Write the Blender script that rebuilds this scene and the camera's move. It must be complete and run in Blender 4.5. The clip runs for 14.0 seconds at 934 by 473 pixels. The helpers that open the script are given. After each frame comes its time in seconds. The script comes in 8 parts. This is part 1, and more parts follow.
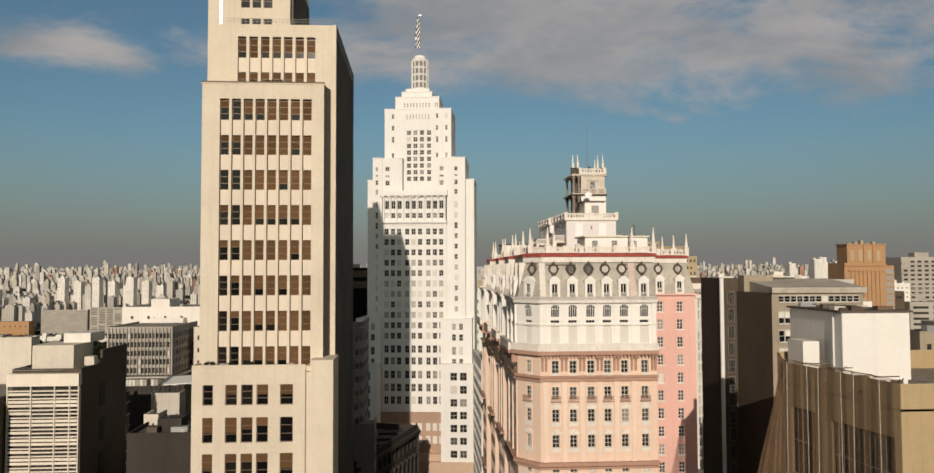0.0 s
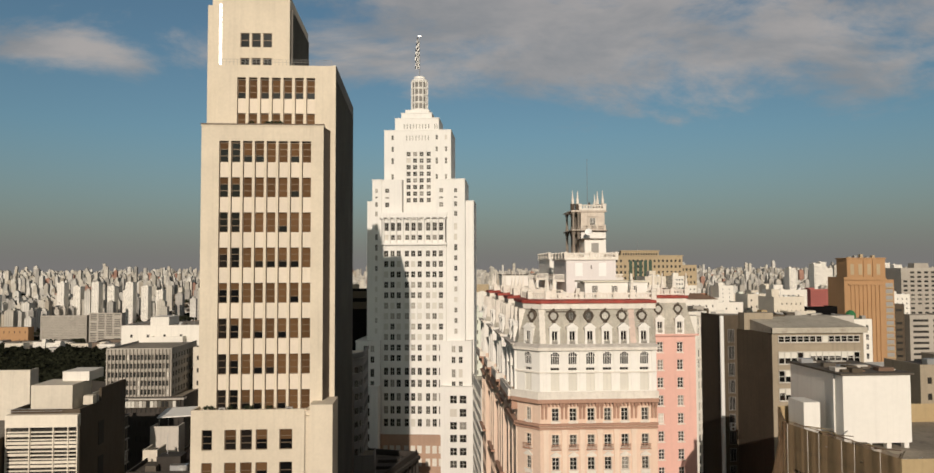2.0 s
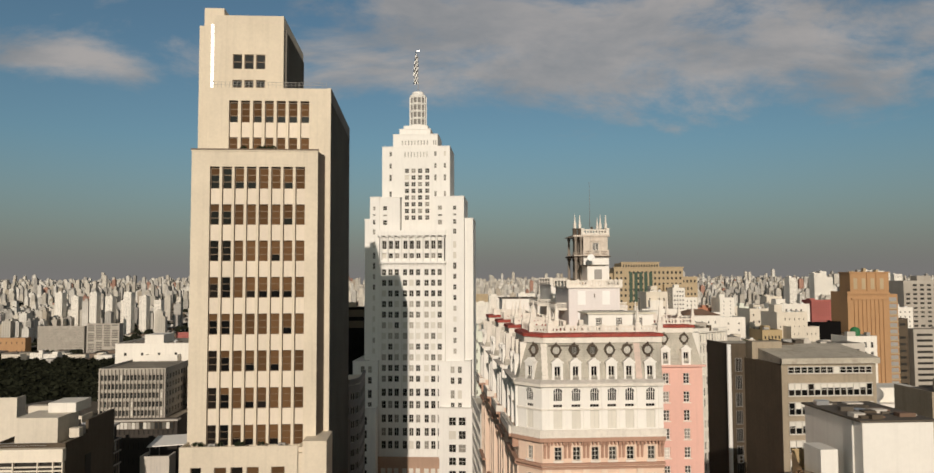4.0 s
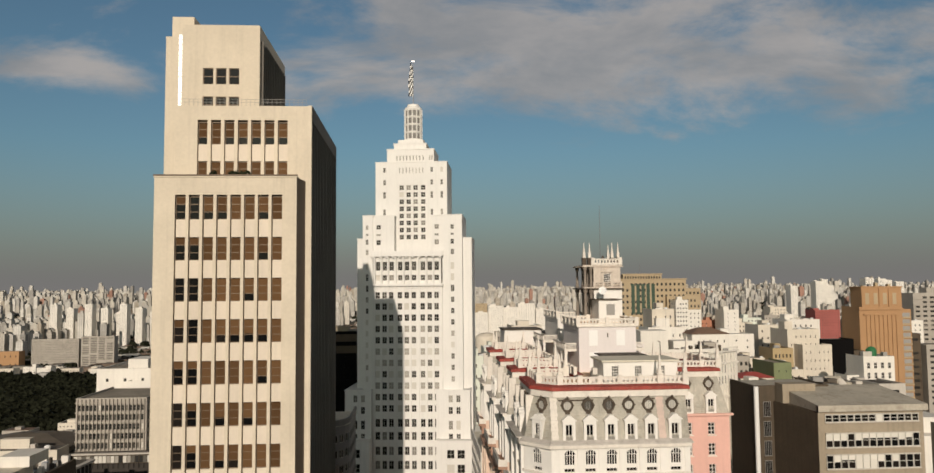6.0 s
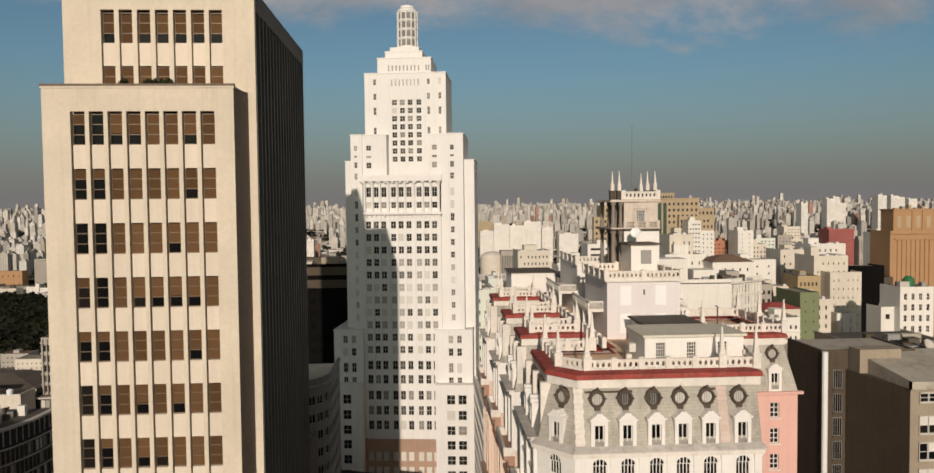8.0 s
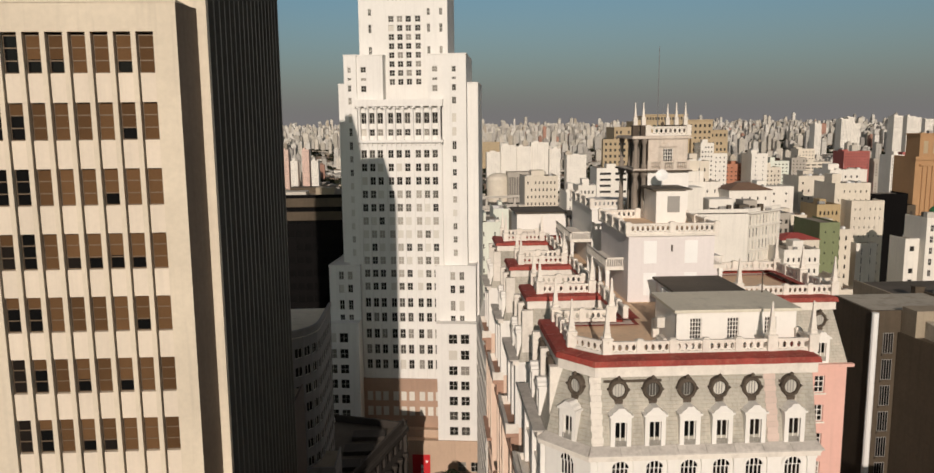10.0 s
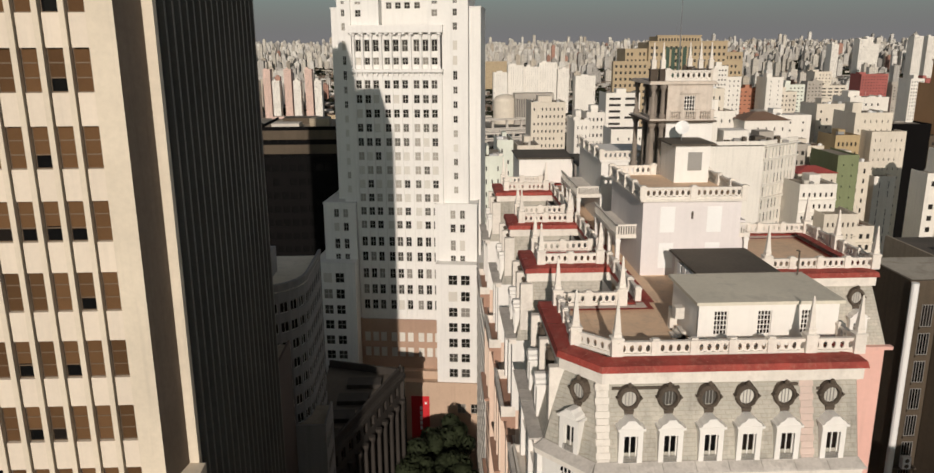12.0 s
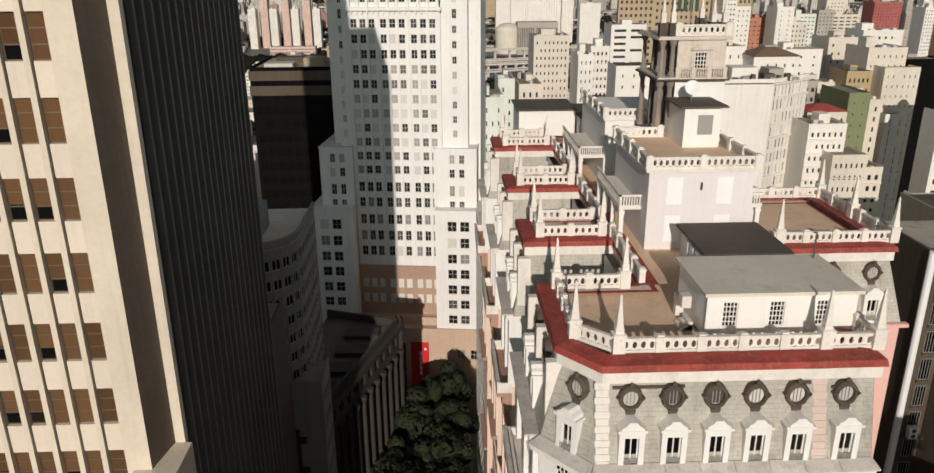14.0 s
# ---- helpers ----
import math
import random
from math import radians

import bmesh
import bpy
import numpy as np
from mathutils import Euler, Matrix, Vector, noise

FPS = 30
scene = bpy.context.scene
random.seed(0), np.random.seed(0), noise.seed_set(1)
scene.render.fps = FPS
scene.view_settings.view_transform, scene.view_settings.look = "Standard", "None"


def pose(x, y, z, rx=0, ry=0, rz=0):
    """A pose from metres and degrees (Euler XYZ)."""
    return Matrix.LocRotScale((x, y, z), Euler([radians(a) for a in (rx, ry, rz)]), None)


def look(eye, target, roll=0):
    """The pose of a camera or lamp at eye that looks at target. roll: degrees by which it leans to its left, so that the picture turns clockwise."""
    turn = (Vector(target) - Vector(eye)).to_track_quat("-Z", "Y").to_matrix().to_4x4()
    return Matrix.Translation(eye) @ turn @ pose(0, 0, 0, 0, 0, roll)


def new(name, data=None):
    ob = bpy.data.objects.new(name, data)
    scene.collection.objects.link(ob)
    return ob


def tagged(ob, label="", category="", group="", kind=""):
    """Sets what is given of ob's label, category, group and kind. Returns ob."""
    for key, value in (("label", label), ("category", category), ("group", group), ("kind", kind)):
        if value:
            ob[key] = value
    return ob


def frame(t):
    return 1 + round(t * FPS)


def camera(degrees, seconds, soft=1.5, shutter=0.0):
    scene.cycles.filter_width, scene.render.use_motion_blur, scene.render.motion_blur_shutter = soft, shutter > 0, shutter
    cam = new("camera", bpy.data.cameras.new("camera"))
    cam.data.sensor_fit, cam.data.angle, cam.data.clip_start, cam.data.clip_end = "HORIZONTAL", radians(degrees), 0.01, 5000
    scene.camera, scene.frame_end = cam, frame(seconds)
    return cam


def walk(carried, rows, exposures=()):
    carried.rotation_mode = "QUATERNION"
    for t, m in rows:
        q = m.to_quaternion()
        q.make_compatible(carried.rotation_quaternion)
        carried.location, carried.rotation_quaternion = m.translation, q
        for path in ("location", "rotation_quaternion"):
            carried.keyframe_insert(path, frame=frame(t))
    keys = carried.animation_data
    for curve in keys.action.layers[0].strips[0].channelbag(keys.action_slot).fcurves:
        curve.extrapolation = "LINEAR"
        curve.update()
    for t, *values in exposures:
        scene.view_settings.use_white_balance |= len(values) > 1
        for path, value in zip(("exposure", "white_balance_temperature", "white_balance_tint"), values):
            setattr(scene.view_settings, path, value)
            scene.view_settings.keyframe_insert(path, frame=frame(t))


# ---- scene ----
cam = camera(63.0, 14.0)
PATH = [
    (0, (1.068, 1.696, 81.018), (1.191, 3.69, 81.105), -0.2),
    (0.5, (1.024, 1.536, 83.341), (1.148, 3.53, 83.434), -0.1),
    (1, (1.05, 1.412, 85.249), (1.174, 3.406, 85.343), -0.1),
    (1.5, (1.023, 1.342, 86.334), (1.147, 3.336, 86.428), -0.1),
    (2, (1.072, 1.629, 87.317), (1.196, 3.623, 87.409), -0.2),
    (2.5, (1.16, 2.643, 88.265), (1.285, 4.636, 88.362), -0.2),
    (3, (1.234, 3.869, 89.116), (1.359, 5.863, 89.223), -0.3),
    (3.2, (1.184, 4.411, 89.267), (1.31, 6.404, 89.38), -0.2),
    (5.3, (1.77, 8.88, 93.23), (1.896, 10.873, 93.344), -0.3),
    (5.5, (1.809, 10.654, 93.481), (1.936, 12.646, 93.601), -0.3),
    (6, (2.306, 18.01, 95.026), (2.435, 20.001, 95.16), -0.5),
    (6.5, (3.169, 27.686, 96.11), (3.298, 29.679, 96.215), -0.6),
    (7, (4.101, 36.219, 97.175), (4.223, 38.216, 97.182), -0.6),
    (7.5, (4.547, 39.829, 97.657), (4.664, 41.825, 97.616), -0.6),
    (8, (4.972, 43.065, 98.095), (5.084, 45.06, 98.011), -0.6),
    (8.5, (5.444, 46.616, 98.529), (5.55, 48.609, 98.395), -0.6),
    (9, (5.942, 50.173, 99.014), (6.042, 52.162, 98.827), -0.6),
    (9.2, (6.053, 51.43, 99.115), (6.152, 53.417, 98.908), -0.6),
    (11.3, (7.835, 62.916, 101.703), (7.915, 64.869, 101.277), -0.4),
    (11.5, (8.002, 63.862, 101.798), (8.082, 65.81, 101.355), -0.4),
    (12, (8.313, 65.503, 102.323), (8.385, 67.439, 101.827), -0.3),
    (12.5, (8.558, 66.689, 102.974), (8.625, 68.611, 102.423), -0.3),
    (12.8, (8.73, 67.471, 103.313), (8.794, 69.383, 102.73), -0.3),
    (13, (8.789, 67.989, 103.473), (8.855, 69.895, 102.869), -0.3),
    (13.5, (8.984, 69.105, 104.0), (9.048, 70.999, 103.361), -0.3),
    (14, (9.156, 70.048, 104.56), (9.219, 71.932, 103.891), -0.4),
]
walk(cam, [(t, look(eye, target, roll)) for t, eye, target, roll in PATH], exposures=((0, 0.0, 6640, 13), (6, -0.06, 6620, 12.5), (9, -0.07, 6600, 16), (11.5, -0.04, 6440, 14.5), (14, 0.02, 6120, 13.0)))

# ---- sky, sun ----
SUN_AZ, SUN_EL = 5.2, 18.5
sun = new("sun", bpy.data.lights.new("sun", "SUN"))
sun.data.energy, sun.data.angle, sun.data.color = 3.38, radians(0.5), (1.0, 0.89, 0.755)
ce = math.cos(radians(SUN_EL))
SUN_TO = Vector((math.sin(radians(SUN_AZ)) * ce, math.cos(radians(SUN_AZ)) * ce, -math.sin(radians(SUN_EL))))
sun.matrix_world = look((0, 0, 300), Vector((0, 0, 300)) + SUN_TO)


def build_world():
    w = bpy.data.worlds.new("sky")
    scene.world = w
    w.use_nodes = True
    nt = w.node_tree
    n, l = nt.nodes, nt.links
    n.clear()
    sky = n.new("ShaderNodeTexSky")
    sky.sky_type, sky.sun_disc = "NISHITA", False
    sky.sun_elevation, sky.sun_rotation = radians(SUN_EL), radians(180 + SUN_AZ)
    sky.air_density, sky.dust_density, sky.ozone_density = 1.0, 1.5, 2.0
    tc = n.new("ShaderNodeTexCoord")
    sep = n.new("ShaderNodeSeparateXYZ")
    l.new(tc.outputs["Generated"], sep.inputs[0])

    def math_node(op, a, b=None, clamp=False):
        m = n.new("ShaderNodeMath")
        m.operation, m.use_clamp = op, clamp
        for q, v in enumerate((a, b)):
            if v is None:
                continue
            if isinstance(v, (int, float)):
                m.inputs[q].default_value = v
            else:
                l.new(v, m.inputs[q])
        return m.outputs[0]

    def mix(f, a, b):
        m = n.new("ShaderNodeMix")
        m.data_type = "RGBA"
        l.new(f, m.inputs[0]) if not isinstance(f, float) else None
        for q, v in ((6, a), (7, b)):
            if isinstance(v, tuple):
                m.inputs[q].default_value = (*v, 1)
            else:
                l.new(v, m.inputs[q])
        return m.outputs[2]

    base = n.new("ShaderNodeVectorMath")
    base.operation = "MULTIPLY"
    base.inputs[1].default_value = (0.385, 0.49, 0.478)
    l.new(sky.outputs[0], base.inputs[0])
    # grey-brown smog that thickens towards the horizon
    haze = math_node("POWER", math_node("SUBTRACT", 1.0, math_node("MULTIPLY", math_node("ABSOLUTE", sep.outputs[2]), 5.6), True), 1.3, True)
    col = mix(haze, base.outputs[0], (1.46, 1.44, 1.40))
    # a long grey cloud bank ahead and a ragged wisp beside it, torn by noise
    ahead = math_node("MAXIMUM", math_node("ABSOLUTE", sep.outputs[1]), 0.12)
    su, sv = math_node("DIVIDE", sep.outputs[0], ahead), math_node("DIVIDE", sep.outputs[2], ahead)
    plane = n.new("ShaderNodeCombineXYZ")
    l.new(su, plane.inputs[0])
    l.new(math_node("MULTIPLY", sv, 2.6), plane.inputs[1])

    def tear(scale, detail, rough, seed):
        noi = n.new("ShaderNodeTexNoise")
        noi.noise_dimensions = "4D"
        noi.inputs["W"].default_value = seed
        noi.inputs["Scale"].default_value, noi.inputs["Detail"].default_value, noi.inputs["Roughness"].default_value = scale, detail, rough
        noi.inputs["Distortion"].default_value = 0.35
        l.new(plane.outputs[0], noi.inputs["Vector"])
        return noi.outputs["Fac"]

    def oval(u0, v0, ru, rv, slant):
        du = math_node("SUBTRACT", su, u0)
        dv = math_node("SUBTRACT", math_node("SUBTRACT", sv, v0), math_node("MULTIPLY", du, slant))
        q = math_node("ADD", math_node("POWER", math_node("ABSOLUTE", math_node("DIVIDE", du, ru)), 2.0), math_node("POWER", math_node("ABSOLUTE", math_node("DIVIDE", dv, rv)), 2.0))
        return math_node("SUBTRACT", 1.0, q)

    bank = math_node("MAXIMUM", oval(0.26, 0.325, 0.60, 0.12, 0.0), math_node("SUBTRACT", oval(-0.50, 0.295, 0.24, 0.05, -0.14), 0.62))
    bank = math_node("MAXIMUM", bank, math_node("MULTIPLY", math_node("SUBTRACT", sv, 0.40), 6.0))
    body = math_node("ADD", math_node("MINIMUM", bank, 0.8), math_node("MULTIPLY", math_node("SUBTRACT", tear(4.2, 8, 0.62, 1.3), 0.5), 4.0))
    soft = n.new("ShaderNodeMapRange")
    soft.interpolation_type = "SMOOTHSTEP"
    soft.inputs[1].default_value, soft.inputs[2].default_value = -0.05, 0.95
    l.new(body, soft.inputs[0])
    fac = math_node("MULTIPLY", soft.outputs[0], 0.88)
    shade = n.new("ShaderNodeMapRange")
    shade.interpolation_type = "SMOOTHSTEP"
    shade.inputs[1].default_value, shade.inputs[2].default_value = 0.38, 0.66
    l.new(tear(3.1, 7, 0.58, 4.1), shade.inputs[0])
    cloud = mix(shade.outputs[0], (2.0, 2.08, 2.14), (3.25, 3.08, 2.92))
    col = mix(fac, col, cloud)
    # deeper towards the zenith
    deep = n.new("ShaderNodeMapRange")
    deep.interpolation_type = "SMOOTHSTEP"
    deep.inputs[1].default_value, deep.inputs[2].default_value, deep.inputs[3].default_value, deep.inputs[4].default_value = 0.36, 0.75, 1.0, 0.2
    l.new(sep.outputs[2], deep.inputs[0])
    dm = n.new("ShaderNodeVectorMath")
    dm.operation = "SCALE"
    l.new(col, dm.inputs[0])
    l.new(deep.outputs[0], dm.inputs["Scale"])
    col = dm.outputs[0]
    bg = n.new("ShaderNodeBackground")
    bg.inputs[1].default_value = 0.13
    l.new(col, bg.inputs[0])
    out = n.new("ShaderNodeOutputWorld")
    l.new(bg.outputs[0], out.inputs[0])


build_world()
scene.view_settings.exposure = 0.0


# ---- materials ----
def material(name, color, rough=0.8, var=0.12, scale=0.6, streak=0.0, bump=0.15, bump_scale=6.0, metal=0.0, pieces=0.0, spec=0.4,
             brick=None, dirt=None):
    """Paint, stone or render: coarse stains, fine grain, rain streaks, a little relief; pieces: variation from object to object."""
    m = bpy.data.materials.new(name)
    m.use_nodes = True
    nt = m.node_tree
    n, l = nt.nodes, nt.links
    b = n["Principled BSDF"]
    b.inputs["Roughness"].default_value, b.inputs["Metallic"].default_value = rough, metal
    b.inputs["Specular IOR Level"].default_value = spec
    geo = n.new("ShaderNodeNewGeometry")
    pos = geo.outputs["Position"]

    def noise_tex(vec, sc, det=4, ro=0.6):
        t = n.new("ShaderNodeTexNoise")
        t.inputs["Scale"].default_value, t.inputs["Detail"].default_value, t.inputs["Roughness"].default_value = sc, det, ro
        l.new(vec, t.inputs["Vector"])
        return t.outputs["Fac"]

    def remap(v, lo, hi, a, c):
        r = n.new("ShaderNodeMapRange")
        r.inputs[1].default_value, r.inputs[2].default_value, r.inputs[3].default_value, r.inputs[4].default_value = lo, hi, a, c
        l.new(v, r.inputs[0])
        return r.outputs[0]

    def times(a, c):
        q = n.new("ShaderNodeMath")
        q.operation = "MULTIPLY"
        l.new(a, q.inputs[0])
        l.new(c, q.inputs[1])
        return q.outputs[0]

    f = remap(noise_tex(pos, scale * 0.25, 5), 0.3, 0.7, 1 - var, 1 + var * 0.6)
    f = times(f, remap(noise_tex(pos, scale * 5, 3), 0.3, 0.7, 1 - var * 0.5, 1 + var * 0.3))
    if streak:
        mp = n.new("ShaderNodeMapping")
        mp.inputs["Scale"].default_value = (1.6, 1.6, 0.07)
        l.new(pos, mp.inputs[0])
        f = times(f, remap(noise_tex(mp.outputs[0], 1.0, 5, 0.65), 0.5, 0.75, 1, 1 - streak))
    if pieces:
        oi = n.new("ShaderNodeObjectInfo")
        f = times(f, remap(oi.outputs["Random"], 0, 1, 1 - pieces, 1 + pieces * 0.5))
    vm = n.new("ShaderNodeVectorMath")
    vm.operation = "SCALE"
    vm.inputs[0].default_value = color
    l.new(f, vm.inputs["Scale"])
    col = vm.outputs[0]
    if dirt:
        mx = n.new("ShaderNodeMix")
        mx.data_type = "RGBA"
        l.new(remap(noise_tex(pos, scale * 0.9, 7, 0.7), 0.5, 0.68, 0, dirt[3]), mx.inputs[0])
        l.new(col, mx.inputs[6])
        mx.inputs[7].default_value = (*dirt[:3], 1)
        col = mx.outputs[2]
    if brick:
        sp = n.new("ShaderNodeSeparateXYZ")
        l.new(pos, sp.inputs[0])
        ad = n.new("ShaderNodeMath")
        l.new(sp.outputs[0], ad.inputs[0])
        l.new(sp.outputs[1], ad.inputs[1])
        cb = n.new("ShaderNodeCombineXYZ")
        l.new(ad.outputs[0], cb.inputs[0])
        l.new(sp.outputs[2], cb.inputs[1])
        bt = n.new("ShaderNodeTexBrick")
        bt.inputs["Scale"].default_value = 1.0
        bt.inputs["Brick Width"].default_value, bt.inputs["Row Height"].default_value, bt.inputs["Mortar Size"].default_value = brick
        bt.inputs["Color1"].default_value, bt.inputs["Color2"].default_value, bt.inputs["Mortar"].default_value = (1.0, 0.98, 0.96, 1), (0.90, 0.90, 0.88, 1), (0.76, 0.74, 0.70, 1)
        l.new(cb.outputs[0], bt.inputs["Vector"])
        mu = n.new("ShaderNodeMix")
        mu.data_type, mu.blend_type = "RGBA", "MULTIPLY"
        mu.inputs[0].default_value = 1.0
        l.new(col, mu.inputs[6])
        l.new(bt.outputs["Color"], mu.inputs[7])
        col = mu.outputs[2]
    l.new(col, b.inputs["Base Color"])
    if bump:
        bp = n.new("ShaderNodeBump")
        bp.inputs["Strength"].default_value, bp.inputs["Distance"].default_value = bump, 0.05
        l.new(noise_tex(pos, bump_scale, 4), bp.inputs["Height"])
        l.new(bp.outputs[0], b.inputs["Normal"])
    return m


def glass(name, stops, rough=0.12):
    """Window glass with what hangs behind it, different from window to window."""
    m = bpy.data.materials.new(name)
    m.use_nodes = True
    n, l = m.node_tree.nodes, m.node_tree.links
    b = n["Principled BSDF"]
    b.inputs["Roughness"].default_value, b.inputs["Specular IOR Level"].default_value = rough, 0.2
    oi = n.new("ShaderNodeObjectInfo")
    r = n.new("ShaderNodeValToRGB")
    r.color_ramp.interpolation = "CONSTANT"
    el = r.color_ramp.elements
    while len(el) < len(stops):
        el.new(0.5)
    for e, (p, c) in zip(el, stops):
        e.position, e.color = p, (*c, 1)
    l.new(oi.outputs["Random"], r.inputs[0])
    l.new(r.outputs[0], b.inputs["Base Color"])
    return m


STONE_BB = material("travertine_cream", (0.65, 0.572, 0.452), 0.75, 0.10, 0.5, 0.10, 0.1)
STONE_BB2 = material("travertine_spandrel", (0.69, 0.605, 0.495), 0.7, 0.07, 0.5, 0.08, 0.08, pieces=0.04)
# darker copy of the cream stone for its shaded side; coping shares the brown
RETURN_BB = material("shaded_brown_travertine", (0.17, 0.13, 0.095), 0.8, 0.2, 0.4, 0.2, 0.1)
# fins and panels hold the flank's shade; the panel also serves grilles
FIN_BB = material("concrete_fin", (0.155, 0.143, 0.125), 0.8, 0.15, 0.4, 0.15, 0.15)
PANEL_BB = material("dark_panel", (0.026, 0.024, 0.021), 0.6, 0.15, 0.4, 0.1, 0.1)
BRONZE = material("bronze_window_frame", (0.16, 0.115, 0.075), 0.5, 0.1, 1, 0, 0.05, metal=0.3)
BLIND = material("brown_blind", (0.128, 0.070, 0.033), 0.9, 0.1, 1.0, 0, 0.05, pieces=0.3, spec=0.1)
DARKGLASS = glass("dark_window_glass", [(0, (0.006, 0.006, 0.006)), (0.6, (0.016, 0.013, 0.011))], 0.1)
WHITE = material("white_painted_render", (0.80, 0.775, 0.725), 0.8, 0.05, 0.4, 0.07, 0.1)
WHITE_AL = material("white_tower_render", (0.77, 0.755, 0.715), 0.8, 0.05, 0.3, 0.10, 0.1)
BROWN_AL = material("brown_granite", (0.42, 0.28, 0.20), 0.7, 0.12, 0.6, 0.1, 0.12)
BEIGE_AL = material("beige_stone", (0.55, 0.40, 0.29), 0.75, 0.10, 0.6, 0.1, 0.12)
GLASS_AL = glass("office_window_glass", [(0, (0.018, 0.017, 0.015)), (0.5, (0.07, 0.066, 0.058)), (0.7, (0.25, 0.235, 0.21)), (0.84, (0.6, 0.57, 0.51)), (0.92, (0.02, 0.02, 0.02))], 0.2)
PALEWIN = material("pale_window_frame", (0.62, 0.60, 0.54), 0.6, 0.06, 1, 0, 0)
PALEBLIND = material("pale_shutter", (0.68, 0.65, 0.58), 0.7, 0.06, 1, 0, 0, pieces=0.08)
PINKPALE = material("pale_pink_pilaster", (0.78, 0.63, 0.51), 0.85, 0.07, 0.6, 0.1, 0.12)
PINK = material("pink_render", (0.75, 0.565, 0.445), 0.85, 0.08, 0.5, 0.08, 0.12)
PINKQ = material("pale_pink_quoin", (0.63, 0.50, 0.435), 0.85, 0.08, 0.8, 0.1, 0.12, pieces=0.06)
PINK2 = material("salmon_render", (0.74, 0.45, 0.38), 0.85, 0.06, 0.5, 0.08, 0.12)
ROSE = material("rose_stone", (0.44, 0.265, 0.19), 0.85, 0.10, 0.8, 0.15, 0.15)
SLATE = material("grey_block_mansard", (0.50, 0.475, 0.415), 0.85, 0.2, 0.8, 0.34, 0.2, brick=(0.62, 0.27, 0.018))
VILLA = material("mauve_white_render", (0.72, 0.675, 0.66), 0.85, 0.05, 0.6, 0.08, 0.1)
GLASS_GRID = glass("grid_window_glass", [(0, (0.012, 0.011, 0.010)), (0.62, (0.04, 0.036, 0.03)), (0.82, (0.14, 0.125, 0.105)), (0.95, (0.6, 0.57, 0.51))], 0.2)
LOUVRE = material("cream_louvre_concrete", (0.80, 0.73, 0.61), 0.8, 0.08, 0.6, 0.1, 0.08, pieces=0.06)
RED = material("red_tile_band", (0.33, 0.055, 0.04), 0.75, 0.35, 2.5, 0.1, 0.5, 9.0, dirt=(0.40, 0.16, 0.11, 0.55))
TERRACE = material("terracotta_terrace", (0.78, 0.565, 0.385), 0.85, 0.10, 0.8, 0, 0.12, dirt=(0.54, 0.41, 0.30, 0.6))
ROOFGREY = material("grey_roof_membrane", (0.68, 0.635, 0.52), 0.8, 0.10, 0.6, 0, 0.1, dirt=(0.46, 0.43, 0.36, 0.6))
ROOFDARK = material("dark_roof_felt", (0.105, 0.088, 0.068), 0.85, 0.25, 0.8, 0, 0.2)
ORNAMENT = material("weathered_dark_plaster", (0.10, 0.078, 0.058), 0.85, 0.3, 2.0, 0.1, 0.3)
CREAMST = material("cream_ornament_plaster", (0.76, 0.71, 0.635), 0.85, 0.10, 1.5, 0.12, 0.2, dirt=(0.50, 0.45, 0.39, 0.4))
CONCRETE = material("weathered_concrete", (0.34, 0.285, 0.21), 0.85, 0.15, 0.5, 0.25, 0.2)
CONC_PALE = material("pale_concrete", (0.55, 0.51, 0.45), 0.85, 0.10, 0.5, 0.18, 0.15)
# near-black that carries the shade of low and narrow places
SHADOWSTONE = material("shade_black_stone", (0.045, 0.038, 0.032), 0.85, 0.2, 0.6, 0.2, 0.2)
# pale render greyed down for the shade of the avenue
OFFICEGREY = material("shade_grey_render", (0.23, 0.226, 0.218), 0.85, 0.12, 0.5, 0.2, 0.1)
# dark concrete; on building flanks this tone also holds their shade
CONC_DARK = material("dark_shaded_concrete", (0.092, 0.07, 0.047), 0.85, 0.2, 0.5, 0.2, 0.2)
BLACKGLASS = material("black_curtain_wall", (0.006, 0.0055, 0.0055), 0.7, 0.1, 0.5, 0, 0, spec=0.04)
GREYPAINT = material("grey_painted_metal", (0.30, 0.29, 0.27), 0.6, 0.1, 1, 0, 0)
GLASS_PALE = glass("pale_blind_glass", [(0, (0.62, 0.60, 0.54)), (0.35, (0.36, 0.34, 0.30)), (0.6, (0.12, 0.115, 0.10)), (0.78, (0.03, 0.03, 0.028))], 0.3)
GLASS_OEIL = glass("pale_round_pane", [(0, (0.62, 0.60, 0.54)), (0.55, (0.5, 0.48, 0.43)), (0.84, (0.08, 0.075, 0.065))], 0.3)
GLASSGREY = material("grey_lantern_glass", (0.22, 0.21, 0.19), 0.3, 0.2, 1, 0, 0)
METAL = material("galvanised_metal", (0.5, 0.5, 0.5), 0.4, 0.1, 1, 0, 0, metal=0.8)
WHITEMETAL = material("white_cladding", (0.78, 0.755, 0.70), 0.55, 0.05, 0.4, 0.08, 0.04)
BARK = material("bark", (0.09, 0.065, 0.045), 0.9, 0.2, 2, 0, 0.3)
LEAF = material("dark_green_leaves", (0.026, 0.034, 0.015), 0.8, 0.3, 1.5, 0, 0, spec=0.2)
WOODS = material("dusky_park_foliage", (0.018, 0.02, 0.011), 0.85, 0.35, 0.3, 0, 0, spec=0.1)
ASPHALT = material("asphalt", (0.055, 0.053, 0.05), 0.85, 0.15, 0.6, 0, 0.1)
PAVING = material("mosaic_paving", (0.27, 0.26, 0.24), 0.85, 0.15, 0.7, 0, 0.1)
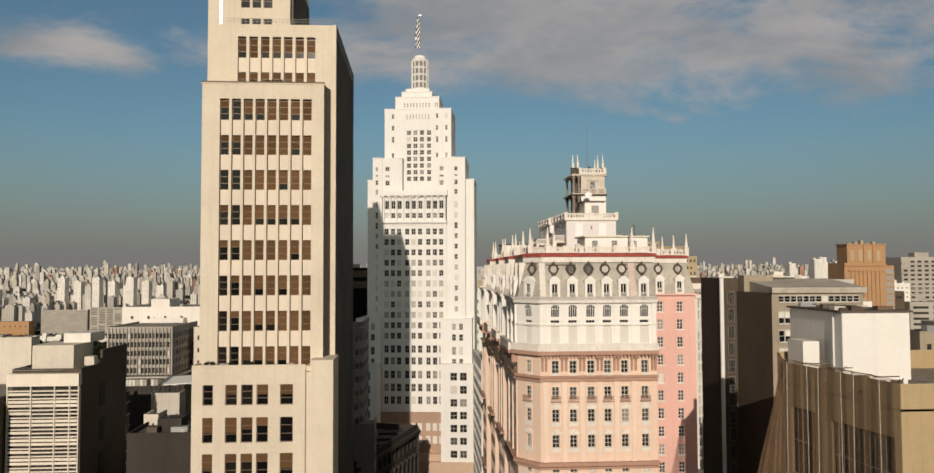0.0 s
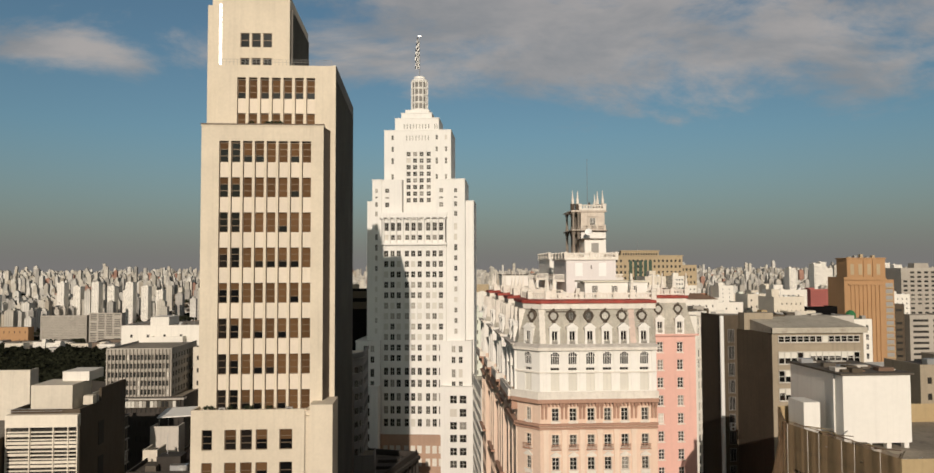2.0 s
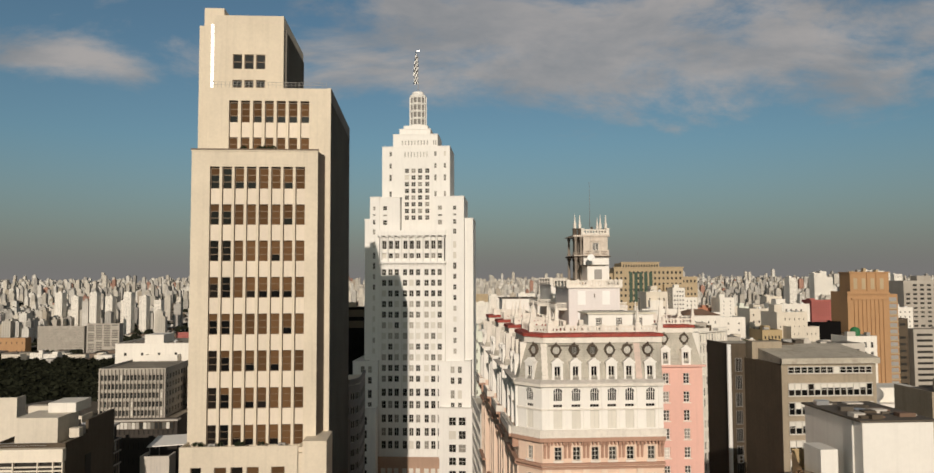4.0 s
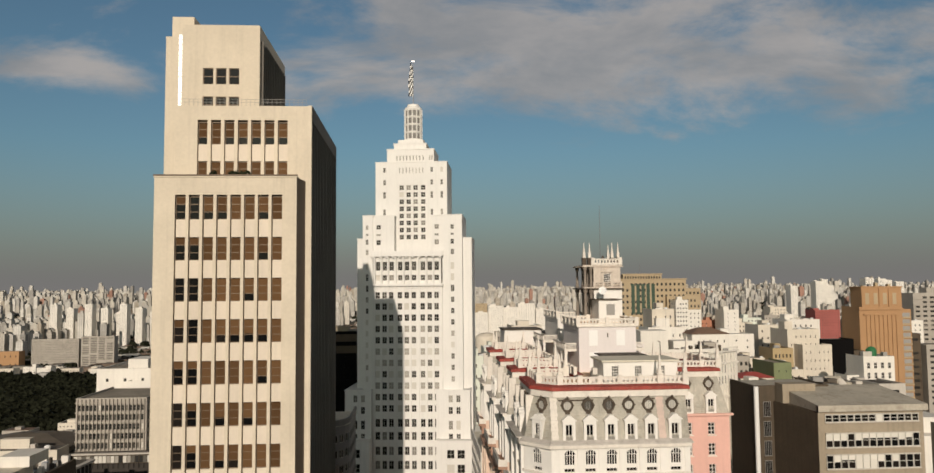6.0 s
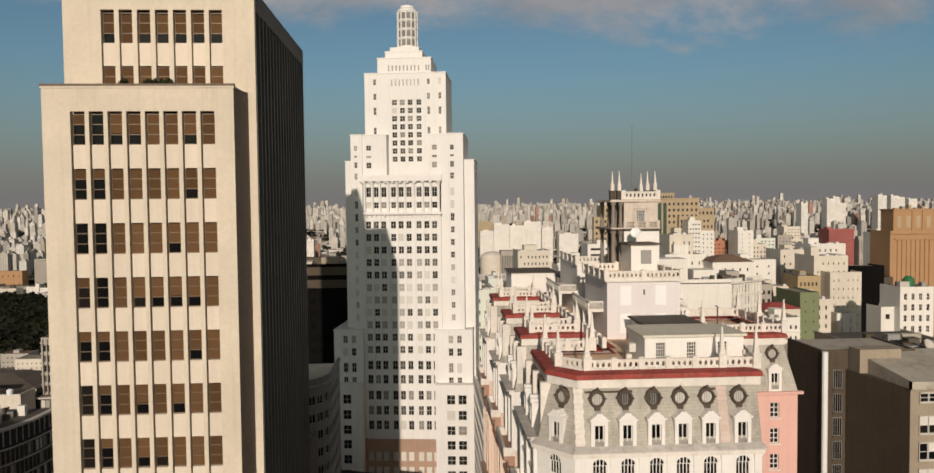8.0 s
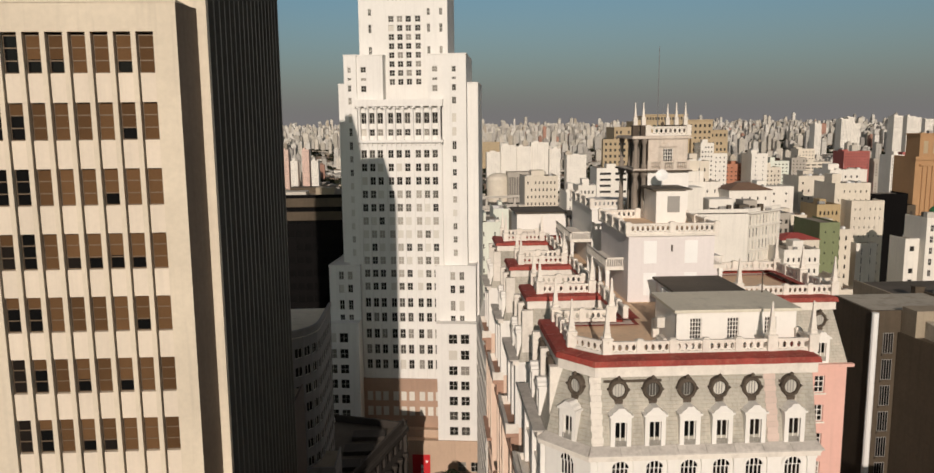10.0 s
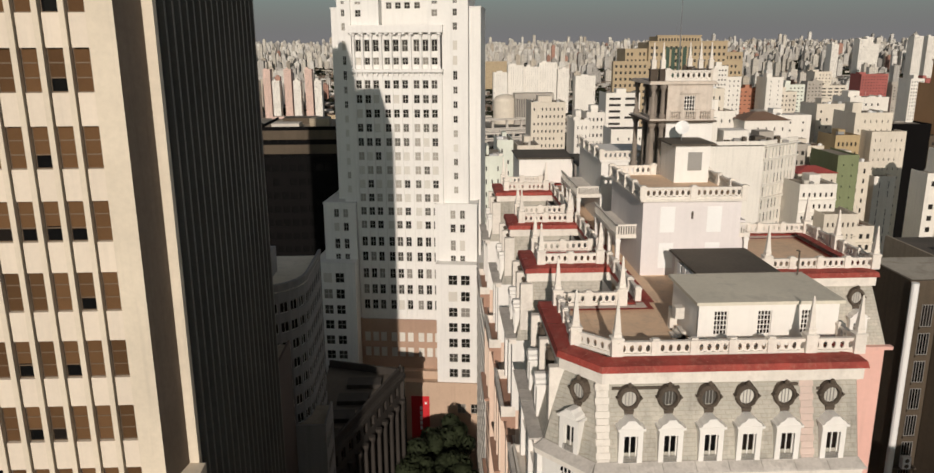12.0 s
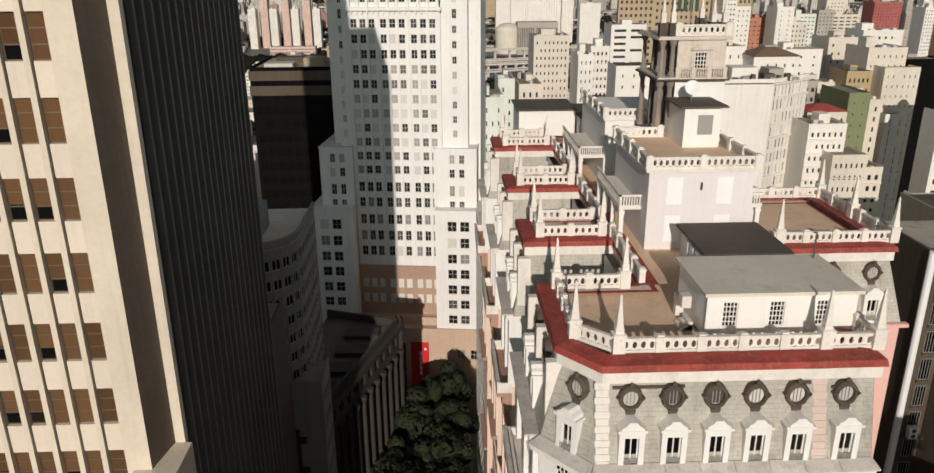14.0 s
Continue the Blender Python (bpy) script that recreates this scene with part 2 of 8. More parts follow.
BANNER = material("red_banner", (0.55, 0.02, 0.025), 0.7, 0.06, 0.5, 0, 0)
WHITEPAINT = material("white_sign_paint", (0.8, 0.8, 0.78), 0.6, 0.03, 1, 0, 0)


TILEPOT = material("clay_pot", (0.30, 0.14, 0.08), 0.85, 0.15, 2, 0, 0.1)


# ---- geometry helpers ----
class Geo:
    """Vertices and faces of one mesh, in metres."""

    def __init__(self):
        self.v, self.f, self.m = [], [], []

    def poly(self, pts, mi=0):
        k = len(self.v)
        self.v += [tuple(p) for p in pts]
        self.f.append(tuple(range(k, k + len(pts))))
        self.m.append(mi)

    def box(self, x0, x1, y0, y1, z0, z1, mi=0):
        k = len(self.v)
        self.v += [(x, y, z) for z in (z0, z1) for x, y in ((x0, y0), (x1, y0), (x1, y1), (x0, y1))]
        for q in ((0, 1, 5, 4), (1, 2, 6, 5), (2, 3, 7, 6), (3, 0, 4, 7), (4, 5, 6, 7), (3, 2, 1, 0)):
            self.f.append(tuple(k + a for a in q))
            self.m.append(mi)

    def obox(self, o, u, u0, u1, d0, d1, z0, z1, mi=0):
        """A box on a facade: along it from u0 to u1, from d0 to d1 inwards (outwards below 0)."""
        k = len(self.v)
        for z in (z0, z1):
            for a, d in ((u0, d0), (u1, d0), (u1, d1), (u0, d1)):
                self.v.append((o[0] + u[0] * a - u[1] * d, o[1] + u[1] * a + u[0] * d, z))
        for q in ((0, 1, 5, 4), (1, 2, 6, 5), (2, 3, 7, 6), (3, 0, 4, 7), (4, 5, 6, 7), (3, 2, 1, 0)):
            self.f.append(tuple(k + a for a in q))
            self.m.append(mi)

    def loft(self, rings, cap0=True, cap1=True, mi=0):
        """Joins rings of points, each counter-clockwise from above, from the lowest up."""
        k, n = len(self.v), len(rings[0])
        for r in rings:
            self.v += [tuple(p) for p in r]
        for a in range(len(rings) - 1):
            for b in range(n):
                c = (b + 1) % n
                self.f.append((k + a * n + b, k + a * n + c, k + a * n + n + c, k + a * n + n + b))
                self.m.append(mi)
        if cap0:
            self.f.append(tuple(k + b for b in reversed(range(n))))
            self.m.append(mi)
        if cap1:
            self.f.append(tuple(k + (len(rings) - 1) * n + b for b in range(n)))
            self.m.append(mi)

    def prism(self, pts, z0, z1, mi=0):
        self.loft([[(x, y, z0) for x, y in pts], [(x, y, z1) for x, y in pts]], mi=mi)

    def lathe(self, cx, cy, prof, n=12, mi=0, turn=0.0):
        self.loft([[(cx + r * math.cos(turn + 2 * math.pi * a / n), cy + r * math.sin(turn + 2 * math.pi * a / n), z) for a in range(n)] for r, z in prof], mi=mi)

    def tube(self, a, b, r0, r1, n=6, mi=0):
        a, b = Vector(a), Vector(b)
        d = (b - a).normalized()
        s = d.orthogonal().normalized()
        t = d.cross(s)
        self.loft([[p + (s * math.cos(2 * math.pi * q / n) + t * math.sin(2 * math.pi * q / n)) * r for q in range(n)] for p, r in ((a, r0), (b, r1))], mi=mi)

    def facade(self, o, u, w, z0, z1, rects, depth=0.25, mi=0, reveal=None):
        """A wall with real openings: rects are (u0, u1, z0, z1); the reveals go depth metres in."""
        reveal = mi if reveal is None else reveal
        us = sorted({0, w, *(r[0] for r in rects), *(r[1] for r in rects)})
        zs = sorted({z0, z1, *(r[2] for r in rects), *(r[3] for r in rects)})

        def at(a, z, d=0.0):
            return (o[0] + u[0] * a - u[1] * d, o[1] + u[1] * a + u[0] * d, z)

        rows = {}
        for c, d in zip(zs, zs[1:]):
            cut = sorted((r[0], r[1]) for r in rects if r[2] < d - 1e-6 and r[3] > c + 1e-6)
            a = 0
            for e, f in cut + [(w, w)]:
                if e > a + 1e-6:
                    self.poly((at(a, c), at(e, c), at(e, d), at(a, d)), mi)
                a = max(a, f)
        for a, b, c, d in rects:
            self.poly((at(a, c), at(a, c, depth), at(a, d, depth), at(a, d)), reveal)
            self.poly((at(b, c, depth), at(b, c), at(b, d), at(b, d, depth)), reveal)
            self.poly((at(a, d), at(a, d, depth), at(b, d, depth), at(b, d)), reveal)
            self.poly((at(b, c), at(b, c, depth), at(a, c, depth), at(a, c)), reveal)

    def lattice(self, xs, zs, bar, y0, y1):
        """Bars of a window in one piece: a plate from y0 to y1 with a hole for each pane."""
        def cuts(v):
            out = [v[0], v[0] + bar]
            for q in v[1:-1]:
                out += [q - bar / 2, q + bar / 2]
            return out + [v[-1] - bar, v[-1]]

        cx, cz = cuts(xs), cuts(zs)
        k, nx = len(self.v), len(cx)
        self.v += [(x, y, z) for y in (y0, y1) for z in cz for x in cx]
        back = nx * len(cz)

        def at(a, b, d):
            return k + d * back + b * nx + a

        def full(a, b):
            return 0 <= a < nx - 1 and 0 <= b < len(cz) - 1 and not (a % 2 and b % 2)

        for b in range(len(cz) - 1):
            for a in range(nx - 1):
                if not full(a, b):
                    continue
                self.f.append((at(a, b, 0), at(a + 1, b, 0), at(a + 1, b + 1, 0), at(a, b + 1, 0)))
                self.m.append(0)
                for da, db, p, q in ((-1, 0, (a, b + 1), (a, b)), (1, 0, (a + 1, b), (a + 1, b + 1)), (0, -1, (a, b), (a + 1, b)), (0, 1, (a + 1, b + 1), (a, b + 1))):
                    if not full(a + da, b + db):
                        self.f.append((at(*q, 0), at(*p, 0), at(*p, 1), at(*q, 1)))
                        self.m.append(0)

    def mesh(self, name, mats):
        me = bpy.data.meshes.new(name)
        me.from_pydata(self.v, [], self.f)
        for m in mats if isinstance(mats, (list, tuple)) else [mats]:
            me.materials.append(m)
        me.polygons.foreach_set("material_index", self.m)
        me.update()
        return me


def thing(name, loc, label, category, group="", kind=""):
    e = new(name)
    e.location = loc
    return tagged(e, label, category, group, kind)


def part(name, geo, mats, parent, label="", kind=""):
    """One mesh in world metres, under a thing."""
    ob = new(name, geo.mesh(name, mats) if isinstance(geo, Geo) else geo)
    ob.parent = parent
    ob.matrix_parent_inverse = Matrix.Translation(-Vector(parent.location))
    return tagged(ob, label, kind=kind)


def placed(name, mesh, parent, loc, turn=0.0, label=""):
    """A part that shares its mesh with others, at a place in the world under a thing."""
    ob = new(name, mesh)
    ob.parent = parent
    ob.matrix_parent_inverse = Matrix.Translation(-Vector(parent.location))
    ob.location, ob.rotation_euler = loc, (0, 0, turn)
    return tagged(ob, label) if label else ob


def sub(name, mesh, parent, loc=(0, 0, 0)):
    ob = new(name, mesh)
    ob.parent, ob.location = parent, loc
    return ob


def solid(name, geo, mats, label, category, group="", kind=""):
    """A thing, or a piece of the setting, that is one mesh."""
    return tagged(new(name, geo.mesh(name, mats)), label, category, group, kind)


MESHES = {}


def window_meshes(w, h, cols, rows, frame_mat, pane_mat, bar=0.07, arch=False):
    """Frame bars and pane of a window; the origin at the middle of its sill, y into the wall."""
    key = (round(w, 2), round(h, 2), cols, rows, frame_mat.name, pane_mat.name, arch)
    if key not in MESHES:
        g, p = Geo(), Geo()
        g.lattice([-w / 2 + w * c / cols for c in range(cols + 1)], [h * r / rows for r in range(rows + 1)], bar, 0.0, 0.08)
        p.poly([(-w / 2, 0.05, 0), (w / 2, 0.05, 0), (w / 2, 0.05, h), (-w / 2, 0.05, h)])
        MESHES[key] = (g.mesh("window", frame_mat), p.mesh("pane", pane_mat))
    return MESHES[key]


def window(parent, o, u, uc, z0, w, h, depth, cols, rows, frame_mat, pane_mat, bar=0.07):
    f, p = window_meshes(w, h, cols, rows, frame_mat, pane_mat, bar)
    loc = (o[0] + u[0] * uc - u[1] * (depth - 0.1), o[1] + u[1] * uc + u[0] * (depth - 0.1), z0)
    ob = placed("window", f, parent, loc, math.atan2(u[1], u[0]))
    sub("pane", p, ob)
    return ob


X, NX, Y, NY = (1, 0), (-1, 0), (0, 1), (0, -1)   # ways along facades: X faces -y, Y faces +x, NY faces -x, NX faces +y

def crown_geo(rng, r, h, leaves, size):
    """A crown of loose leaf clumps, uneven and with gaps."""
    g = Geo()
    lumps = []
    for k in range(16):
        a, e = rng.uniform(0, 2 * math.pi), rng.uniform(-0.35, 1.0)
        q = rng.uniform(0.35, 0.8)
        lumps.append((Vector((math.cos(a) * r * q * math.cos(e), math.sin(a) * r * q * math.cos(e), h * 0.5 + h * 0.42 * math.sin(e) * q)), r * rng.uniform(0.28, 0.46)))
    for k in range(leaves):
        c, rad = rng.choice(lumps)
        d = Vector((rng.gauss(0, 1), rng.gauss(0, 1), rng.gauss(0, 0.8))).normalized()
        p = c + d * rad * rng.uniform(0.75, 1.05)
        u = Vector((rng.gauss(0, 1), rng.gauss(0, 1), rng.gauss(0, 0.6))).normalized()
        v = d.cross(u)
        if v.length < 0.1:
            continue
        v = v.normalized()
        u = v.cross(d).normalized()
        s = size * rng.uniform(0.6, 1.3)
        g.poly([p - u * s, p + v * s * 0.6, p + u * s, p - v * s * 0.6])
    return g


# ---- ground, far land ----
def land_height(x, y):
    """Level near the towers, falling to a river plain, then slowly rising hills."""
    d = math.hypot(x, y - 150)
    fall = min(max((d - 230) / 500, 0), 1)
    rise = min(max((d - 1500) / 3000, 0), 1)
    hill = 52 * math.exp(-((x - 900) / 170) ** 2 - ((y - 1990) / 120) ** 2)
    return -34 * fall * fall * (3 - 2 * fall) + 78 * rise + 14 * rise * noise.noise((x / 900, y / 900, 3.0)) + hill


def build_ground():
    m = material("city_ground", (0.20, 0.19, 0.165), 0.9, 0.3, 0.08, 0, 0.0, dirt=(0.07, 0.085, 0.05, 0.8))
    g = Geo()
    xs = sorted({-4900 + 140 * k for k in range(71)} | {-400 + 25 * k for k in range(33)})
    ys = sorted({-600 + 140 * k for k in range(40)} | {-100 + 25 * k for k in range(33)})
    n = len(xs)
    g.v = [(x, y, land_height(x, y) - 0.02) for y in ys for x in xs]
    for b in range(len(ys) - 1):
        for a in range(n - 1):
            g.f.append((b * n + a, b * n + a + 1, (b + 1) * n + a + 1, (b + 1) * n + a))
            g.m.append(0)
    solid("ground", g, m, "", "", kind="structure")


build_ground()


# ---- cream bank tower ----
def bank_tower():
    t = thing("office_tower", (-22, 140, 0), "tall cream stone stepped bank tower with brown blinds beside the avenue", "building")
    # main shaft towards the camera: eight recessed bays
    o, x0, x1, z0, z1 = (-32.6, 121.0), -32.6, -13.9, 66.4, 110.0
    bays = [(2.72 + 1.81 * k, 4.12 + 1.81 * k, z0, 107.7) for k in range(8)]
    g = Geo()
    g.facade(o, X, x1 - x0, 0, z1, [(a, b, z0, d) for a, b, c, d in bays], 0.62)
    g.poly([(x0, 124.6, 0), (x0, 121, 0), (x0, 121, z1), (x0, 124.6, z1)])
    g.poly([(x0, 121, z1), (x1, 121, z1), (x1, 124.6, z1), (x0, 124.6, z1)])
    part("front_block", g, STONE_BB, t)
    # side turned from the sun: brown colour stands for its shade
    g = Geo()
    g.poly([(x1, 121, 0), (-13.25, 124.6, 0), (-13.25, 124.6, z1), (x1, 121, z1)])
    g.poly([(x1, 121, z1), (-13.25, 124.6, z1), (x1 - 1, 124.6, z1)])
    part("block_return", g, RETURN_BB, t, "side of the front block, shade painted in brown")
    g = Geo()
    g.box(x0 - 0.08, x1 + 0.08, 120.92, 124.6, z1, z1 + 0.2)
    part("parapet", g, STONE_BB, t)
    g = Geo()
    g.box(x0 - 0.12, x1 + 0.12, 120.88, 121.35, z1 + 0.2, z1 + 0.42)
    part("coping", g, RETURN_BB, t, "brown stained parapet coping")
    rngp = random.Random(77)
    for x in (-25.6, -23.1, -22.4, -21.6, -20.9):
        q = thing("terrace_plant", (x, 123.6, 110.2), "small dark potted shrub on the terrace", "plant", "terrace plants")
        c = Geo()
        c.lathe(x, 123.6, [(0.16, 110.2), (0.22, 110.5), (0.2, 110.5)], 8)
        part("pot", c, TILEPOT, q)
        placed("crown", crown_geo(rngp, 0.55, 1.0, 160, 0.12).mesh("crown", LEAF), q, (x, 123.6, 110.45))
    sp, bl = Geo(), {}
    sp.box(-0.56, 0.7, 0, 0.5, 0, 2.35)
    sp = sp.mesh("spandrel", STONE_BB2)
    rng = random.Random(4)
    for k, (a, b, c, d) in enumerate(bays):
        uc = (a + b) / 2
        for r in range(8):
            top = 107.5 - 5.45 * r
            window(t, o, X, uc, top - 3.1, 1.4, 3.1, 0.62, 1, 3, BRONZE, DARKGLASS, 0.09)
            ob = t.children[-1]
            if k > 1 or rng.random() < 0.25:
                h = rng.choice((3.0, 3.0, 3.0, 2.1, 2.05, 1.9)) if 1 < k < 7 else 3.0 if k > 1 else 1.0
                if h not in bl:
                    q = Geo()
                    q.box(-0.62, 0.62, 0.035, 0.045, 3.06 - h, 3.06)
                    bl[h] = q.mesh("blind", BLIND)
                sub("blind", bl[h], ob)
            placed("spandrel", sp, t, (x0 + uc, 121.2, top - 5.45))
    for x in (-30.8, -30.1, -27.4, -24.9, -24.3, -21.5):
        q = thing("terrace_plant", (x, 119.0, 66.0), "small dark potted shrub on the terrace", "plant", "terrace plants")
        c = Geo()
        c.lathe(x, 119.0, [(0.2, 66.02), (0.26, 66.4), (0.24, 66.4)], 8)
        part("pot", c, TILEPOT, q)
        placed("crown", crown_geo(rngp, 0.6, 1.3, 160, 0.13).mesh("crown", LEAF), q, (x, 119.0, 66.3))
    for x in (-28.6, -18.6):
        q = thing("air_conditioner", (x, 119.5, 66.0), "grey air conditioner unit on a terrace", "air conditioner")
        c = Geo()
        c.box(x - 0.5, x + 0.5, 119.2, 119.7, 66.03, 67.0)
        part("casing", c, GREYPAINT, q)
        c = Geo()
        c.poly([(x + 0.32 * math.cos(math.pi * k / 8), 119.19, 66.55 + 0.32 * math.sin(math.pi * k / 8)) for k in range(16)])
        part("fan_grille", c, PANEL_BB, q)
    # upper setback with seven bays
    o, x0, x1, z1 = (-31.1, 124.6), -31.1, -12.95, 120.6
    g = Geo()
    bays = [(3.0 + 1.83 * k, 4.35 + 1.83 * k, 110, 118.6) for k in range(7)]
    g.facade(o, X, x1 - x0, 0, z1, bays, 0.62)
    g.poly([(x0, 156.6, 0), (x0, 124.6, 0), (x0, 124.6, z1), (x0, 156.6, z1)])
    g.poly([(x1, 156.6, 0), (x0, 156.6, 0), (x0, 156.6, z1), (x1, 156.6, z1)])
    g.poly([(x0, 124.6, z1), (x1, 124.6, z1), (x1, 156.6, z1), (x0, 156.6, z1)])
    part("upper_block", g, STONE_BB, t)
    for a, b, c, d in bays:
        for top, h in ((118.4, 3.2), (112.8, 3.0)):
            w = window(t, o, X, (a + b) / 2, top - h, 1.35, h, 0.62, 1, 3, BRONZE, DARKGLASS, 0.09)
            q = Geo()
            key = ("ub", rng.choice((2.9, 1.9, 1.95)))
            if key not in bl:
                q.box(-0.6, 0.6, 0.035, 0.045, 3.0 - key[1], 3.0)
                bl[key] = q.mesh("blind", BLIND)
            sub("blind", bl[key], w)
            placed("spandrel", sp, t, (x0 + (a + b) / 2, 124.8, top - h - 2.35))
    # flank towards the avenue: panels and concrete fins, shade put into their dark colours
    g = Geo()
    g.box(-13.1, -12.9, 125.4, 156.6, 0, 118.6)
    part("flank_panel", g, PANEL_BB, t, "panel wall between fins, shade painted near black")
    g = Geo()
    g.box(-13.3, -12.4, 125.3, 156.6, 118.6, 120.72)
    part("flank_cornice", g, FIN_BB, t)
    g = Geo()
    g.box(-12.95, -12.45, 124.6, 125.3, 0, 120.7)
    part("corner_pier", g, STONE_BB, t)
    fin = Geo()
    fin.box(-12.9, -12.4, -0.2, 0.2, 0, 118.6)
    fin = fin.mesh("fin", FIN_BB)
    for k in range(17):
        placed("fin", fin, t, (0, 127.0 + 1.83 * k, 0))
    # top block
    o, x0, x1, y0, y1, z0, z1 = (-31.7, 129.0), -31.7, -20.6, 129.0, 150.0, 120.6, 133.6
    g = Geo()
    rects = [(3.0 + 1.85 * k, 4.5 + 1.85 * k, c, d) for k in range(3) for c, d in ((124.8, 127.2), (120.7, 123.0))]
    g.facade(o, X, x1 - x0, z0, z1, rects, 0.3)
    g.poly([(x0, y1, z0), (x0, y0, z0), (x0, y0, z1), (x0, y1, z1)])
    g.poly([(x1, y0, z0), (x1, y1, z0), (x1, y1, z1), (x1, y0, z1)])
    g.poly([(x1, y1, z0), (x0, y1, z0), (x0, y1, z1), (x1, y1, z1)])
    g.poly([(x0, y0, z1), (x1, y0, z1), (x1, y1, z1), (x0, y1, z1)])
    part("top_block", g, STONE_BB, t)
    for a, b, c, d in rects:
        window(t, o, X, (a + b) / 2, c, b - a, d - c, 0.3, 1, 2, BRONZE, DARKGLASS, 0.09)
    fin2 = Geo()
    fin2.box(-20.6, -20.25, -0.15, 0.15, 121, 131.6)
    fin2 = fin2.mesh("fin", FIN_BB)
    for k in range(14):
        placed("fin", fin2, t, (0, 130.2 + 1.4 * k, 0))
    # near-black sheet again, for the shade on the top block's flank
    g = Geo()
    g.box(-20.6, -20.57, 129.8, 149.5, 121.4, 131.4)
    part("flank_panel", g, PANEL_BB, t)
    g = Geo()
    g.box(-34.2, -31.7, 129.6, 150, 66, 132.0)
    g.box(-34.1, -30.9, 132.0, 137, 132.0, 135.8)
    part("lift_shaft", g, STONE_BB, t)
    g = Geo()
    for k in range(28):
        g.box(-32.25, -31.8, 129.3, 129.56, 110.4 + 0.78 * k, 111.12 + 0.78 * k)
    part("duct", g, METAL, t, "shiny metal duct running up the corner")
    # terrace rail
    g = Geo()
    for k in range(30):
        g.box(-30.6 + 0.6 * k, -30.56 + 0.6 * k, 124.9, 124.94, 120.6, 121.6)
    for z in (121.15, 121.58):
        g.box(-30.8, -13.2, 124.9, 124.94, z, z + 0.04)
    part("railing", g, GREYPAINT, t, "thin metal terrace railing")
    # base block
    o, x0, x1, y0, z1 = (-32.6, 117.3), -32.6, -11.9, 117.3, 66.7
    rects = []
    tops = [(64.1, 3.0), (59.3, 3.7), (54.0, 3.7)] + [(48.8 - 5.2 * k, 3.7) for k in range(1)]
    for top, h in tops:
        for a, b in ((1.6, 3.1), (4.9, 6.6), (7.2, 8.9), (9.45, 11.15), (12.9, 14.8)):
            rects.append((a, b, top - h, top))
    g = Geo()
    g.facade(o, X, 16.6, 0, z1, rects, 0.35)
    g.box(-16.0, -15.3, 117.75, 121, 0, z1)
    g.box(-15.3, x1, 117.3, 121, 0, z1 + 0.9)
    g.poly([(x0, 121, 0), (x0, y0, 0), (x0, y0, z1), (x0, 121, z1)])
    g.poly([(x0, y0, 66.0), (x1, y0, 66.0), (x1, 121, 66.0), (x0, 121, 66.0)])
    part("base_block", g, STONE_BB, t)
    g = Geo()
    g.box(x0, -16, y0 - 0.05, y0 + 0.3, z1, z1 + 0.3)
    g.box(x0, x0 + 0.3, y0 + 0.3, 121, z1, z1 + 0.3)
    g.box(-13.9, x1 + 0.02, 121, 124.55, 0, z1 + 0.9)
    part("base_parapet", g, STONE_BB, t)
    for a, b, c, d in rects:
        w = window(t, o, X, (a + b) / 2, c, b - a, d - c, 0.35, 1, 3, BRONZE, DARKGLASS, 0.1)
        if rng.random() < 0.7:
            key = ("bs", round(b - a, 2), round(d - c, 2), rng.choice((0.35, 0.5, 0.62)))
            if key not in bl:
                q = Geo()
                q.box(-(b - a) / 2 + 0.1, (b - a) / 2 - 0.1, 0.035, 0.045, (d - c) * (1 - key[3]), d - c - 0.06)
                bl[key] = q.mesh("blind", BLIND)
            sub("blind", bl[key], w)


bank_tower()


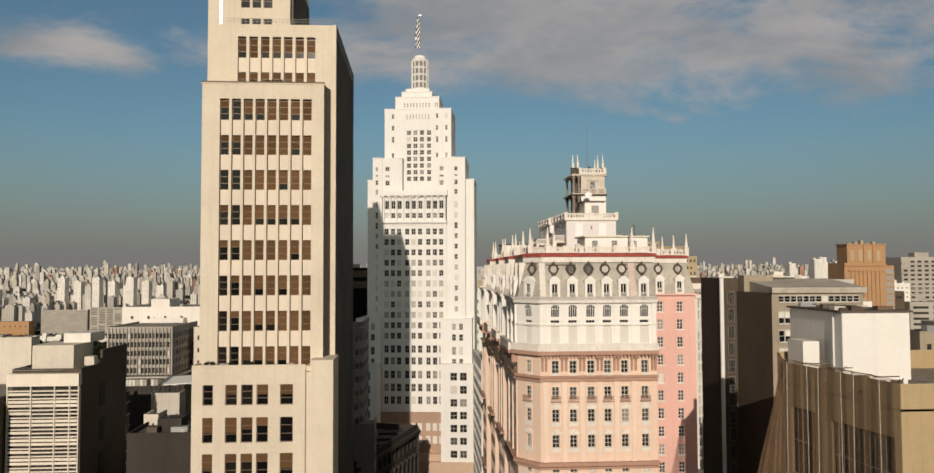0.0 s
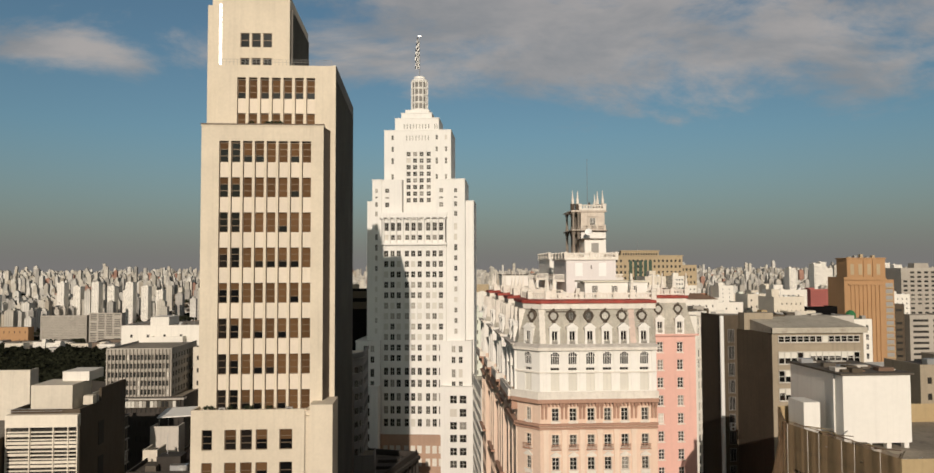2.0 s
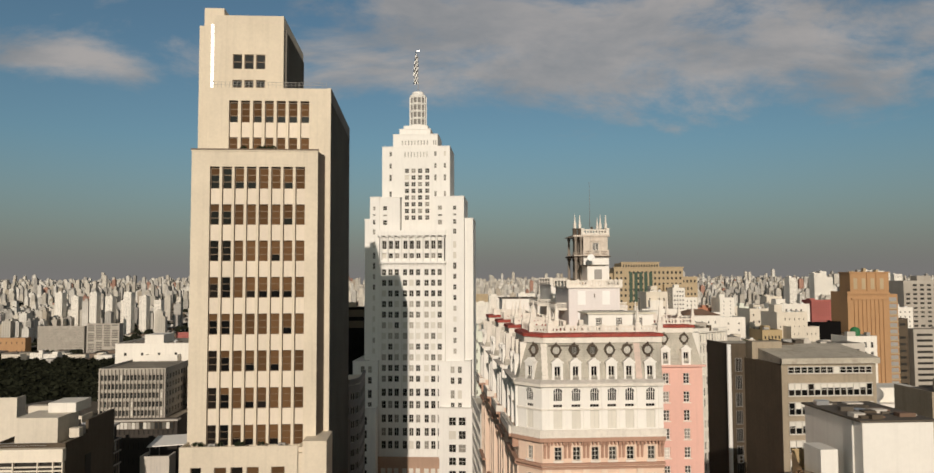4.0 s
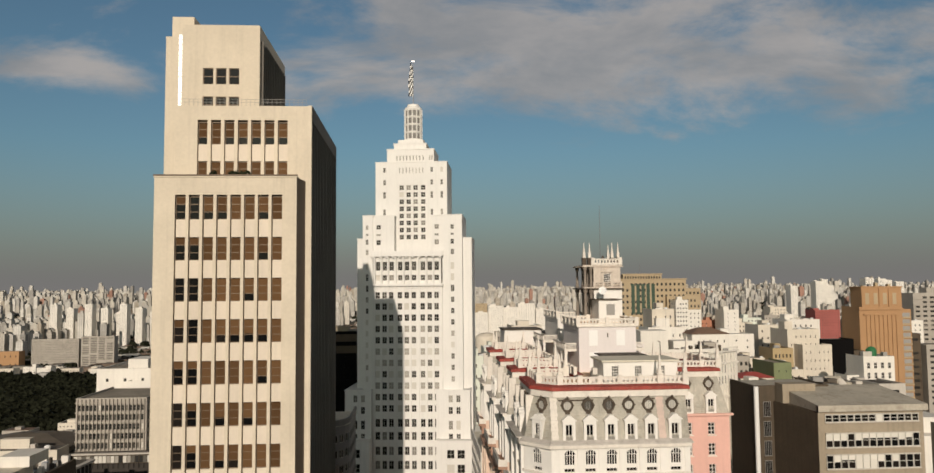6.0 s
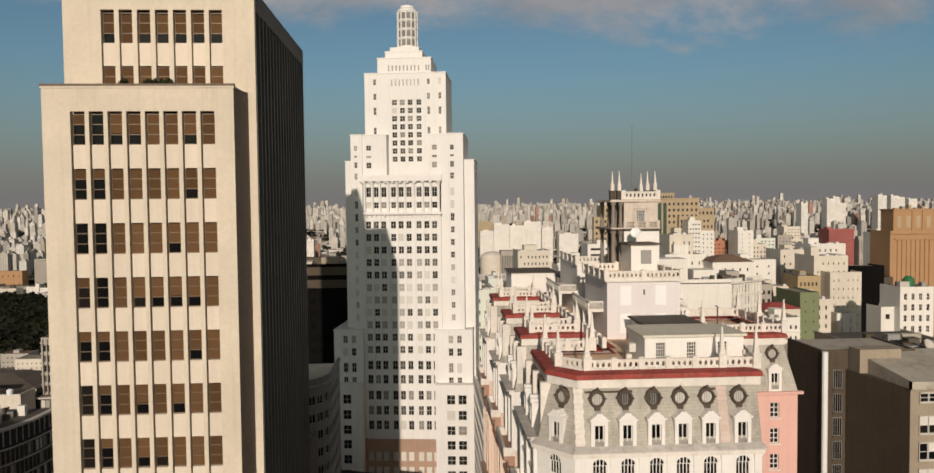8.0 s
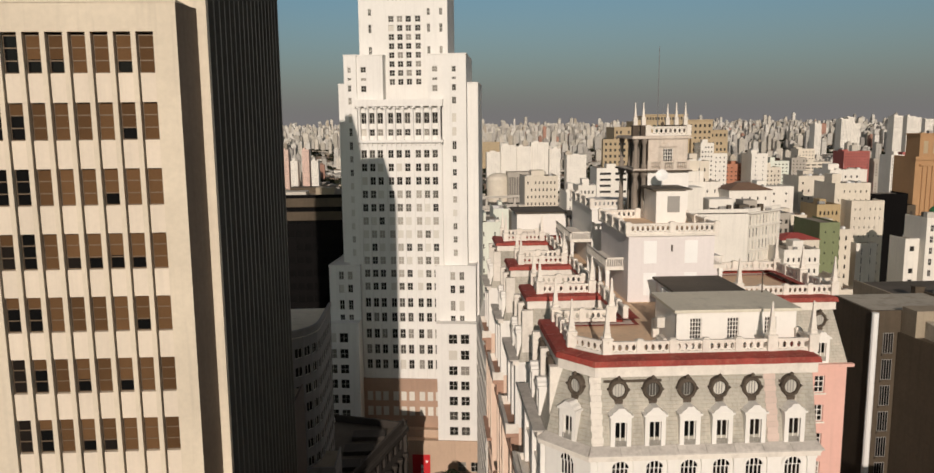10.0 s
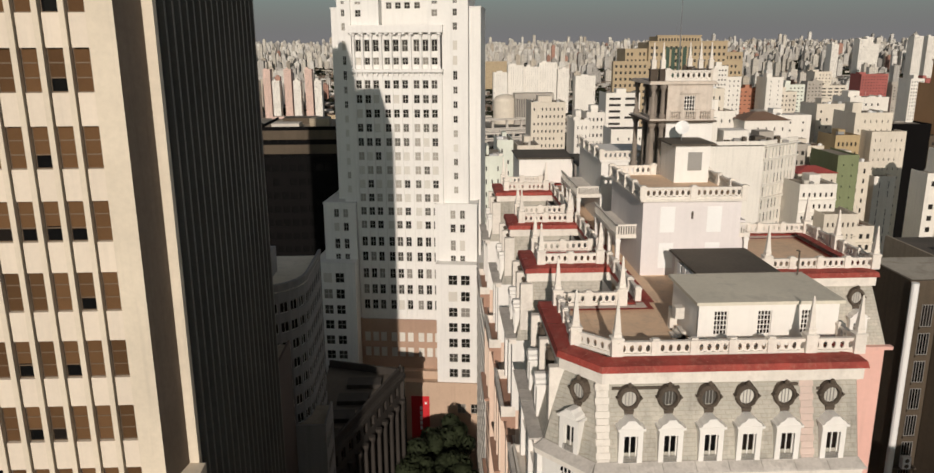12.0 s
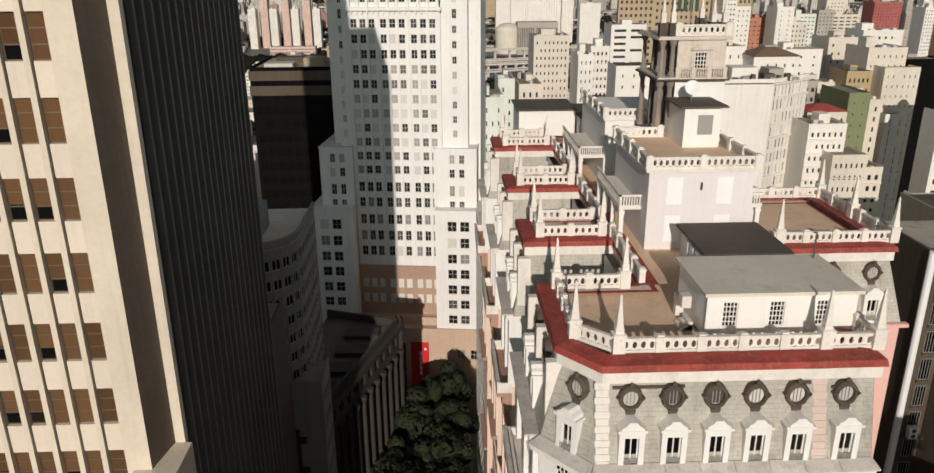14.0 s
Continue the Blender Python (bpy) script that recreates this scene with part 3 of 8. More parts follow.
# ---- white stepped tower ----
def white_tower():
    t = thing("skyscraper", (1, 242, 0), "tall white stepped art deco skyscraper with a lantern and flag mast", "building")

    def mass(name, x0, x1, y0, y1, z0, z1, rects=(), mat=WHITE_AL, depth=0.3, cap=0.25):
        g = Geo()
        g.facade((x0, y0), X, x1 - x0, z0, z1, list(rects), depth)
        g.poly([(x1, y0, z0), (x1, y1, z0), (x1, y1, z1), (x1, y0, z1)])
        g.poly([(x0, y1, z0), (x0, y0, z0), (x0, y0, z1), (x0, y1, z1)])
        g.poly([(x1, y1, z0), (x0, y1, z0), (x0, y1, z1), (x1, y1, z1)])
        g.poly([(x0, y0, z1), (x1, y0, z1), (x1, y1, z1), (x0, y1, z1)])
        part(name, g, mat, t)
        for bx in ((x0 - 0.12, x1 + 0.12, y0 - 0.12, y0 + 0.3), (x0 - 0.12, x0 + 0.3, y0 + 0.3, y1), (x1 - 0.3, x1 + 0.12, y0 + 0.3, y1)):
            if cap:
                c = Geo()
                c.box(*bx, z1, z1 + cap)
                part("coping", c, mat, t)
        for a, b, c, d in rects:
            pane = PALEBLIND if mat is BROWN_AL else GLASS_PALE if 62 < c < 84 else GLASS_AL
            window(t, (x0, y0), X, (a + b) / 2, c, b - a, d - c, depth, 2, 2, PALEWIN, pane, 0.07)

    def cells(x0, centres, w, rows):
        return [(c - x0 - w / 2, c - x0 + w / 2, z - h / 2, z + h / 2) for c in centres for z, h in rows]

    t.location, t.rotation_euler = (1, 242, 0), (0, 0, radians(-7))
    nine = (-9.3, -7.3, -5.35, -2.8, -0.8, 1.25, 3.85, 5.9, 7.9)
    rows = [(93.0 - 3.25 * k, 1.9) for k in range(11)] + [(56.4, 2.3), (52.7, 2.3), (48.5, 2.4), (44.5, 2.4), (40.6, 2.4)]
    # middle bay, with pilasters
    mass("centre_bay", -10.9, 9.6, 240.4, 262, 36.9, 96.0, cells(-10.9, nine, 1.35, rows))
    pil = Geo()
    pil.box(-0.28, 0.28, -0.22, 0, 37, 94.6)
    pil = pil.mesh("pilaster", WHITE_AL)
    for x in (-10.4, -8.3, -6.32, -4.1, -1.8, 0.22, 2.55, 4.88, 6.9, 9.0):
        placed("pilaster", pil, t, (x, 240.4, 0))
    g = Geo()
    g.box(-11.3, 9.9, 239.5, 241.5, 95.7, 96.35)
    for k in range(18):
        g.box(-10.9 + 1.17 * k, -10.6 + 1.17 * k, 239.7, 240.4, 95.0, 95.7)
    part("balcony_ledge", g, WHITE_AL, t)
    # loggia with columns
    mass("loggia", -10.5, 9.2, 241.2, 262, 96.35, 104.4, cells(-10.5, nine, 1.35, [(101.5, 2.6), (98.1, 1.6)]), depth=0.5, cap=0)
    col = Geo()
    col.lathe(0, 0, [(0.42, 96.35), (0.42, 96.8), (0.33, 97.0), (0.3, 103.4), (0.45, 103.8), (0.45, 104.3)], 10)
    col = col.mesh("column", WHITE_AL)
    for x in (-10.3, -8.3, -6.32, -4.1, -1.8, 0.22, 2.55, 4.88, 6.9, 9.0):
        placed("column", col, t, (x, 240.7, 0))
    g = Geo()
    g.box(-11.4, 9.9, 239.9, 242.2, 104.3, 105.9)
    for k in range(11):
        g.box(-10.9 + 1.95 * k, -10.3 + 1.95 * k, 239.95, 240.4, 103.9, 104.3)
    part("entablature", g, WHITE_AL, t)
    # shaft and its side masses
    sr = [(112.9, 1.3), (110.8, 0.6), (108.6, 1.5), (105.6, 1.6)] + [(101.5 - 3.27 * k, 2.0 if k < 3 else 1.6) for k in range(11)]
    mass("shaft_wing", 9.6, 15.4, 241.4, 262, 36.9, 116.3, cells(9.6, (12.5,), 1.0, sr) + cells(9.6, (), 1, []))
    mass("shaft_wing", -13.9, -10.9, 241.4, 262, 36.9, 116.3, cells(-13.9, (-12.6,), 0.8, sr))
    mass("shaft_core", -10.9, -4.6, 242.0, 262, 104, 116.3, cells(-10.9, (-9.3,), 1.3, [(113, 1.3), (110.7, 0.6), (108.5, 1.5)]))
    mass("shaft_core", 6.2, 9.6, 242.0, 262, 104, 116.3, cells(6.2, (7.9,), 1.3, [(113, 1.3), (110.7, 0.6), (108.5, 1.5)]))
    mass("side_mass", 15.4, 18.0, 245, 262, 36.9, 109.7)
    mass("side_mass", -16.2, -13.9, 245, 262, 36.9, 109.7)
    # upper tower
    four = (-3.0, -0.9, 1.2, 3.5)
    up = cells(-10.9, four, 1.35, [(125.2 - 2.13 * k, 1.45) for k in range(8)])
    up += cells(-10.9, (-8.2, 6.1, 9.1), 0.75, [(130.6, 1.5), (126.8, 1.6), (123, 2.0), (117.8, 1.8)])
    up += cells(-10.9, [-3.6 + 1.0 * k for k in range(8)], 0.34, [(130.4, 1.7)])
    mass("upper_tower", -10.9, 10.7, 246, 264, 104, 132.8, up)
    mass("crown_block", -7.6, 6.7, 247.2, 261.5, 132.8, 136.9, cells(-7.6, [-4.6 + 1.0 * k for k in range(9)] + [5.4, 6.1], 0.4, [(134.4, 1.5)]), cap=0.3)
    mass("crown_step", -5.8, 4.2, 249, 261, 136.9, 139.0, cap=0.25)
    mass("crown_step", -4.6, 3.2, 249.8, 260, 139.0, 140.4, cap=0)
    # lantern
    g = Geo()
    cx, cy = -0.45, 254.5
    g.lathe(cx, cy, [(3.6, 140.4), (3.6, 141.0), (2.5, 141.0), (2.5, 150.6), (2.7, 150.7), (2.7, 151.2), (1.9, 151.7), (1.9, 152.3), (0.6, 152.7)], 24)
    lan = part("lantern", g, WHITE_AL, t)
    rib = Geo()
    rib.box(2.45, 2.85, -0.14, 0.14, 141.0, 150.8)
    rib = rib.mesh("rib", WHITE_AL)
    pane = Geo()
    for z in (141.4, 143.8, 146.2, 148.6):
        pane.box(2.5, 2.56, -0.5, 0.5, z, z + 1.7)
    pane = pane.mesh("lantern_pane", GLASSGREY)
    for k in range(12):
        placed("rib", rib, t, (cx, cy, 0), math.pi * 2 * k / 12)
        placed("lantern_pane", pane, t, (cx, cy, 0), math.pi * 2 * (k + 0.5) / 12)
    g = Geo()
    for z in (143.4, 145.8, 148.2):
        g.lathe(cx, cy, [(2.45, z), (2.8, z), (2.8, z + 0.25), (2.45, z + 0.25)], 24)
    part("lantern_band", g, WHITE_AL, t)
    g = Geo()
    g.tube((cx, cy, 152.4), (cx, cy, 166.4), 0.16, 0.08)
    g.box(cx - 0.5, cx + 0.5, cy - 0.1, cy + 0.1, 166.2, 166.5)
    part("flag_mast", g, METAL, t)
    # flag, hanging in folds, banded black and white
    g = Geo()
    for k in range(22):
        z = 164.0 - 0.4 * k
        for c in range(4):
            pts = []
            for zz, cc in ((z, c), (z - 0.4, c), (z - 0.4, c + 1), (z, c + 1)):
                s = (164.0 - zz) / 8.8
                pts.append((cx + 0.1 - (0.05 + 0.5 * cc) * (0.45 + 0.55 * s) * (1 if zz > 157.4 else 0.8), cy + 0.16 * math.sin(cc * 2.1 + zz), zz + 0.55 * cc * (1 - s)))
            g.poly(pts, (k // 2 + c) % 2)
    part("flag", g, [WHITEPAINT, BLACKGLASS], t, "black and white striped flag")
    # wings
    wr = [(63.4, 2.0), (60.1, 2.0), (56.0, 2.5), (52.7, 1.7)]
    mass("upper_wing", 7.7, 17.5, 239.2, 262, 36.9, 65.7, cells(7.7, (11.9, 14.1), 1.2, wr))
    mass("upper_wing", -18.6, -10.9, 239.2, 262, 36.9, 65.7, cells(-18.6, (-15.6, -13.4), 1.2, wr))
    lr = [(48.6, 2.4), (44.6, 2.4), (40.7, 2.3), (36.9, 2.3), (33.0, 2.3), (29.2, 2.2), (25.3, 2.2)]
    mass("lower_wing", 8.2, 21.2, 235.6, 262, 22.8, 52.2, cells(8.2, (12.1, 15.0), 2.1, lr))
    mass("lower_wing", -20.6, -10.9, 235.6, 262, 22.8, 52.2, cells(-20.6, (-17.5, -14.6), 2.1, lr))
    # brown floors and stone base
    mass("brown_block", -10.9, 8.2, 239.6, 262, 24.6, 36.9, cells(-10.9, nine, 1.4, [(32.6, 2.4), (28.7, 2.4)]), BROWN_AL)
    mass("stone_base", -21.0, 21.6, 235.0, 262, 0, 22.8, [(13.5, 15.9, 2, 19), (17.5, 21.5, 2, 19), (23.0, 27.0, 2, 19), (34.0, 36.0, 15.0, 17.6), (37.2, 39.2, 15.0, 17.6)], BEIGE_AL, 0.5)
    mass("base_course", -10.9, 8.2, 237.4, 262, 22.8, 24.6, (), BEIGE_AL)
    g = Geo()
    g.box(-4.4, -1.0, 234.8, 234.9, 3, 19.4)
    b = part("banner", g, BANNER, t, "tall red advertising banner")
    g = Geo()
    g.box(1.8, 6.2, 234.8, 234.9, 3, 19.4)
    b = part("banner", g, BANNER, t, "tall red advertising banner with a white mark")
    g = Geo()
    for k in range(5):
        g.box(3.9, 4.5, 234.74, 234.79, 15.8 - 1.3 * k, 16.8 - 1.3 * k)
    g.box(5.1, 5.6, 234.74, 234.79, 17.4, 17.9)
    q = new("banner_mark", g.mesh("banner_mark", WHITEPAINT))
    q.parent = b


white_tower()


# ---- pink palace block with mansard ----
def oval_panel(n, cell=0.62, h=0.62, t=0.1):
    """A balustrade panel with a row of oval holes; x from 0, z from 0."""
    key = ("oval", n, cell)
    if key in MESHES:
        return MESHES[key]
    g = Geo()
    K = 12
    for c in range(n):
        cx, cz = cell * (c + 0.5), h / 2
        inner, outer = [], []
        for a in range(K):
            w = 2 * math.pi * (a + 0.5) / K
            ca, sa = math.cos(w), math.sin(w)
            inner.append((cx + 0.135 * ca, cz + 0.235 * sa))
            s = min(cell / 2 / abs(ca) if abs(ca) > 1e-6 else 9, h / 2 / abs(sa) if abs(sa) > 1e-6 else 9)
            outer.append((cx + s * ca, cz + s * sa))
        for a in range(K):
            b = (a + 1) % K
            g.poly([(*outer[a][:1], -t / 2, outer[a][1]), (outer[b][0], -t / 2, outer[b][1]), (inner[b][0], -t / 2, inner[b][1]), (inner[a][0], -t / 2, inner[a][1])])
            g.poly([(outer[b][0], t / 2, outer[b][1]), (outer[a][0], t / 2, outer[a][1]), (inner[a][0], t / 2, inner[a][1]), (inner[b][0], t / 2, inner[b][1])])
            g.poly([(inner[a][0], -t / 2, inner[a][1]), (inner[b][0], -t / 2, inner[b][1]), (inner[b][0], t / 2, inner[b][1]), (inner[a][0], t / 2, inner[a][1])])
    L = cell * n
    g.box(0, L, -0.13, 0.13, -0.22, 0.0)
    g.box(0, L, -0.14, 0.14, h, h + 0.16)
    MESHES[key] = g.mesh("balustrade_panel", CREAMST)
    return MESHES[key]


def pier_mesh():
    if "pier" not in MESHES:
        g = Geo()
        g.box(-0.28, 0.28, -0.22, 0.22, -0.22, 0.74)
        g.box(-0.33, 0.33, -0.27, 0.27, 0.74, 0.86)
        g.box(-0.2, 0.2, -0.16, 0.16, 0.86, 0.96)
        MESHES["pier"] = g.mesh("balustrade_pier", CREAMST)
    return MESHES["pier"]


def pinnacle_mesh():
    if "pinnacle" not in MESHES:
        g = Geo()
        q = math.pi / 4
        g.lathe(0, 0, [(0.50, -0.22), (0.50, 0.95), (0.57, 0.98), (0.57, 1.08), (0.36, 1.15), (0.31, 1.35), (0.38, 1.4), (0.29, 1.5), (0.09, 3.25), (0.12, 3.3), (0.04, 3.55)], 4, turn=q)
        MESHES["pinnacle"] = g.mesh("pinnacle", CREAMST)
    return MESHES["pinnacle"]


def balustrade(parent, a, b, z, panels, ends=True):
    """A run of oval panels and piers from a to b (seen from outside, left to right)."""
    d = Vector((b[0] - a[0], b[1] - a[1], 0))
    L = d.length
    u = d / L
    turn = math.atan2(u.y, u.x)
    seg = L / panels
    n = max(2, round((seg - 0.4) / 0.5))
    cell = round((seg - 0.4) / n, 3)
    for k in range(panels):
        p = Vector((*a, z)) + u * (seg * k + 0.2)
        placed("balustrade_panel", oval_panel(n, cell), parent, p, turn)
    for k in range(0 if ends else 1, panels + (1 if ends else 0)):
        placed("balustrade_pier", pier_mesh(), parent, Vector((*a, z)) + u * (seg * k), turn)


def oeil_mesh():
    """A round attic window in a wreath of dark plaster, y into the wall."""
    if "oeil" not in MESHES:
        g, p = Geo(), Geo()
        N = 20
        prof = [(0.50, 0.10), (0.50, -0.10), (0.56, -0.22), (0.66, -0.2), (0.76, -0.04), (0.80, 0.6)]
        for k in range(N):
            a, b = 2 * math.pi * k / N, 2 * math.pi * (k + 1) / N
            for (r0, y0), (r1, y1) in zip(prof, prof[1:]):
                e = 1.0 + 0.03 * (k % 2)
                g.poly([(r0 * math.cos(a), y0, 1.12 * r0 * math.sin(a)), (r0 * math.cos(b), y0, 1.12 * r0 * math.sin(b)), (r1 * e * math.cos(b), y1, 1.12 * r1 * e * math.sin(b)), (r1 * e * math.cos(a), y1, 1.12 * r1 * e * math.sin(a))])
        g.lathe(0, -0.1, [(0.13, 0.86), (0.17, 0.95), (0.17, 1.06), (0.06, 1.18)], 8)
        g.loft([[(-0.22, -0.14, -1.35), (0.22, -0.14, -1.35), (0.22, 0.5, -1.35), (-0.22, 0.5, -1.35)], [(-0.34, -0.16, -0.78), (0.34, -0.16, -0.78), (0.34, 0.5, -0.78), (-0.34, 0.5, -0.78)]])
        for sd in (-1, 1):
            pts = [(sd * 0.70, -0.10), (sd * 0.90, 0.08), (sd * 0.72, 0.18)]
            for yy, rev in ((-0.2, sd < 0), (0.3, sd > 0)):
                g.poly([(x, yy, z) for x, z in (pts[::-1] if rev else pts)])
            for (xa, za), (xb, zb) in ((pts[0], pts[1]), (pts[1], pts[2])):
                g.poly([(xa, -0.2, za), (xb, -0.2, zb), (xb, 0.3, zb), (xa, 0.3, za)])
        p.poly([(0.52 * math.cos(2 * math.pi * k / N), 0.08, 0.58 * math.sin(2 * math.pi * k / N)) for k in range(N)])
        f = Geo()
        for x in (-0.22, 0.0, 0.22):
            f.box(x - 0.025, x + 0.025, 0.0, 0.06, -0.48, 0.48)
        MESHES["oeil"] = (g.mesh("round_window", ORNAMENT), p.mesh("pane", GLASS_OEIL), f.mesh("bars", GREYPAINT))
    return MESHES["oeil"]


def dormer_mesh():
    """White dormer surround with a curved pediment; origin at the sill's middle on the mansard's foot."""
    if "dormer" not in MESHES:
        g = Geo()
        g.box(-0.74, -0.42, -0.12, 1.5, 0, 2.45)
        g.box(0.42, 0.74, -0.12, 1.5, 0, 2.45)
        g.box(-0.42, 0.42, -0.12, 1.5, 2.05, 2.45)
        g.box(-0.42, 0.42, -0.14, 1.0, 0, 0.25)
        g.box(-0.86, 0.86, -0.24, 1.5, 2.45, 2.6)
        pts = [(-0.7, 2.6), (0.7, 2.6), (0.6, 2.78), (0.38, 2.9), (0.22, 3.12), (-0.22, 3.12), (-0.38, 2.9), (-0.6, 2.78)]
        k = len(g.v)
        g.v += [(x, -0.2, z) for x, z in pts] + [(x, 1.4, z) for x, z in pts]
        n = len(pts)
        g.f.append(tuple(k + q for q in range(n)))
        g.m.append(0)
        for q in range(n):
            r = (q + 1) % n
            g.f.append((k + r, k + q, k + n + q, k + n + r))
            g.m.append(0)
        f, p = window_meshes(0.84, 1.8, 2, 1, WHITE, DARKGLASS, 0.07)
        r = Geo()
        r.lattice([-0.4 + 0.8 * q / 5 for q in range(6)], [0.25, 0.42, 0.62], 0.03, -0.16, -0.13)
        MESHES["dormer"] = (g.mesh("dormer", WHITE), f, p, r.mesh("railing", GREYPAINT))
    return MESHES["dormer"]


def mansard_fittings(t, a, b, us, slope=1.4):
    """Dormers and round windows along the mansard from a to b, at us metres along."""
    d = Vector((b[0] - a[0], b[1] - a[1], 0)).normalized()
    inn = Vector((-d.y, d.x, 0))
    turn = math.atan2(d.y, d.x)
    for uu in us:
        p = Vector((*a, 76.95)) + d * uu
        g, f, pn, rail = dormer_mesh()
        ob = placed("dormer", g, t, p + inn * 0.05, turn)
        w = sub("window", f, ob, (0, 0.1, 0.25))
        sub("pane", pn, ob, (0, 0.12, 0.25))
        sub("railing", rail, ob, (0, 0, 0.05))
        g, pn, bars = oeil_mesh()
        ob = placed("round_window", g, t, p + inn * (slope * 0.62) + Vector((0, 0, 4.1)), turn)
        ob.scale = (0.92, 0.9, 0.92)
        sub("pane", pn, ob)
        sub("glazing_bar", bars, ob)


def ring_path(pts, off):
    """Points of an open path, moved off metres to its left (into the building when it runs left to right)."""
    out = []
    for k, p in enumerate(pts):
        p = Vector(p)
        e = []
        if k:
            e.append((p - Vector(pts[k - 1])).normalized())
        if k < len(pts) - 1:
            e.append((Vector(pts[k + 1]) - p).normalized())
        nn = [Vector((-q.y, q.x)) for q in e]
        m = sum(nn, Vector((0, 0))).normalized()
        out.append(p + m * (off / max(0.3, m.dot(nn[0]))))
    return out


def band(g, pts, o0, o1, z0, z1, mi=0, z0b=None, z1b=None):
    """A moulding that follows a path: from o0 to o1 inwards, z0 to z1."""
    A, B = ring_path(pts, o0), ring_path(pts, o1)
    for k in range(len(pts) - 1):
        a, b, c, d = A[k], A[k + 1], B[k + 1], B[k]
        g.loft([[(*a, z0), (*b, z0), (*c, z0), (*d, z0)], [(*a, z1), (*b, z1), (*c, z1), (*d, z1)]], mi=mi)


def sloped(g, pts, o0, z0, o1, z1, mi=0):
    A, B = ring_path(pts, o0), ring_path(pts, o1)
    for k in range(len(pts) - 1):
        g.poly([(*A[k], z0), (*A[k + 1], z0), (*B[k + 1], z1), (*B[k], z1)], mi)


# the outline towards street and avenue, from the far end of the flank round the cut corner to the pink wing
PAV = [(111.0, 120.9), (127.7, 135.6), (143.6, 151.2), (162.0, 170.5)]
FX = 14.9


def palace():
    t = thing("palace_block", (26, 140, 0), "ornate white and pink skyscraper with grey mansard and red tile band", "building")
    FR, CH = (17.65, 107.0), (FX, 110.2)
    front = [(FX, 120.9), CH, FR, (34.1, 107.0)]
    # storeys: z of sill and height, by zone
    pinkrows = [(66.6, 1.75), (63.0, 1.75), (59.9, 1.75), (56.4, 1.75), (53.0, 1.5)] + [(49.6 - 3.4 * k, 1.8) for k in range(3)]
    faces = [(FR, X, 16.45, (2.13, 4.6, 7.1, 9.45, 11.85, 14.7)), (CH, ((FR[0] - CH[0]) / 4.22, (FR[1] - CH[1]) / 4.22), 4.22, (2.1,))]
    wall, white = Geo(), Geo()
    for o, u, L, us in faces:
        rects = [(c - 0.5, c + 0.5, z, z + h) for c in us for z, h in pinkrows]
        wall.facade(o, u, L, 0, 70.2, rects, 0.3)
        for a, b, c, d in rects:
            window(t, o, u, (a + b) / 2, c, 1.0, d - c, 0.3, 2, 3, PALEWIN, GLASS_AL, 0.06)
        rects = [(c - 0.62, c + 0.62, 74.35, 75.55) for c in us] + [(c - 0.62, c + 0.62, 73.55, 73.95) for c in us] + [(c - 0.6, c + 0.6, 70.75, 73.15) for c in us]
        white.facade(o, u, L, 70.2, 76.9, rects, 0.3)
        for c in us:
            window(t, o, u, c, 74.35, 1.24, 1.2, 0.12, 4, 1, WHITE, DARKGLASS, 0.075)
            window(t, o, u, c, 73.55, 1.24, 0.4, 0.3, 3, 1, PALEWIN, DARKGLASS, 0.04)
            window(t, o, u, c, 70.75, 1.2, 2.4, 0.22, 2, 1, PALEWIN, PALEBLIND, 0.08)
            # arched head
            k = 10
            pts = [(0.62 * math.cos(math.pi * q / k), 0.55 * math.sin(math.pi * q / k)) for q in range(k + 1)]
            g2 = white
            n0 = (u[1], -u[0])
            for q in range(k):
                for s0, s1, dd, mi in ((0.0, 1.0, -0.015, 1), (1.0, 1.36, -0.12, 0)):
                    P = []
                    for (px, pz), s in ((pts[q], s0), (pts[q], s1), (pts[q + 1], s1), (pts[q + 1], s0)):
                        P.append((o[0] + u[0] * (c + px * s) + n0[0] * -dd, o[1] + u[1] * (c + px * s) + n0[1] * -dd, 75.55 + pz * s))
                    g2.poly(P if s0 else P[1:], mi)
            for bx in (-0.31, 0.0, 0.31):
                top = 75.55 + 0.55 * math.sqrt(1 - (bx / 0.62) ** 2)
                g2.obox(o, u, c + bx - 0.04, c + bx + 0.04, -0.05, -0.016, 75.5, top)
    for x in (34.1,):
        wall.poly([(x, 107, 0), (x, 125, 0), (x, 125, 70.2), (x, 107, 70.2)])
        white.poly([(x, 107, 70.2), (x, 125, 70.2), (x, 125, 76.9), (x, 107, 76.9)])
    part("lower_wall", wall, PINK, t)
    part("upper_wall", white, [WHITE, DARKGLASS], t)
    # pilasters on the two orders
    pil = Geo()
    pil.box(-0.32, 0.32, -0.16, 0.0, 54.9, 64.9)
    pil.box(-0.42, 0.42, -0.24, 0.0, 64.9, 65.5)
    pil.box(-0.42, 0.42, -0.24, 0.0, 54.5, 54.9)
    pil = pil.mesh("pilaster", PINKPALE)
    wpl = Geo()
    wpl.box(-0.3, 0.3, -0.14, 0.0, 70.8, 76.0)
    wpl.box(-0.38, 0.38, -0.2, 0.0, 76.0, 76.4)
    wpl = wpl.mesh("pilaster", WHITE)
    for c in (0.8, 3.35, 5.85, 8.3, 10.65, 13.1, 16.05):
        placed("pilaster", wpl, t, (FR[0] + c, 107.0, 0))
    for c in (0.8, 3.35, 5.85, 8.3, 10.65, 13.1):
        placed("pilaster", pil, t, (FR[0] + c, 107.0, 0))
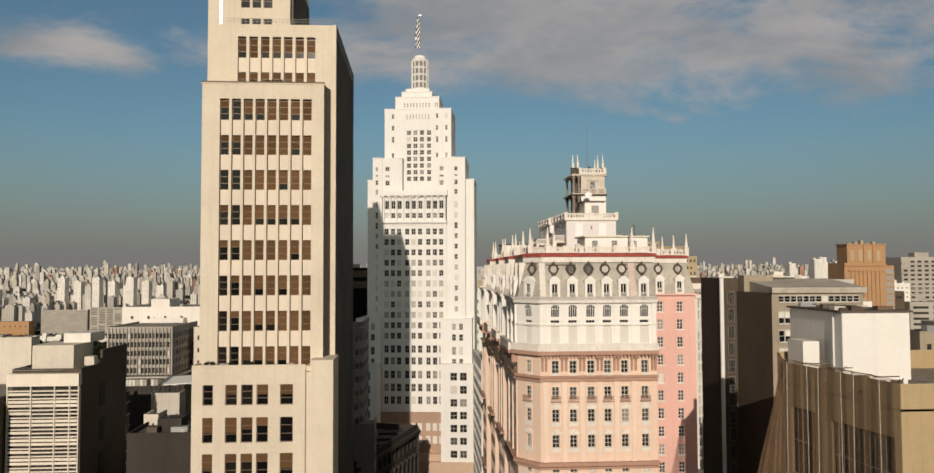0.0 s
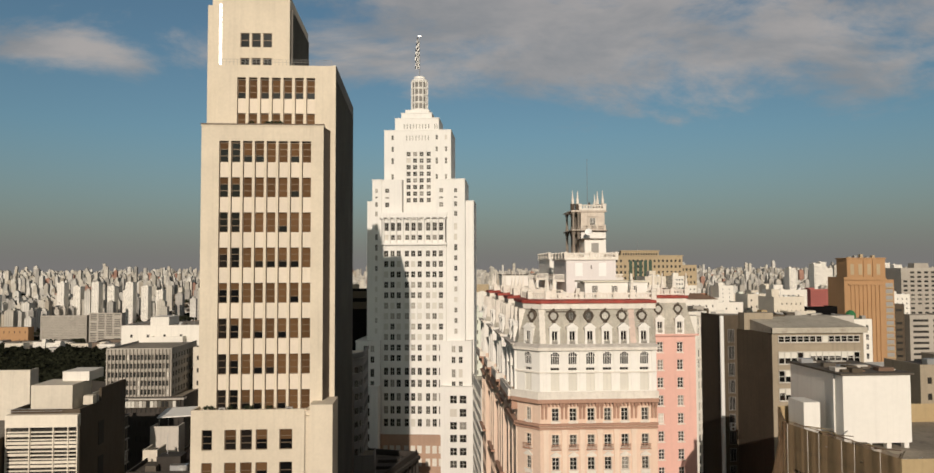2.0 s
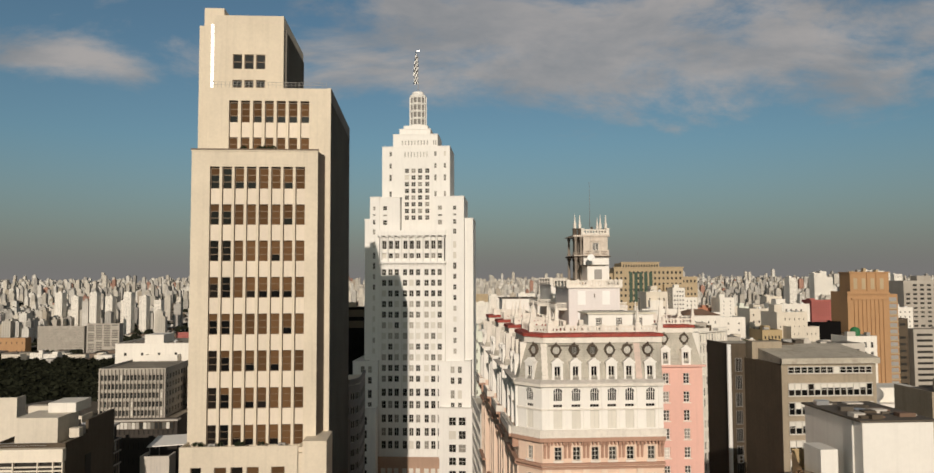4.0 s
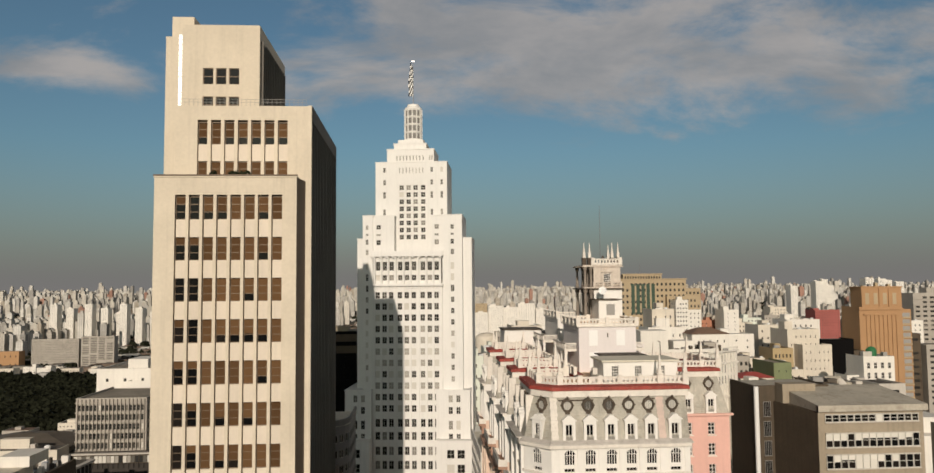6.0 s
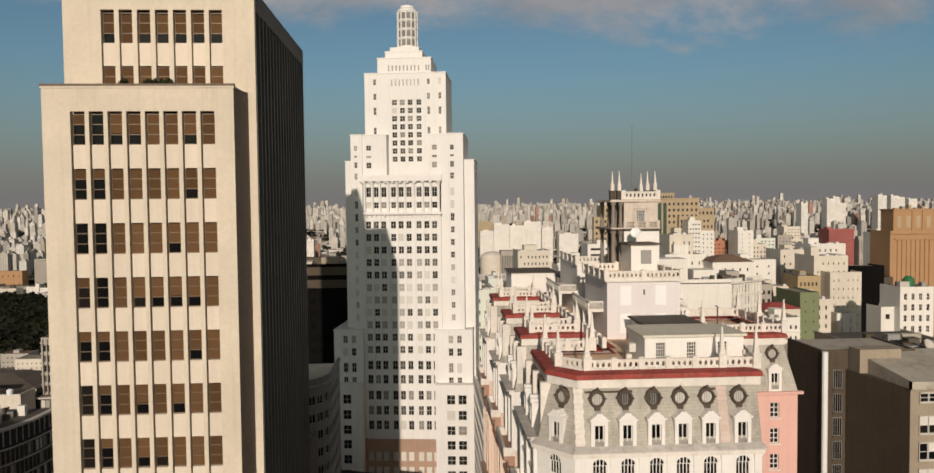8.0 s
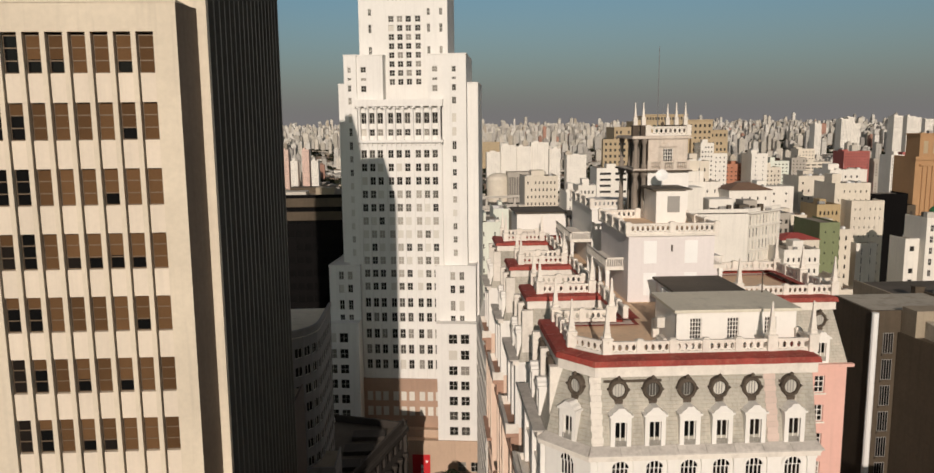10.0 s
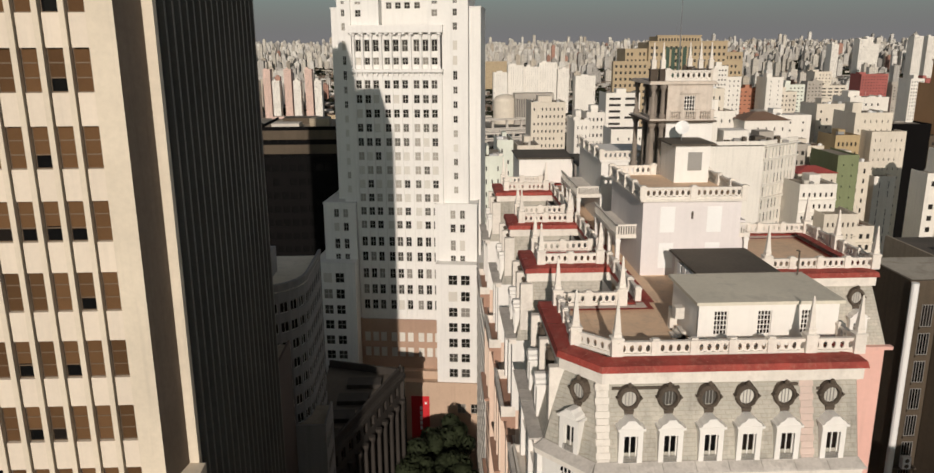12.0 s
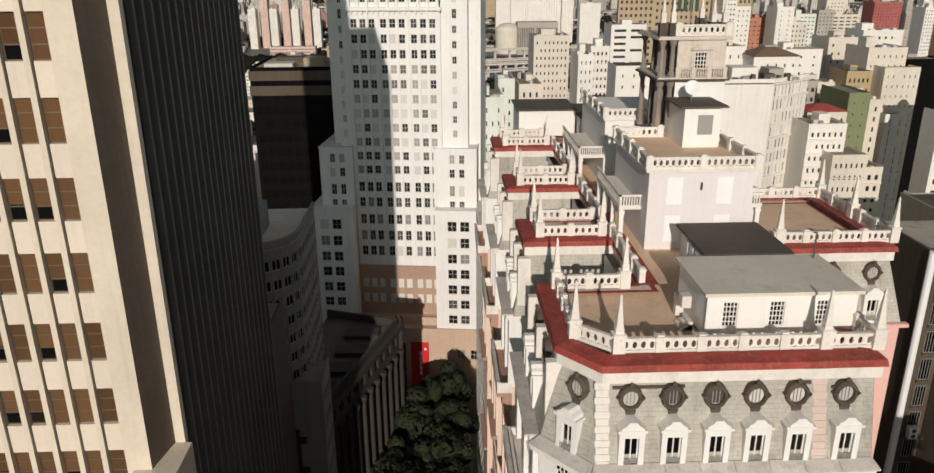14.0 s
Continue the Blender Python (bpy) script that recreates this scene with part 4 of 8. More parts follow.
    # brackets under the great cornice
    br = Geo()
    br.loft([[(-0.16, -0.12, 66.9), (0.16, -0.12, 66.9), (0.16, 0, 66.9), (-0.16, 0, 66.9)], [(-0.16, -0.3, 68.4), (0.16, -0.3, 68.4), (0.16, 0, 68.4), (-0.16, 0, 68.4)], [(-0.2, -0.75, 69.2), (0.2, -0.75, 69.2), (0.2, 0, 69.2), (-0.2, 0, 69.2)]])
    br = br.mesh("bracket", ROSE)
    for c in (0.3, 0.8, 3.05, 3.6, 5.6, 6.1, 8.05, 8.6, 10.4, 10.9, 12.85, 13.4, 15.75, 16.2):
        placed("bracket", br, t, (FR[0] + c, 107.0, 0))
    # sills and pediments of the pink storeys
    sill, ped = Geo(), Geo()
    sill.box(-0.7, 0.7, -0.2, 0.0, -0.18, 0.0)
    sill.box(-0.62, 0.62, -0.12, 0.0, -0.55, -0.18)
    sill = sill.mesh("sill", CREAMST)
    ped.loft([[(-0.75, -0.22, 0), (0.75, -0.22, 0), (0.75, 0, 0), (-0.75, 0, 0)], [(-0.75, -0.22, 0.15), (0.75, -0.22, 0.15), (0.75, 0, 0.15), (-0.75, 0, 0.15)], [(-0.12, -0.2, 0.6), (0.12, -0.2, 0.6), (0.12, 0, 0.6), (-0.12, 0, 0.6)]])
    ped = ped.mesh("pediment", CREAMST)
    sur, balc = {}, Geo()
    balc.box(-0.72, 0.72, -0.5, -0.05, -0.3, -0.18)
    balc.box(-0.72, 0.72, -0.5, -0.42, 0.42, 0.5)
    for q in range(8):
        balc.box(-0.66 + 0.18 * q, -0.6 + 0.18 * q, -0.49, -0.43, -0.18, 0.42)
    balc = balc.mesh("balconette", ROSE)
    dent = Geo()
    dent.box(-0.11, 0.11, -0.62, 0.0, 68.72, 69.15)
    dent = dent.mesh("dentil", ROSE)
    for q in range(33):
        placed("dentil", dent, t, (FR[0] + 0.25 + 0.5 * q, 107.0, 0))
    for o, u, L, us in faces:
        turn = math.atan2(u[1], u[0])
        for c in us:
            for k, (z, h) in enumerate(pinkrows[:8]):
                p = (o[0] + u[0] * c, o[1] + u[1] * c, z)
                placed("sill", sill, t, p, turn)
                if h not in sur:
                    q = Geo()
                    q.box(-0.64, -0.5, -0.1, 0.0, 0.0, h)
                    q.box(0.5, 0.64, -0.1, 0.0, 0.0, h)
                    q.box(-0.68, 0.68, -0.13, 0.0, h, h + 0.16)
                    sur[h] = q.mesh("window_surround", PINKPALE)
                placed("window_surround", sur[h], t, p, turn)
                if k == 1:
                    placed("balconette", balc, t, p, turn)
                if k in (2, 3):
                    placed("pediment", ped, t, (p[0], p[1], z + h + 0.15), turn)
    # mouldings that run round the corner
    for w, z, h in ((0.95, 69.2, 0.55), (0.55, 66.0, 0.3), (0.35, 65.5, 0.25), (0.7, 54.0, 0.5), (0.3, 53.5, 0.3), (0.5, 39.6, 0.5), (0.5, 29.4, 0.5), (0.5, 15.8, 0.5)):
        g = Geo()
        band(g, front, -w, 0.0, z, z + h)
        part("cornice", g, ROSE, t)
    for w, v, z, h in ((-1.0, 0.02, 69.75, 0.2), (-0.95, -0.75, 69.95, 0.8), (-0.6, 0.3, 76.35, 0.25), (-0.2, 0.0, 73.2, 0.2)):
        g = Geo()
        band(g, front, w, v, z, z + h)
        part("white_cornice", g, CREAMST, t)
    # mansard
    g = Geo()
    sloped(g, front, 0.0, 76.9, 1.4, 82.4)
    part("mansard", g, SLATE, t, "weathered grey block mansard slope")
    g = Geo()
    g.poly([(34.11, 107.0, 0), (34.11, 125.0, 0), (34.11, 125.0, 82.4), (34.11, 108.4, 82.4), (34.11, 107.0, 76.9)])
    part("end_wall", g, PINK2, t, "plain salmon pink end wall")
    g = Geo()
    band(g, front, -0.66, 0.0, 76.62, 76.74)
    part("gutter_ledge", g, CREAMST, t)
    for a, b in ((CH, FR), (FR, (34.1, 107.0))):
        A, B = Vector(a), Vector(b)
        e = (B - A).normalized()
        nn = Vector((e.y, -e.x))
        n_st = max(2, round((B - A).length / 2.1))
        for k in range(n_st):
            p, q = A + (B - A) * (k / n_st) + e * 0.012, A + (B - A) * ((k + 1) / n_st) - e * 0.012
            po = p + nn * 0.66 - (e * 0.26 if k == 0 else e * 0.0)
            qo = q + nn * 0.66 + (e * 0.26 if k == n_st - 1 else e * 0.0)
            st = Geo()
            st.loft([[(*po, 76.74), (*qo, 76.74), (*q, 76.74), (*p, 76.74)], [(*po, 76.84), (*qo, 76.84), (*q, 77.25), (*p, 77.25)]])
            part("ledge_stone", st, LEDGE, t)
    mansard_fittings(t, FR, (34.1, 107), (2.13, 4.6, 7.1, 9.45, 11.85, 14.7))
    mansard_fittings(t, CH, FR, (2.1,))
    for x0, x1, z in ((1.1, 5.3, 81.55), (11.4, 12.7, 81.6), (13.9, 15.2, 81.3)):
        g = Geo()
        yy = 107.0 + 1.4 * (z - 76.9) / 5.5
        g.box(FR[0] + x0, FR[0] + x1, yy - 0.1, yy + 0.1, z, z + 0.16)
        part("cable_tray", g, ORNAMENT, t)
    qm = {}
    for c, mat, lab in ((0.5, CREAMST, "cream quoin stone"), (13.25, PINKQ, "pale pink quoin stone")):
        for r in range(13):
            key = (mat.name, r % 2)
            if key not in qm:
                q = Geo()
                w = 0.38 + 0.06 * (r % 2)
                q.box(-w, w, 0.03, 0.3, 0.0, 0.405)
                qm[key] = q.mesh("quoin", mat)
            ob = placed("quoin", qm[key], t, (FR[0] + c, 106.93 + 1.4 * r / 13, 77 + 0.41 * r), 0, lab)
            ob.rotation_euler = (-math.atan(1.4 / 5.5), 0, 0)
    # cream frieze and red tile band round the whole roof, with light wells cut in
    roof = []
    inner = 22.3
    for k, (y0, y1) in reversed(list(enumerate(PAV))):
        roof += [(FX, y1), (FX, y0)] if k else [(FX, y1), CH]
        if k:
            roof += [(inner, y0), (inner, PAV[k - 1][1])]
    roof = [(30, 170.5)] + roof + [FR, (35.3, 107.0), (35.3, 124.99), (46.3, 125.0), (46.3, 141), (35.0, 141)]
    for k in range(len(roof) - 1):
        A, B = ring_path(roof, 0.95), ring_path(roof, 1.6)
        g = Geo()
        a, b, c, d = A[k], A[k + 1], B[k + 1], B[k]
        g.loft([[(*a, z), (*b, z), (*c, z), (*d, z)] for z in (82.0, 82.82)])
        part("frieze", g, CREAMST, t)
    A, B, C = ring_path(roof, 0.75), ring_path(roof, 0.85), ring_path(roof, 2.0)
    rngt = random.Random(12)
    for k in range(len(roof) - 1):
        g = Geo()
        n_t = max(1, round((A[k + 1] - A[k]).length / 1.6))
        for q in range(n_t):
            f0, f1 = q / n_t, (q + 1) / n_t
            d0, d1 = rngt.uniform(-0.02, 0.02), rngt.uniform(-0.02, 0.02)
            r = [[P[k].lerp(P[k + 1], f) for f in (f0, f1)] for P in (A, B, C)]
            g.poly([(*r[0][0], 82.8 + d0), (*r[0][1], 82.8 + d1), (*r[1][1], 83.2 + d1), (*r[1][0], 83.2 + d0)])
            g.poly([(*r[1][0], 83.2 + d0), (*r[1][1], 83.2 + d1), (*r[2][1], 83.36), (*r[2][0], 83.36)])
            g.poly([(*r[0][1], 82.8), (*r[0][0], 82.8), (*r[2][0], 82.82), (*r[2][1], 82.82)])
        if k == len(roof) - 6:
            g.poly([(*A[k + 1], 82.8), (*C[k + 1], 82.8), (*C[k + 1], 83.36), (*B[k + 1], 83.2)])
        part("red_band", g, RED, t, "dull red tile band below the roof balustrade")
    # flat roofs
    for k, bx in enumerate([(FX + 1.6, 23.4, y0 + 1.2, y1 - 1.2, 82.0, 82.7) for y0, y1 in PAV[1:]] + [(FX + 1.6, 19.0, 111.0, 119.5, 82.0, 82.7), (19.0, 33.2, 108.6, 119.5, 82.0, 82.72), (33.2, 34.6, 108.6, 125.5, 82.0, 82.71),
                                         (23.4, 33.2, 119.5, 170, 82.0, 82.7), (33.2, 35.0, 139.8, 170, 60, 82.6), (33.2, 45, 126.6, 139.8, 82.0, 82.68)]):
        g = Geo()
        g.box(*bx)
        part("terrace_floor", g, TERRACE, t, "brown terracotta tiled roof terrace")
    # the flank, pavilion by pavilion, and the walls of the wells
    low, up = Geo(), Geo()
    for k, (y0, y1) in enumerate(PAV):
        slat = Geo()
        L = y1 - y0 - (0.8 if k == 0 else 0)
        s0 = (FX, y1)
        us = [L * (q + 0.5) / 4 for q in range(4)]
        rects = [(c - 0.45, c + 0.45, z, z + h) for c in us for z, h in pinkrows[:14]]
        low.facade(s0, NY, y1 - y0 + (0.8 if k == 0 else 0) - 0.0, 0, 70.2, rects, 0.3)
        for a, b, c, d in rects:
            if c > 30:
                window(t, s0, NY, (a + b) / 2, c, 0.9, d - c, 0.3, 2, 3, PALEWIN, GLASS_AL, 0.06)
        rects = [(c - 0.45, c + 0.45, z, z + h) for c in us for z, h in ((74.4, 1.6), (71.0, 2.2))]
        up.facade(s0, NY, y1 - y0 + (0.8 if k == 0 else 0), 70.2, 76.9, rects, 0.3)
        for a, b, c, d in rects:
            window(t, s0, NY, (a + b) / 2, c, 0.9, d - c, 0.3, 2, 3, PALEWIN, DARKGLASS, 0.06)
        if k:
            for gg, za, zb in ((low, 0, 70.2), (up, 70.2, 76.9)):
                gg.poly([(FX, y0, za), (inner, y0, za), (inner, y0, zb), (FX, y0, zb)])
            slat.poly([(FX, y0, 76.9), (inner, y0, 76.9), (inner, y0 + 1.2, 82.4), (FX + 1.2, y0 + 1.2, 82.4)])
        for gg, za, zb in ((low, 0, 70.2), (up, 70.2, 76.9)):
            gg.poly([(inner, y1, za), (FX, y1, za), (FX, y1, zb), (inner, y1, zb)])
        slat.poly([(inner, y1, 76.9), (FX, y1, 76.9), (FX + 1.2, y1 - 1.2, 82.4), (inner, y1 - 1.2, 82.4)])
        if k:
            slat.poly([(FX, y1, 76.9), (FX, y0, 76.9), (FX + 1.4, y0 + 1.2, 82.4), (FX + 1.4, y1 - 1.2, 82.4)])
        mansard_fittings(t, (FX, y1 - 0.4), (FX, y0 + (0.4 if k else -0.4)), [L * 0.25, L * 0.7])
        # balconies and cornices on the flank
        e0 = y0 if k else 110.4

        def piece(name, mat, *bx):
            q = Geo()
            q.box(*bx)
            part(name, q, mat, t)

        for z, w in ((76.6, 0.6), (54.0, 0.7), (65.6, 0.5), (39.6, 0.5)):
            piece("moulding", CREAMST if z > 70 else ROSE, FX - w, FX, e0, y1 + 0.3, z, z + 0.4)
        piece("balcony_floor", ROSE, FX - 1.3, FX, e0, y1 + 0.3, 69.2, 69.6)
        piece("balcony_front", CREAMST, FX - 1.3, FX - 1.1, e0, y1 + 0.3, 69.6, 70.6)
        piece("balcony_coping", LEDGE, FX - 1.36, FX - 1.04, e0 - 0.04, y1 + 0.34, 70.6, 70.7)
        for yy in (e0 + 0.0, y1 + 0.1):
            piece("balcony_end", CREAMST, FX - 1.1, FX, yy, yy + 0.2, 69.6, 70.55)
        n_l = round((y1 - e0) / 1.7)
        for q in range(n_l):
            ya = e0 + (y1 + 0.3 - e0) * q / n_l
            piece("ledge_stone", LEDGE, FX - 0.9, FX + 0.02, ya + 0.015, ya + (y1 + 0.3 - e0) / n_l - 0.015, 77.0, 77.12)
        for yy in (e0 + 0.5, (e0 + y1) / 2, y1 - 0.4):
            piece("pilaster", WHITE, FX - 0.35, FX, yy - 0.45, yy + 0.45, 70.2, 76.6)
            piece("pier", CREAMST, FX + 0.35, FX + 1.4, yy - 0.3, yy + 0.3, 77.1, 82.0)
        for yy in (e0 + 0.4, (e0 + y1) / 2, y1 - 0.4):
            piece("pilaster", PINKPALE, FX - 0.18, FX, yy - 0.4, yy + 0.4, 54.5, 65.4)
            for q in (-0.3, 0.3):
                piece("bracket", ROSE, FX - 0.8, FX, yy + q - 0.14, yy + q + 0.14, 67.8, 69.2)
        part("flank_mansard", slat, SLATE, t)
    for k in range(3):
        ya, yb = PAV[k][1], PAV[k + 1][0]
        for gg, za, zb in ((low, 0, 70.2), (up, 70.2, 82.4)):
            gg.poly([(inner, yb, za), (inner, ya, za), (inner, ya, zb), (inner, yb, zb)])
    part("flank_lower_wall", low, PINK, t)
    part("flank_upper_wall", up, WHITE, t)
        # rear wing in salmon, with its own mansard
    o = (34.7, 125.0)
    us = (5.7, 9.0)
    rects = [(c - 0.5, c + 0.5, 74.0 - 2.9 * k, 75.7 - 2.9 * k) for c in us for k in range(11)]
    g = Geo()
    g.facade(o, X, 11.6, 0, 77.0, rects, 0.3)
    g.poly([(46.3, 125, 0), (46.3, 141, 0), (46.3, 141, 77), (46.3, 125, 77)])
    g.poly([(46.3, 141, 0), (34, 141, 0), (34, 141, 77), (46.3, 141, 77)])
    part("rear_wall", g, PINK2, t, "flat salmon pink rear wall")
    for a, b, c, d in rects:
        window(t, o, X, (a + b) / 2, c, 1.0, d - c, 0.3, 2, 3, WHITE, GLASS_AL, 0.08)
        q = Geo()
        q.box(o[0] + a - 0.15, o[0] + b + 0.15, 124.88, 125.0, c - 0.15, c)
        part("sill", q, CREAMST, t)
    q = Geo()
    q.box(34.7, 46.75, 124.5, 125.0, 76.7, 77.0)
    part("cornice", q, PINK2, t)
    g = Geo()
    sloped(g, [(34.7, 125), (46.3, 125), (46.3, 141), (34, 141)], 0.0, 77.0, 1.2, 82.2)
    part("rear_mansard", g, SLATE, t)
    mansard_fittings(t, o, (46.3, 125), us, 1.2)
    # balustrades and pinnacles
    zb = 83.45
    balustrade(t, (19.2, 109.3), (31.4, 109.3), zb, 5)
    balustrade(t, (31.4, 109.3), (34.5, 109.3), zb, 1)
    balustrade(t, (17.0, 111.4), (19.2, 109.3), zb, 1)
    balustrade(t, (17.0, 119.2), (17.0, 111.4), zb, 4)
    balustrade(t, (34.5, 109.3), (34.5, 125.6), zb, 7)
    balustrade(t, (21.6, 118.9), (17.0, 118.9), zb, 2)
    balustrade(t, (36.0, 127.0), (45.6, 127.0), zb, 4)
    balustrade(t, (45.6, 127.0), (45.6, 139.6), zb, 5)
    balustrade(t, (45.6, 139.6), (36.0, 139.6), zb, 4)
    for k, (y0, y1) in enumerate(PAV):
        if k:
            balustrade(t, (17.2, y0 + 2.0), (22.4, y0 + 2.0), zb, 2)
            balustrade(t, (22.4, y1 - 1.6), (17.2, y1 - 1.6), zb, 2)
            balustrade(t, (17.2, y1 - 1.6), (17.2, y0 + 2.0), zb, 2)
        if k < 3:
            balustrade(t, (23.2, y1 - 1.2), (23.2, PAV[k + 1][0] + 1.8), zb, 4)
    for p in [(17.0, 111.4), (19.2, 109.3), (31.4, 109.3), (34.5, 109.3), (21.8, 118.9), (17.0, 118.9), (36.2, 127), (45.6, 127), (45.6, 133.4), (45.6, 139.6)] + [(17.2, y) for a in PAV[1:] for y in (a[0] + 2.0, a[1] - 1.6)] + [(22.4, a[0] + 2.0) for a in PAV[1:]]:
        placed("pinnacle", pinnacle_mesh(), t, (*p, zb))
    roof_houses(t)


TOWER = material("dirty_cream_plaster", (0.63, 0.555, 0.475), 0.85, 0.12, 1.2, 0.3, 0.2, dirt=(0.42, 0.34, 0.27, 0.4))
# weathered columns, stone darkened for the dark porch they stand in
COLUMN = material("weathered_shaded_column_stone", (0.27, 0.23, 0.19), 0.85, 0.25, 1.5, 0.3, 0.2)
SIDE = material("rain_stained_plaster", (0.09, 0.068, 0.05), 0.85, 0.3, 1.5, 0.3, 0.3)
LEDGE = material("grey_ledge_stone", (0.58, 0.54, 0.49), 0.85, 0.16, 1.2, 0.15, 0.15, dirt=(0.30, 0.27, 0.24, 0.6), pieces=0.1)


def roof_houses(t):
    """The villa on the roof: front hut, villa blocks with porches, and the look-out tower."""
    z0 = 82.7
    o = (25.1, 111.7)
    rects = [(1.05, 1.95, 83.55, 85.2), (3.95, 4.85, 83.55, 85.2), (6.85, 7.75, 83.55, 85.2)]
    g = Geo()
    g.facade(o, X, 9.3, z0, 85.7, rects, 0.2)
    g.box(25.15, 34.35, 111.95, 117.4, z0, 85.6)
    part("hut_wall", g, WHITE, t)
    for a, b, c, d in rects:
        window(t, o, X, (a + b) / 2, c, b - a, d - c, 0.2, 4, 5, WHITE, DARKGLASS, 0.05)
    g = Geo()
    g.box(24.85, 34.65, 111.4, 117.7, 85.7, 85.92)
    part("hut_roof", g, ROOFGREY, t, "flat grey roof slab")
    g = Geo()
    for k in range(3):
        g.box(24.0 + 0.25 * k, 24.8, 113.0, 114.2, z0, z0 + 0.2 + 0.2 * k)
    g.box(24.3, 24.8, 115.0, 115.5, z0, 84.3)
    g.box(24.2, 24.8, 113.6, 114.3, 84.0, 84.8)
    part("hut_step", g, CREAMST, t)
    g = Geo()
    g.tube((34.0, 117.0, 85.9), (34.0, 117.0, 87.7), 0.06, 0.06, 6)
    g.tube((34.0, 117.0, 87.7), (33.7, 116.8, 87.8), 0.06, 0.06, 6)
    part("vent_pipe", g, ORNAMENT, t)
    for k in range(3):
        g = Geo()
        g.box(27.25, 27.5, 120.0 + 1.2 * k, 120.8 + 1.2 * k, z0 + 0.3, 85.2)
        part("door_panel", g, WHITEPAINT, t)
    g = Geo()
    g.box(27.6, 33.0, 119.0, 125.0, z0, 85.5)
    part("annex_wall", g, WHITE, t)
    g = Geo()
    g.box(27.2, 33.5, 118.6, 125.4, 85.5, 85.68)
    part("annex_roof", g, ROOFDARK, t)
    # villa
    o = (25.5, 127.7)
    g = Geo()
    g.box(25.5, 33.9, 127.7, 139.5, z0, 89.2)
    part("villa_wall", g, VILLA, t, "mauve white villa wall with walled-up windows")
    for x, z in ((27.0, 86.5), (31.0, 86.5), (27.0, 83.36), (31.0, 83.36)):
        g = Geo()
        g.box(x, x + 1.25, 127.66, 127.7, z, z + 2.2)
        part("walled_window", g, WHITEPAINT, t, "white walled-up window")
    g = Geo()
    g.box(29.65, 29.75, 127.45, 127.7, 87.7, 88.3)
    part("wall_lamp", g, ORNAMENT, t)
    g = Geo()
    g.box(25.2, 34.2, 127.4, 139.8, 89.2, 89.4)
    part("villa_cornice", g, CREAMST, t)
    g = Geo()
    g.box(25.6, 33.8, 127.9, 139.4, 89.4, 89.46)
    part("villa_roof", g, TERRACE, t)
    zb = 89.62
    balustrade(t, (25.4, 127.65), (34.0, 127.65), zb, 2)
    balustrade(t, (34.0, 127.65), (34.0, 139.4), zb, 4)
    balustrade(t, (25.4, 139.4), (25.4, 127.65), zb, 4)
    balustrade(t, (29.5, 139.4), (25.4, 139.4), zb, 1)
    # porches on the flank with small turned balusters
    for (x0, x1, y0, y1, ztop, ncol) in ((23.7, 25.5, 129.5, 139.0, 85.9, 4), (33.9, 35.6, 129.5, 137.0, 85.9, 3), (23.4, 26.0, 147.0, 158.0, 86.0, 4)):
        g = Geo()
        g.box(x0, x1, y0, y1, ztop - 0.35, ztop)
        part("porch_roof", g, CREAMST, t)
        g = Geo()
        g.box(-0.18, 0.18, -0.18, 0.18, z0, ztop - 0.35)
        g.box(-0.24, 0.24, -0.24, 0.24, ztop - 0.7, ztop - 0.5)
        colm = g.mesh("porch_column", WHITE)
        xs = x0 + 0.25 if x0 < 30 else x1 - 0.25
        for k in range(ncol):
            placed("porch_column", colm, t, (xs, y0 + 0.25 + (y1 - y0 - 0.5) * k / (ncol - 1), 0))
        g = Geo()
        g.box(x0, x1, y0, y0 + 0.15, ztop + 0.75, ztop + 0.9)
        g.box(x0, x0 + 0.15, y0, y1, ztop + 0.75, ztop + 0.9)
        for k in range(int((x1 - x0) / 0.22)):
            g.box(x0 + 0.1 + 0.22 * k, x0 + 0.2 + 0.22 * k, y0 + 0.02, y0 + 0.12, ztop, ztop + 0.75)
        for k in range(int((y1 - y0) / 0.3)):
            g.box(x0 + 0.02, x0 + 0.12, y0 + 0.1 + 0.3 * k, y0 + 0.2 + 0.3 * k, ztop, ztop + 0.75)
        part("porch_balustrade", g, CREAMST, t)
    g = Geo()
    g.box(33.9, 36.6, 133.0, 139.5, z0, 86.2)
    part("side_annex", g, VILLA, t)
    window(t, (33.95, 132.95), X, 0.7, 83.6, 0.8, 1.7, 0.1, 3, 4, WHITE, DARKGLASS, 0.06)
    # second villa block behind
    g = Geo()
    g.box(26.0, 33.0, 147.0, 160.0, z0, 89.6)
    g.box(25.8, 33.2, 146.8, 160.2, 89.6, 89.8)
    part("villa_wall", g, WHITE, t)
    balustrade(t, (26.0, 147.1), (33.0, 147.1), 90.0, 2)
    balustrade(t, (26.0, 160.0), (26.0, 147.1), 90.0, 4)
    g = Geo()
    g.box(19.5, 27, 170.0, 178, 70, 86.5)
    g.box(27.2, 31.5, 168.0, 178, 70, 85.8)
    part("rear_house", g, WHITE, t)
    g = Geo()
    g.box(19.2, 27.1, 169.7, 178.2, 86.5, 86.7)
    g.box(27.2, 31.8, 167.7, 178.2, 85.8, 86.0)
    part("rear_house_roof", g, ROOFDARK, t)
    # look-out tower
    x0, x1, y0, y1 = 30.6, 35.0, 139.6, 146.6
    g = Geo()
    g.facade((x0, y0), X, x1 - x0, 94.9, 98.2, [(1.65, 2.75, 95.2, 97.1)], 0.2)
    g.box(x0 + 0.01, x1, y0 + 0.25, y1, 94.9, 98.2)
